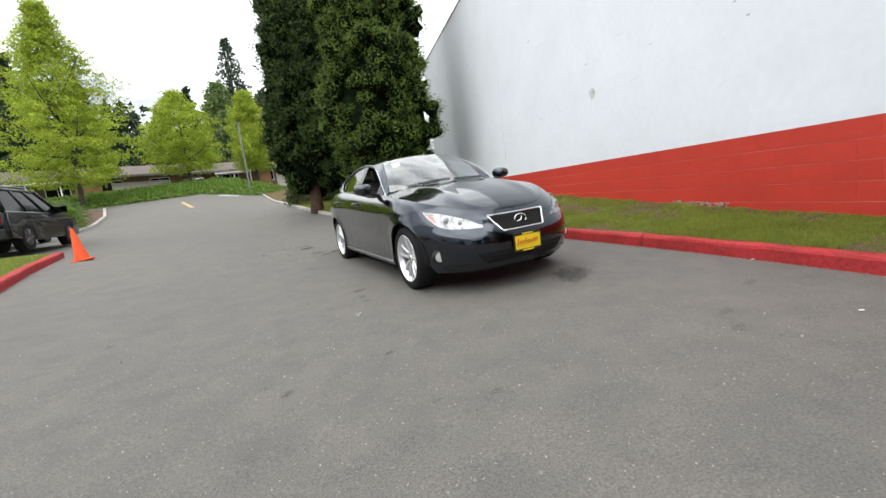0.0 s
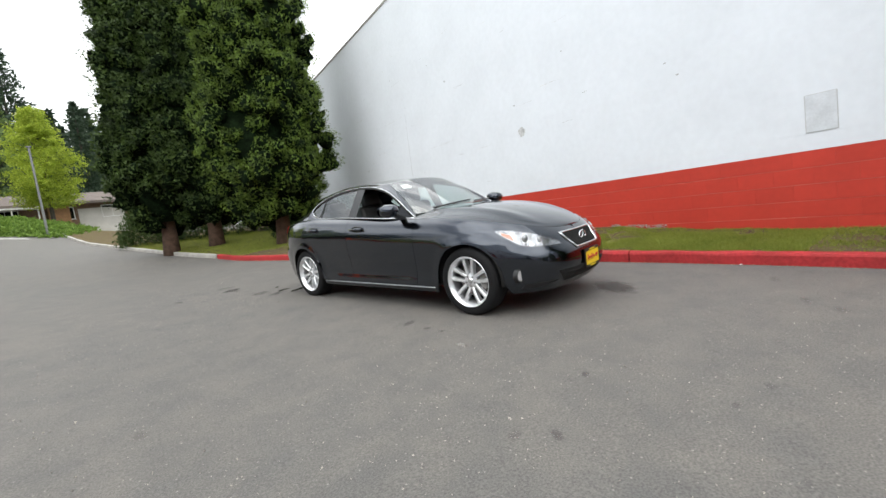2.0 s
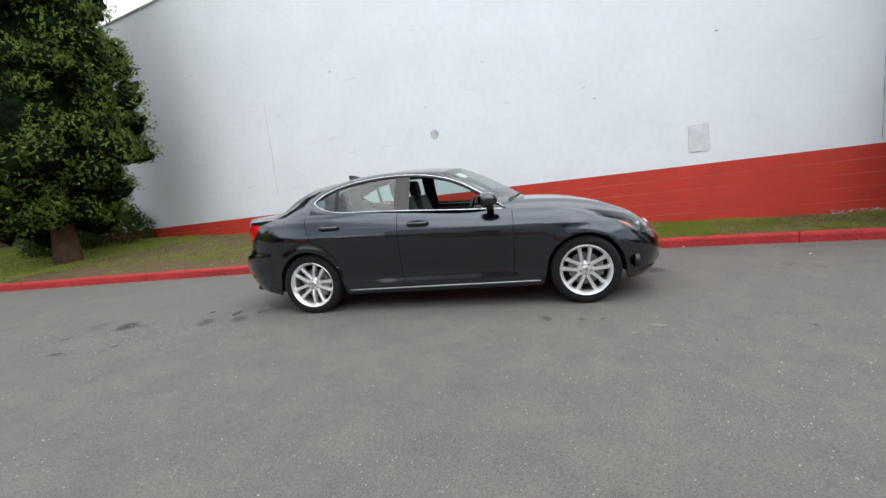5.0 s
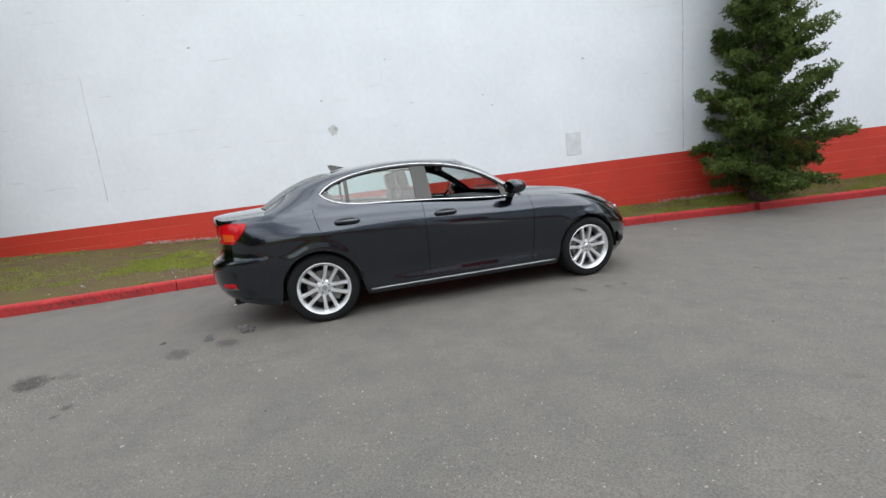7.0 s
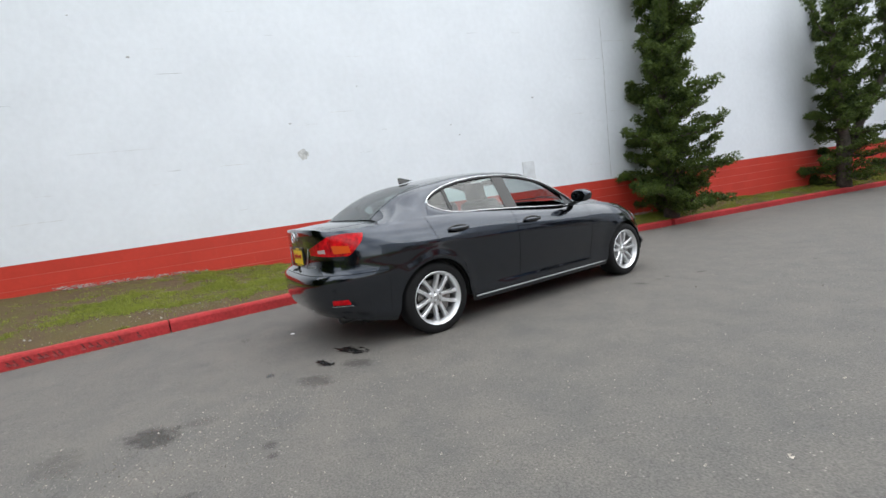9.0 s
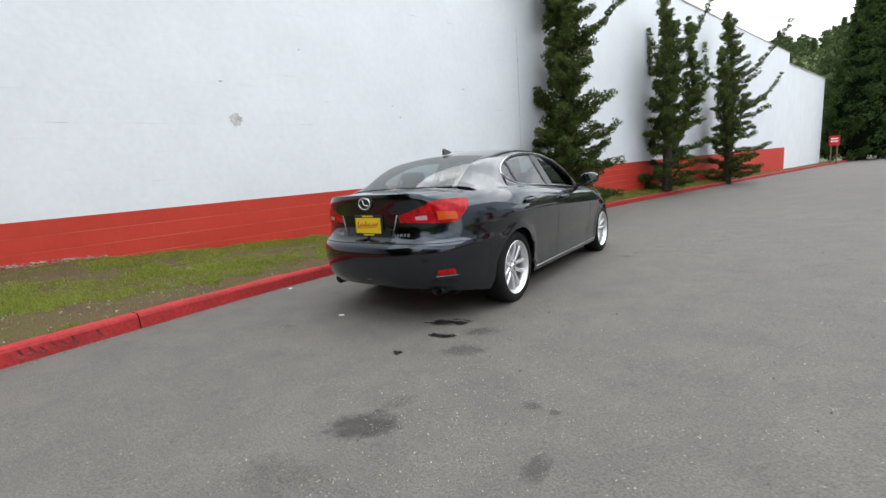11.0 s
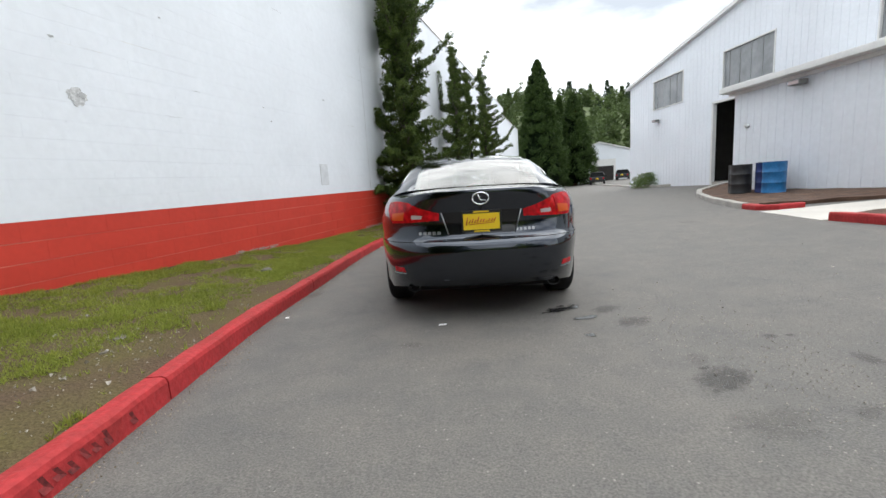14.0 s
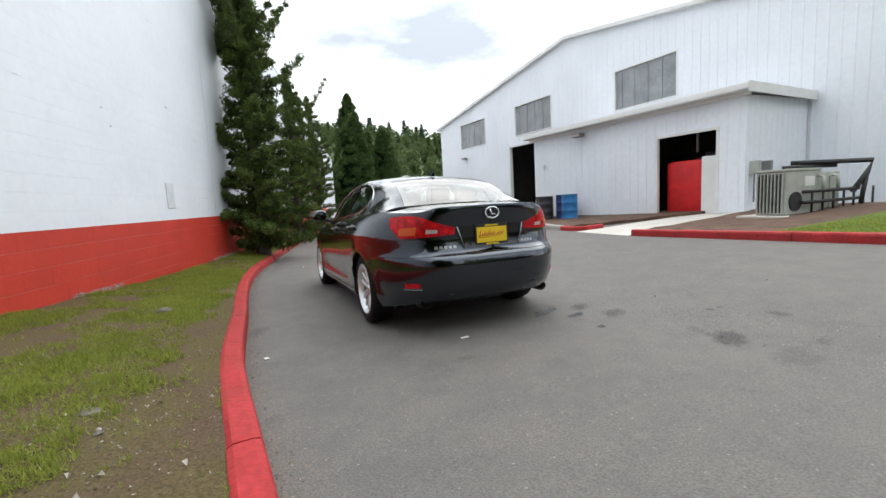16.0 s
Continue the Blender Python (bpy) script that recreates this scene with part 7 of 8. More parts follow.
# wooded hill beyond the lane's far end
hx, hy = np.meshgrid(np.linspace(-190, 150, 50), np.linspace(-260, -85, 26))
hill_z = lambda x, y: -1.5 + 36 * np.clip((-y - 85) / 110, 0, 1) ** 0.8 * (0.75 + 0.25 * np.sin(x * 0.021 + 1.0))
tagged(grid_mesh("hillside", np.stack([hx, hy, hill_z(hx, hy)], -1), M_far), "wooded green hillside beyond the lane", "hill", kind="structure")
woods("hill_woods", -120, 60, -205, -88, lambda x, y: float(hill_z(x, y)) - 1, 8.5, 620, L_hill, 81, "mixed green woodland on the hill", 1.15, 0.15)
woods("hill_woods", -140, 90, -235, -150, lambda x, y: float(hill_z(x, y)) - 1, 13, 42, L_crest, 82, "dark firs on the hill's crest", 1.0, 0.95)
woods("thicket", -26, 2, -98, -78, lambda x, y: -0.8 + max(0.0, (-y - 78)) * 0.25, 4.5, 70, L_hill, 83, "pale green thicket behind the far garage", 0.9, 0.0)


# ivy bank across the head of the lane
def bank():
    top = thing("ivy_bank", Matrix(), "bank overgrown with bright green ivy", "bank", kind="structure")
    eye = np.array([0.45, -0.05])
    rows, C = [], []
    rg = np.random.default_rng(9)
    for k in range(61):
        f = k / 60
        a = -0.50 + 0.36 * f
        d0 = 41.5 - 1.5 * math.sin(f * 3) + (max(0, f - 0.85) * 30)
        dirv = np.array([a, math.sqrt(1 - a * a)])
        row = []
        for j in range(13):
            q = j / 12
            p = eye + dirv * (d0 + q * 9)
            hgt = 0.55 * (1 - (1 - min(1, q * 1.8)) ** 2) * (1 - 0.45 * max(0, f - 0.75) * 4)
            z = G0(*p) - 0.1 + hgt + 0.20 * noise.noise((p[0] * 0.6, p[1] * 0.6, 2))
            row.append((p[0], p[1], z))
            for _ in range(34):
                C.append((p[0] + rg.normal() * 0.35, p[1] + rg.normal() * 0.45, z + abs(rg.normal()) * 0.10))
        rows.append(row)
    grid_mesh("soil", rows, M_lawn, top)
    tagged(leaves("ivy", np.array(C), np.full(len(C), 0.22), L_ivy, top, blades=3, seed=4, up=0.8, width=0.8), kind="stuff")


bank()


def bush(x, y, z, r, h, seed, material, label, leaf=0.12, count=60, per=30):
    rg = np.random.default_rng(seed)
    b = thing("bush", pose(x, y, z), label, "bush")
    for k in range(7):
        a = k * 0.9
        tube("stem", [(0, 0, -0.1), (r * 0.4 * math.cos(a), r * 0.4 * math.sin(a), h * 0.5)], [0.025, 0.008], M_greybark, b, seg=5)
    a, u = rg.uniform(0, 2 * math.pi, count), rg.uniform(0, 1, count)
    rr = r * np.sqrt(np.clip(1 - (u * 0.95) ** 2, 0, 1)) * rg.uniform(0.5, 1, count)
    pos, d = puffs(np.stack([rr * np.cos(a), rr * np.sin(a), h * u * 0.85 + 0.08], 1), np.full(count, 0.22 * r + 0.06), per, rg)
    leaves("foliage", pos, np.full(len(pos), leaf), material, b, blades=3, seed=seed, out=d)


bush(-4.9, -18.6, G0(-4.9, -18.6) + 0.05, 0.95, 0.75, 2, L_mid, "low rounded green bush on the island", count=70)
bush(3.2, 18.4, 0.70, 1.0, 1.1, 3, L_hedge, "dark shrub under the conifers", 0.13, 80)
bush(4.6, 18.2, 0.70, 0.9, 1.3, 4, L_hedge, "dark shrub in the corner of the wall", 0.13, 80)
bush(-12.6, 23.0, G0(-12.6, 23.0), 1.0, 1.1, 6, L_ivy, "bright green shrub in the planter", 0.13, 70)
bush(-14.0, 25.6, G0(-14.0, 25.6), 1.2, 1.3, 7, L_mid, "green shrub in the planter", 0.13, 70)
for k, (bx, by, br, bh) in enumerate(((4.3, 24.6, 1.6, 2.2), (2.2, 25.6, 1.6, 2.4), (0.2, 26.6, 1.5, 2.2), (-1.6, 27.4, 1.5, 2.0), (5.6, 22.6, 1.3, 2.2))):
    bush(bx, by, float(verge_height(np.array(bx), np.array(by))) - 0.05, br, bh, 40 + k, L_hedge, "dark evergreen shrub behind the conifers", 0.16, 130)
bush(-11.5, 44.5, 4.0, 1.0, 0.9, 8, L_ivy, "rounded shrub on the bank", 0.2, 60)
kerb_run("kerb", dense([(-14, 20.2), (-12.3, 20.6), (-11.5, 21.6), (-11.6, 23.6), (-12.9, 27.5), (-15.5, 33)]), "bare concrete kerb round the planter", M_conc, w=0.16)
fill("flower_bed", line_points([(-14, 20.4), (-12.4, 20.8), (-11.7, 21.7), (-11.8, 23.6), (-13.1, 27.5), (-15.6, 33)], 20), line_points([(-15.5, 21.0), (-15.6, 22), (-15.7, 23.5), (-15.8, 26), (-16, 29), (-16.5, 33)], 20), M_soil, "bare soil of the planter", "bed", up=0.10)


# ---- grass blades and loose bits on the verge ----
def verge_grass():
    rg = np.random.default_rng(21)
    P, S = [], []
    for q in range(190000):
        y = rg.uniform(-16, 19) if q % 2 else rg.uniform(2.5, 11)
        k = float(kerb_line(y)) + KW
        x = rg.uniform(k, WALL_X - 0.02)
        v = 0.7 * noise.noise((x * 1.3, y * 0.9, 3.3)) + 0.6 * noise.noise((x * 3.6, y * 2.6, 7.1)) + 0.4 * noise.noise((x * 9, y * 7, 1.7))
        s = x - k
        edge = 0.06 + 0.17 * min(max(y - 6.6, 0), 3.6) + 0.14 * noise.noise((y * 1.1, 4.0, 0.5))
        bare = float(np.interp(s, [edge - 0.15, edge + 0.2, edge + 0.75, edge + 1.15, edge + 1.6, edge + 2.0], [1.1, -0.25, -0.25, 0.28, 0.20, 0.12]))
        if y > 9.7 and s < edge and noise.noise((x * 2.1, y * 2.1, 9.0)) > 0.28:
            bare = 0.1
        if y < 5:
            bare = -0.22
        if rg.uniform() > min(1.0, max(0.015 if y > 5 else 0.12, 0.45 + (v - bare) / 0.75)):
            continue
        P.append((x, y))
        S.append(0.024 + 0.040 * max(0, min(v, 0.6) + 0.1) + 0.02 * rg.uniform())
    P, S = np.array(P), np.array(S)
    Z = verge_height(P[:, 0], P[:, 1])
    ob = leaves("verge_grass", np.column_stack([P, Z]), S, L_grass, None, blades=3, seed=22, up=2.0, width=0.13)
    tagged(ob, "short uneven grass on the verge", "grass", kind="stuff")


verge_grass()


def far_lawn():
    rg = np.random.default_rng(31)
    y = rg.uniform(15, 28, 42000)
    k = kerb_line(y) + KW
    x = k + rg.uniform(0, 1, 42000) * 5.0
    z = verge_height(x, y)
    ob = leaves("lawn_grass", np.column_stack([x, y, z]), np.full(42000, 0.055), L_grass, None, blades=3, seed=32, up=2.0, width=0.2)
    tagged(ob, "mown grass under the conifers", "grass", kind="stuff")
    E = np.array(BED)
    q = rg.uniform(0, 1, 12000)
    yy = 5.5 + q * 5.8
    xe = np.interp(yy, E[:, 1], E[:, 0]) - 0.2
    xx = xe - rg.uniform(0, 1, 12000) ** 1.3 * 6.0
    ob = leaves("lawn_grass", np.column_stack([xx, yy, lie(xx, yy) + 0.10]), np.full(12000, 0.06), L_grass, None, blades=3, seed=33, up=2.0, width=0.16)
    tagged(ob, "bright mown grass behind the red kerb", "grass", kind="stuff")


far_lawn()
# ---- marks, stains and loose bits ----
def stain_mat(name, color, rough, strength, ragged=1.5, edge=(1.66, 1.18), size=2.6):
    m = bpy.data.materials.new(name)
    m.use_nodes = True
    n, l = m.node_tree.nodes, m.node_tree.links
    b = n["Principled BSDF"]
    b.inputs["Base Color"].default_value = (*color, 1)
    b.inputs["Roughness"].default_value = rough
    co = n.new("ShaderNodeTexCoord")
    ln = n.new("ShaderNodeVectorMath")
    ln.operation = "LENGTH"
    l.new(co.outputs["Object"], ln.inputs[0])
    info = n.new("ShaderNodeObjectInfo")
    off = n.new("ShaderNodeVectorMath")
    off.operation = "ADD"
    l.new(co.outputs["Object"], off.inputs[0])
    l.new(info.outputs["Location"], off.inputs[1])
    t = n.new("ShaderNodeTexNoise")
    t.inputs["Scale"].default_value = size
    t.inputs["Detail"].default_value = 6
    t.inputs["Roughness"].default_value = 0.65
    l.new(off.outputs[0], t.inputs["Vector"])
    a = n.new("ShaderNodeMath")
    a.operation = "MULTIPLY_ADD"
    a.inputs[1].default_value = ragged
    l.new(t.outputs["Fac"], a.inputs[0])
    l.new(ln.outputs["Value"], a.inputs[2])
    r = n.new("ShaderNodeMapRange")
    r.inputs["From Min"].default_value, r.inputs["From Max"].default_value = edge
    r.inputs["To Min"].default_value, r.inputs["To Max"].default_value = 0.0, strength
    l.new(a.outputs[0], r.inputs["Value"])
    tr = n.new("ShaderNodeBsdfTransparent")
    x = n.new("ShaderNodeMixShader")
    l.new(r.outputs[0], x.inputs[0])
    l.new(tr.outputs[0], x.inputs[1])
    l.new(b.outputs[0], x.inputs[2])
    l.new(x.outputs[0], n["Material Output"].inputs["Surface"])
    return m


S_dry = stain_mat("dry_oil_stain", (0.060, 0.057, 0.055), 0.7, 0.33)
S_faint = stain_mat("faint_stain", (0.080, 0.075, 0.070), 0.8, 0.17)
S_wet = stain_mat("wet_patch", (0.020, 0.020, 0.021), 0.25, 0.92, 3.2, (2.34, 2.14), 2.2)
S_strong = stain_mat("deep_oil_stain", (0.055, 0.051, 0.048), 0.6, 0.62)
S_pale = stain_mat("pale_scuff", (0.30, 0.28, 0.26), 0.8, 0.5)


def stain(x, y, rx, ry, turn, material, label):
    """A thin blot that follows the ground."""
    slope_x = float(lie(x + 0.1, y) - lie(x - 0.1, y)) / 0.2
    slope_y = float(lie(x, y + 0.1) - lie(x, y - 0.1)) / 0.2
    q = Vector((-slope_x, -slope_y, 1)).to_track_quat("Z", "Y").to_matrix().to_4x4()
    bm = bmesh.new()
    bmesh.ops.create_circle(bm, cap_ends=True, segments=28, radius=1.0)
    ob = part("road_stain", bm, material)
    ob.matrix_world = Matrix.Translation((x, y, float(lie(x, y)) + 0.004)) @ q @ Matrix.Rotation(radians(turn), 4, "Z") @ Matrix.Diagonal((rx * 0.78, ry * 0.78, 1, 1))
    return tagged(ob, label, "stain", kind="structure")


W_, D_, F_ = "dark wet patch on the asphalt", "dark dried oil stain on the asphalt", "faint grey stain on the asphalt"
for a in ((2.46, 3.58, 0.50, 0.27, 35, S_strong, D_), (0.32, 7.48, 0.26, 0.11, 20, S_wet, W_), (0.13, 7.70, 0.16, 0.07, 10, S_wet, W_), (0.12, 8.09, 0.06, 0.05, 0, S_wet, W_),
          (-0.03, 7.47, 0.22, 0.13, 30, S_dry, D_), (-0.20, 7.78, 0.24, 0.15, 25, S_dry, D_), (-0.47, 8.68, 0.27, 0.18, 30, S_strong, D_), (-0.42, 8.45, 0.17, 0.09, 60, S_faint, F_),
          (-0.53, 9.08, 0.30, 0.18, 10, S_faint, F_), (-1.22, 8.38, 0.15, 0.08, 40, S_dry, D_), (-0.93, 8.03, 0.07, 0.06, 0, S_dry, D_), (-1.04, 8.01, 0.05, 0.05, 0, S_dry, D_), (-0.91, 8.94, 0.14, 0.08, 20, S_faint, F_),
          (0.44, 4.33, 0.13, 0.07, 10, S_dry, D_), (0.46, 4.05, 0.06, 0.05, 0, S_dry, D_), (0.49, 3.88, 0.05, 0.05, 0, S_dry, D_), (1.01, 1.78, 0.07, 0.035, 15, S_faint, F_), (0.72, 1.82, 0.05, 0.03, 0, S_faint, F_), (-0.02, 2.22, 0.07, 0.04, 40, S_dry, D_),
          (-0.15, 2.35, 0.08, 0.045, 0, S_faint, F_), (0.56, 2.51, 0.06, 0.04, 0, S_dry, D_), (2.70, 2.10, 0.15, 0.05, 5, S_faint, F_), (2.53, 1.86, 0.12, 0.06, 15, S_faint, F_), (3.35, 2.5, 0.20, 0.07, 5, S_faint, F_),
          (1.30, 8.39, 0.13, 0.08, 0, S_faint, F_), (-1.55, 3.68, 0.10, 0.06, 30, S_faint, F_), (0.40, 3.48, 0.11, 0.05, 70, S_pale, "pale scuff on the asphalt"), (2.95, 7.0, 0.30, 0.14, 70, S_faint, F_), (-2.2, 1.2, 0.30, 0.2, 70, S_faint, F_)):
    stain(*a)


def mark(x0, y0, x1, y1, w, material, label):
    """A painted line on the road."""
    d = Vector((x1 - x0, y1 - y0, 0))
    s = Vector((-d.y, d.x, 0)).normalized() * w / 2
    rows = []
    for k in range(9):
        x, y = x0 + (x1 - x0) * k / 8, y0 + (y1 - y0) * k / 8
        rows.append([(x - s.x, y - s.y, float(lie(x - s.x, y - s.y)) + 0.008), (x + s.x, y + s.y, float(lie(x + s.x, y + s.y)) + 0.008)])
    return tagged(grid_mesh("road_marking", rows, material), label, "road marking", kind="structure")


mark(-10.6, 32.5, -8.9, 29.0, 0.22, M_stripe, "worn yellow painted line on the asphalt")
mark(-8.1, 37.6, -9.4, 37.0, 0.5, M_stripew, "worn white painted mark on the asphalt")

# ---- wall: cover plate, spalled patch, cracks ----
def wall_sheet(name, y0, y1, z0, z1, material, label, category, out=0.006, corner=0.02):
    bm = bmesh.new()
    add_box(bm, WALL_X - out, WALL_X + 0.006, y0, y1, z0, z1, min(corner, out * 0.45))
    return tagged(part(name, bm, material), label, category)


M_edge = mat("worn_edge", (0.52, 0.53, 0.54), 0.7, var=0.1, scale=9)
pl = thing("cover_plate", Matrix(), "pale grey metal cover plate on the white wall", "plate")
box("sheet", WALL_X - 0.008, WALL_X + 0.004, 2.455, 2.740, 1.325, 1.757, M_patch, pl, 0.003)
for c in ((2.447, 2.748, 1.317, 1.325), (2.447, 2.748, 1.757, 1.763), (2.447, 2.455, 1.325, 1.757), (2.740, 2.748, 1.325, 1.757)):
    box("edge", WALL_X - 0.006, WALL_X + 0.004, c[0], c[1], c[2], c[3], M_edge, pl)


def blot_on_wall(y, z, r, material, label, seed, squash=1.0, out=0.0035):
    rg = random.Random(seed)
    bm = bmesh.new()
    ring = []
    n = 22
    for k in range(n):
        a = 2 * math.pi * k / n
        q = r * (0.75 + 0.35 * rg.random())
        ring.append(bm.verts.new((WALL_X - out, y + q * math.cos(a), z + q * squash * math.sin(a))))
    c = bm.verts.new((WALL_X - out - 0.001, y, z))
    for k in range(n):
        bm.faces.new((ring[k], c, ring[(k + 1) % n]))
    back = bmesh.ops.extrude_face_region(bm, geom=list(bm.faces))
    for v in [g for g in back["geom"] if isinstance(g, bmesh.types.BMVert)]:
        v.co.x = WALL_X + 0.003
    return tagged(part("wall_spall", bm, material), label, "damage", "wall damage")


M_spall = mat("broken_plaster", (0.68, 0.69, 0.70), 0.95, var=0.15, scale=9, fine=0.35, fine_scale=40, bump=0.8)
M_crack = mat("crack_shadow", (0.42, 0.43, 0.44), 0.95, var=0.3, scale=9)
M_crackl = mat("hairline_crack", (0.66, 0.67, 0.68), 0.95, var=0.15, scale=9)
blot_on_wall(7.41, 2.40, 0.105, M_spall, "broken grey patch in the white paint", 1)
blot_on_wall(7.36, 2.42, 0.045, M_crack, "chipped hollow in the white paint", 2, 0.8, 0.006)
for k, (y, z, r) in enumerate(((9.9, 4.24, 0.035), (7.55, 2.98, 0.03), (4.18, 2.50, 0.025), (4.35, 2.72, 0.025), (2.3, 3.17, 0.03), (10.6, 4.9, 0.02), (6.2, 3.6, 0.02))):
    blot_on_wall(y, z, r, M_crack, "small chip in the white paint", 10 + k, 0.45)


def crack(pts, w, material, label):
    """A crooked hairline strip on the wall through (y, z) points."""
    rg = random.Random(len(pts) + int(pts[0][0] * 100))
    V, F = [], []
    dense_pts = []
    for (y0, z0), (y1, z1) in zip(pts, pts[1:]):
        m = max(2, int(math.hypot(y1 - y0, z1 - z0) / 0.06))
        dense_pts += [(y0 + (y1 - y0) * k / m, z0 + (z1 - z0) * k / m) for k in range(m)]
    dense_pts.append(pts[-1])
    upright = abs(pts[-1][1] - pts[0][1]) > abs(pts[-1][0] - pts[0][0])
    for k, (y, z) in enumerate(dense_pts):
        ww = w * rg.uniform(0.3, 1.2) * (0.3 if k in (0, len(dense_pts) - 1) else 1)
        j = rg.uniform(-0.004, 0.004)
        for s in (-1, 1):
            V.append((WALL_X - 0.0022, y + (s * ww / 2 + j if upright else 0), z + (0 if upright else s * ww / 2 + j)))
    for k in range(len(dense_pts) - 1):
        F.append((2 * k, 2 * k + 1, 2 * k + 3, 2 * k + 2))
    return tagged(raw("wall_crack", V, F, material), label, "damage", "wall damage")


crack([(12.07, 3.95), (12.10, 3.27), (12.11, 2.83), (12.13, 2.02), (12.15, 1.55)], 0.012, M_crack, "upright crack in the white wall")
crack([(0.27, 4.9), (0.27, 3.65), (0.30, 2.4), (0.32, 1.13)], 0.014, M_crack, "upright joint crack in the white wall")
rg_c = random.Random(77)
for k in range(58):
    y = rg_c.uniform(-2.0, 15.0)
    z = RED_Z + 0.2032 * rg_c.randint(2, 24) + 0.001
    ln = rg_c.uniform(0.12, 0.75)
    crack([(y, z), (y + ln, z)], rg_c.uniform(0.003, 0.009), M_crackl if k % 3 else M_crack, "short level crack along a mortar joint")


# crumbled mortar and bare concrete along the wall's foot
def crumbs():
    rg = np.random.default_rng(5)
    V, F = [], []
    for _ in range(3600):
        y = rg.uniform(-3, 15)
        if noise.noise((y * 0.8, 1.5, 0)) < 0.02:
            continue
        s = rg.uniform(0.003, 0.012)
        x = WALL_X - rg.uniform(0.0, 0.05)
        z = float(wall_foot(y)) + rg.uniform(-0.01, 0.055)
        k = len(V)
        for c in ((-1, -1, -1), (1, -1, -1), (1, 1, -1), (-1, 1, -1), (-1, -1, 1), (1, -1, 1), (1, 1, 1), (-1, 1, 1)):
            V.append((x + c[0] * s * 0.35, y + c[1] * s * rg.uniform(0.6, 1.6), z + c[2] * s * rg.uniform(0.4, 0.8)))
        F += [tuple(k + i for i in f) for f in ((0, 3, 2, 1), (4, 5, 6, 7), (0, 1, 5, 4), (1, 2, 6, 5), (2, 3, 7, 6), (3, 0, 4, 7))]
    tagged(raw("mortar_crumbs", V, F, M_mortar), "crumbled pale mortar along the foot of the wall", "rubble", kind="stuff")


crumbs()


def flat_stone(x, y, r, label, material, seed, h=0.05, z=None):
    rg = random.Random(seed)
    bm = bmesh.new()
    bmesh.ops.create_icosphere(bm, subdivisions=2, radius=1)
    for v in bm.verts:
        k = 1 + 0.25 * noise.noise(v.co * 1.7 + Vector((seed, 0, 0)))
        v.co = Vector((v.co.x * r * k, v.co.y * r * 0.7 * k, v.co.z * h * k))
    ob = part("stone", bm, material, None, smooth=True)
    ob.matrix_world = pose(x, y, (float(verge_height(np.array(x), np.array(y))) if z is None else z) + h * 0.3, 0, 0, rg.uniform(0, 180))
    return tagged(ob, label, "stone", "loose stones")


M_lump = mat("weathered_lump", (0.20, 0.18, 0.145), 0.95, var=0.35, scale=14, fine=0.4, fine_scale=60, bump=0.8)
flat_stone(3.92, 6.55, 0.075, "flat grey concrete lump on the grass", M_lump, 1, 0.045)
flat_stone(3.22, 8.92, 0.065, "flat pale stone sunk in the earth", M_lump, 2, 0.010)
flat_stone(3.05, 9.15, 0.025, "small pale stone in the earth", M_lump, 3, 0.008)
for k in range(16):
    rk = random.Random(k + 50)
    y = rk.uniform(6.5, 11.0)
    x = float(kerb_line(y)) + KW + rk.uniform(0.15, 1.8)
    flat_stone(x, y, rk.uniform(0.008, 0.018), "small stone on the bare earth", M_conc, 60 + k, 0.010)
for x, y, s in ((2.69, 7.85, 0.025), (3.28, 1.74, 0.012), (3.95, 3.0, 0.014), (1.2, 7.95, 0.03)):
    ob = box("litter", -s, s, -s * 0.6, s * 0.6, 0, 0.004, M_paper)
    ob.matrix_world = pose(x, y, float(lie(x, y)) + 0.006, 4, 6, 40 * s * 300)
    tagged(ob, "scrap of white litter on the asphalt", "litter", "litter scraps")


# tyre scuffs on the road face of the kerb
def scuffs():
    rg = random.Random(3)
    V, F = [], []
    for k in range(22):
        if rg.random() < 0.2:
            continue
        y = 9.55 + k * 0.055 + rg.uniform(-0.015, 0.015)
        x = float(kerb_line(y))
        z0 = float(lie(x, y)) + rg.uniform(0.02, 0.05)
        z1 = float(lie(x, y)) + rg.uniform(0.085, 0.108)
        d = 0.022 + 0.02 * rg.random()
        o = 0.006
        i = len(V)
        x2 = float(kerb_line(y + 0.03))
        V += [(x - o, y, z0), (float(kerb_line(y + d)) - o, y + d, z0), (x2 - o, y + 0.03 + d, z1), (x2 - o, y + 0.03, z1)]
        F.append((i, i + 1, i + 2, i + 3))
    tagged(raw("tyre_scuffs", V, F, M_scuff), "row of black tyre scuffs on the kerb face", "marks", kind="stuff")


M_scuff = mat("rubber_scuff", (0.25, 0.032, 0.034), 0.7, var=0.5, scale=20, fine=0.5, fine_scale=60)
scuffs()


# grit and dry bits in the gutter
def gutter_bits():
    rg = np.random.default_rng(8)
    n = 5200
    y = rg.uniform(-3, 15, n)
    x = kerb_line(y) - np.abs(rg.normal(0, 0.07, n)) - 0.01
    P = np.column_stack([x, y, lie(x, y) + 0.004])
    ob = leaves("gutter_grit", P, rg.uniform(0.006, 0.020, n), M_grit, None, blades=1, seed=9, width=0.5)
    tagged(ob, "dry grit and leaf bits in the gutter", "debris", kind="stuff")


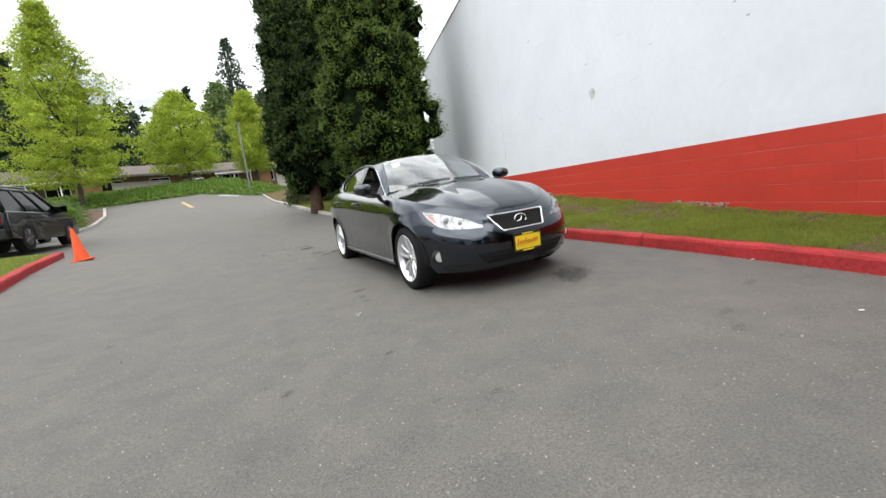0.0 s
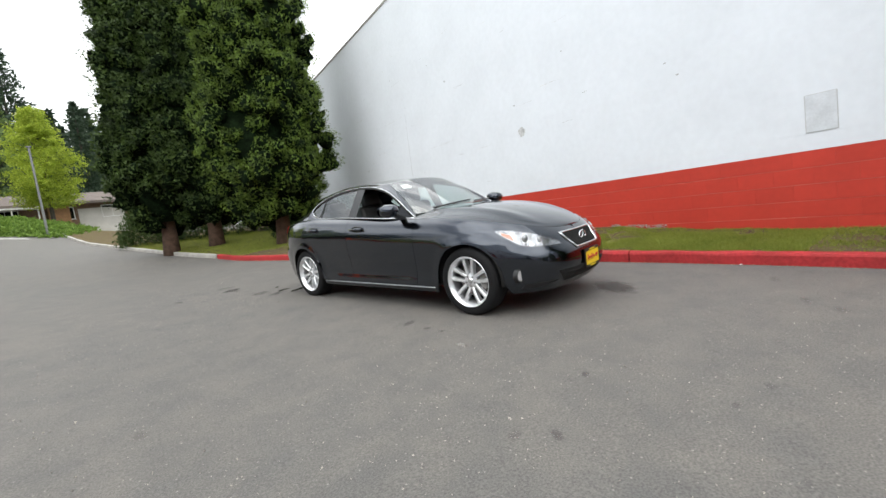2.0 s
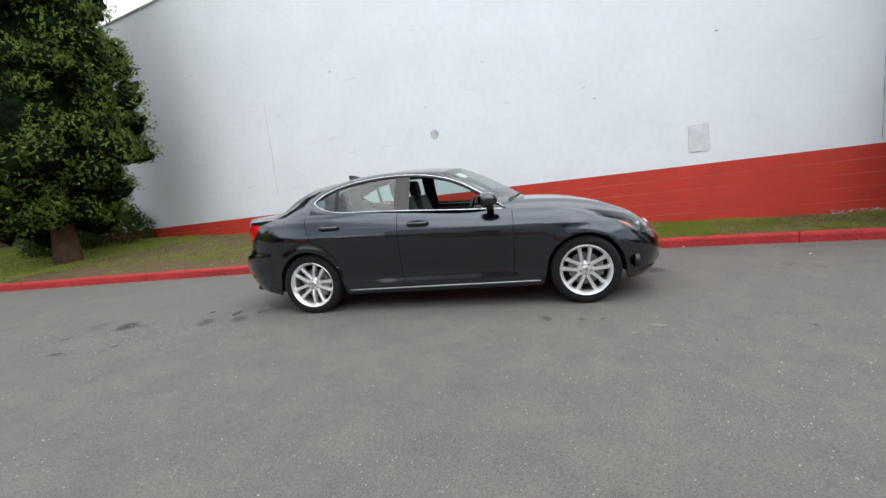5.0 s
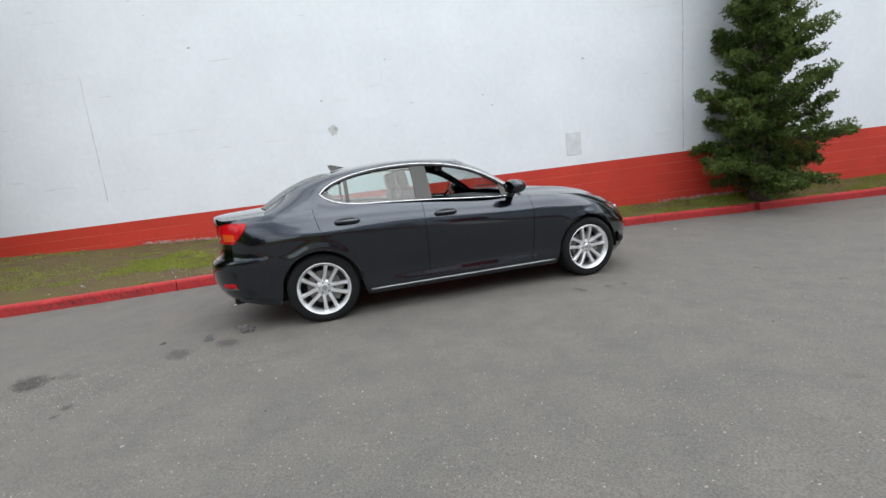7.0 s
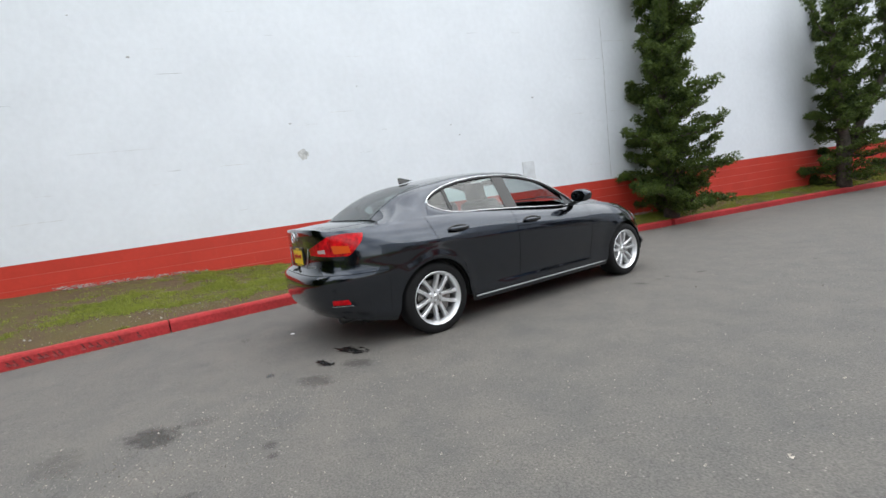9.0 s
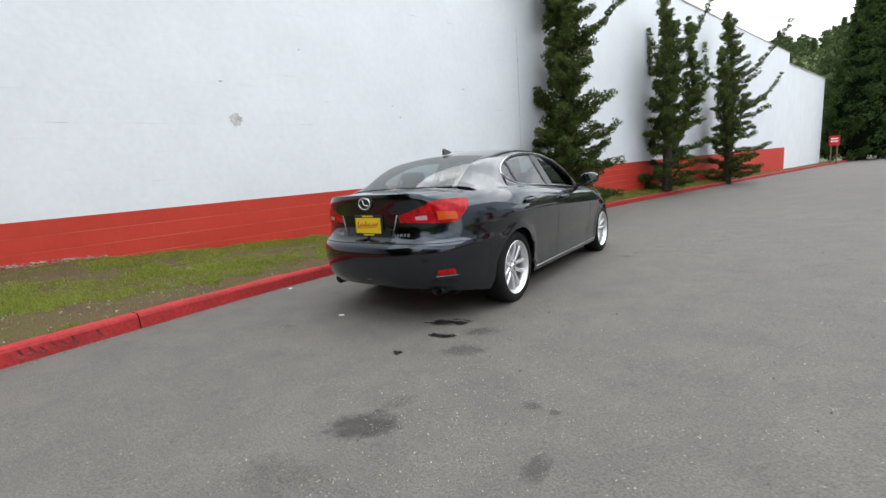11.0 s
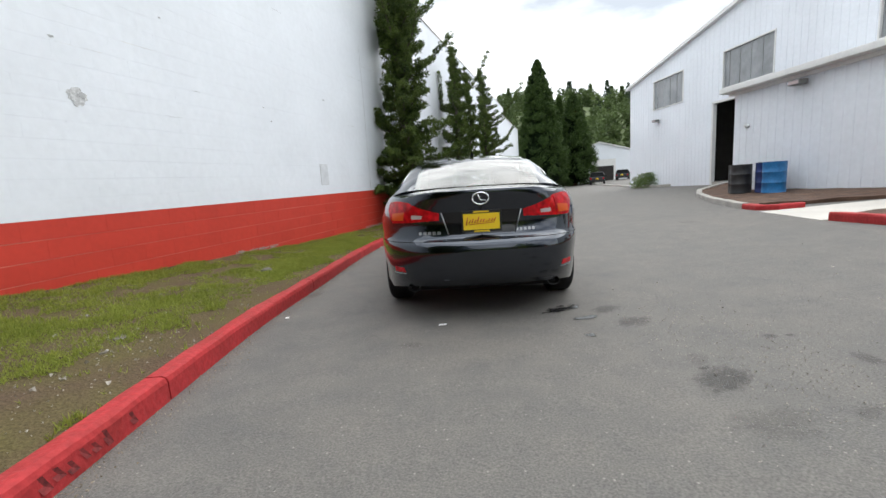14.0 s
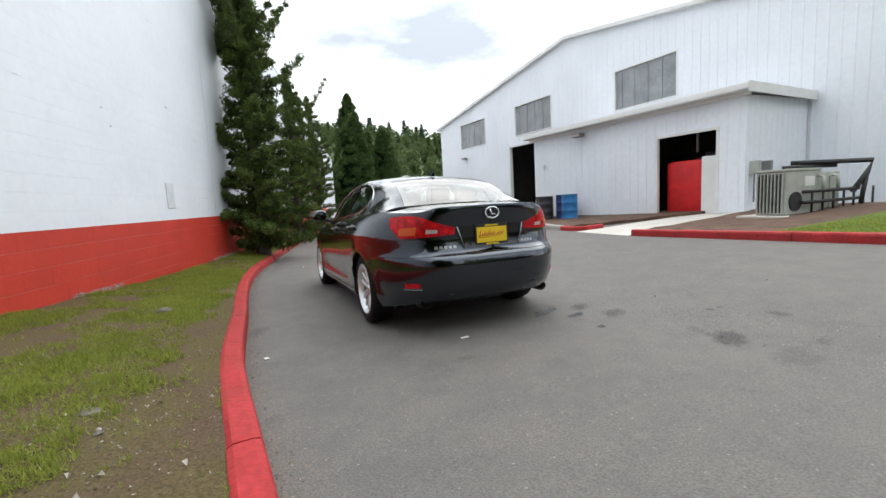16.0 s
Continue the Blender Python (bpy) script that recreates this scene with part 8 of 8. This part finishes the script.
M_grit = mat("dry_grit", (0.27, 0.22, 0.16), 0.95, var=0.4, scale=30, island=0.3)
gutter_bits()


M_chip = mat("stone_chip", (0.36, 0.33, 0.29), 0.95, var=0.3, scale=30, island=0.25)


# pale chips and crumbs on the bare earth
def chips():
    rg = np.random.default_rng(18)
    P, S = [], []
    for cy, cx, sy, sx, n in ((9.05, 0.42, 0.35, 0.22, 150), (9.75, 0.5, 0.5, 0.3, 90), (8.2, 0.6, 0.9, 0.4, 130), (10.6, 0.9, 0.8, 0.5, 130), (6.5, 1.2, 2.5, 0.6, 110)):
        y = rg.normal(cy, sy, n)
        x = kerb_line(y) + KW + np.abs(rg.normal(cx, sx, n))
        ok = x < WALL_X - 0.05
        P.append(np.column_stack([x, y, verge_height(x, y) + 0.004])[ok])
        S.append(np.where(rg.uniform(size=n) < 0.06, 0.028, rg.uniform(0.006, 0.015, n))[ok])
    ob = leaves("stone_chips", np.concatenate(P), np.concatenate(S), M_chip, None, blades=2, seed=19, width=1.1)
    tagged(ob, "pale stone chips scattered on the bare earth", "rubble", kind="stuff")


chips()


# loose grit worn out of the asphalt where the cars turn
def road_grit():
    rg = np.random.default_rng(33)
    P, S = [], []
    for cx, cy, sx, sy, turn, n in ((-0.75, 8.3, 0.28, 0.95, 0.35, 1500), (-0.2, 2.9, 0.9, 0.9, 0.0, 900), (-1.6, 6.4, 0.5, 1.8, -0.1, 800), (1.3, 1.4, 1.2, 0.6, 0.0, 500)):
        u, v = rg.normal(0, sx, n), rg.normal(0, sy, n)
        x, y = cx + u * math.cos(turn) - v * math.sin(turn), cy + u * math.sin(turn) + v * math.cos(turn)
        P.append(np.column_stack([x, y, lie(x, y) + 0.003]))
        S.append(np.where(rg.uniform(size=n) < 0.03, 0.016, rg.uniform(0.004, 0.010, n)))
    ob = leaves("road_grit", np.concatenate(P), np.concatenate(S), M_chip, None, blades=2, seed=34, width=1.1)
    tagged(ob, "pale loose grit on the worn asphalt", "gravel", kind="stuff")


road_grit()
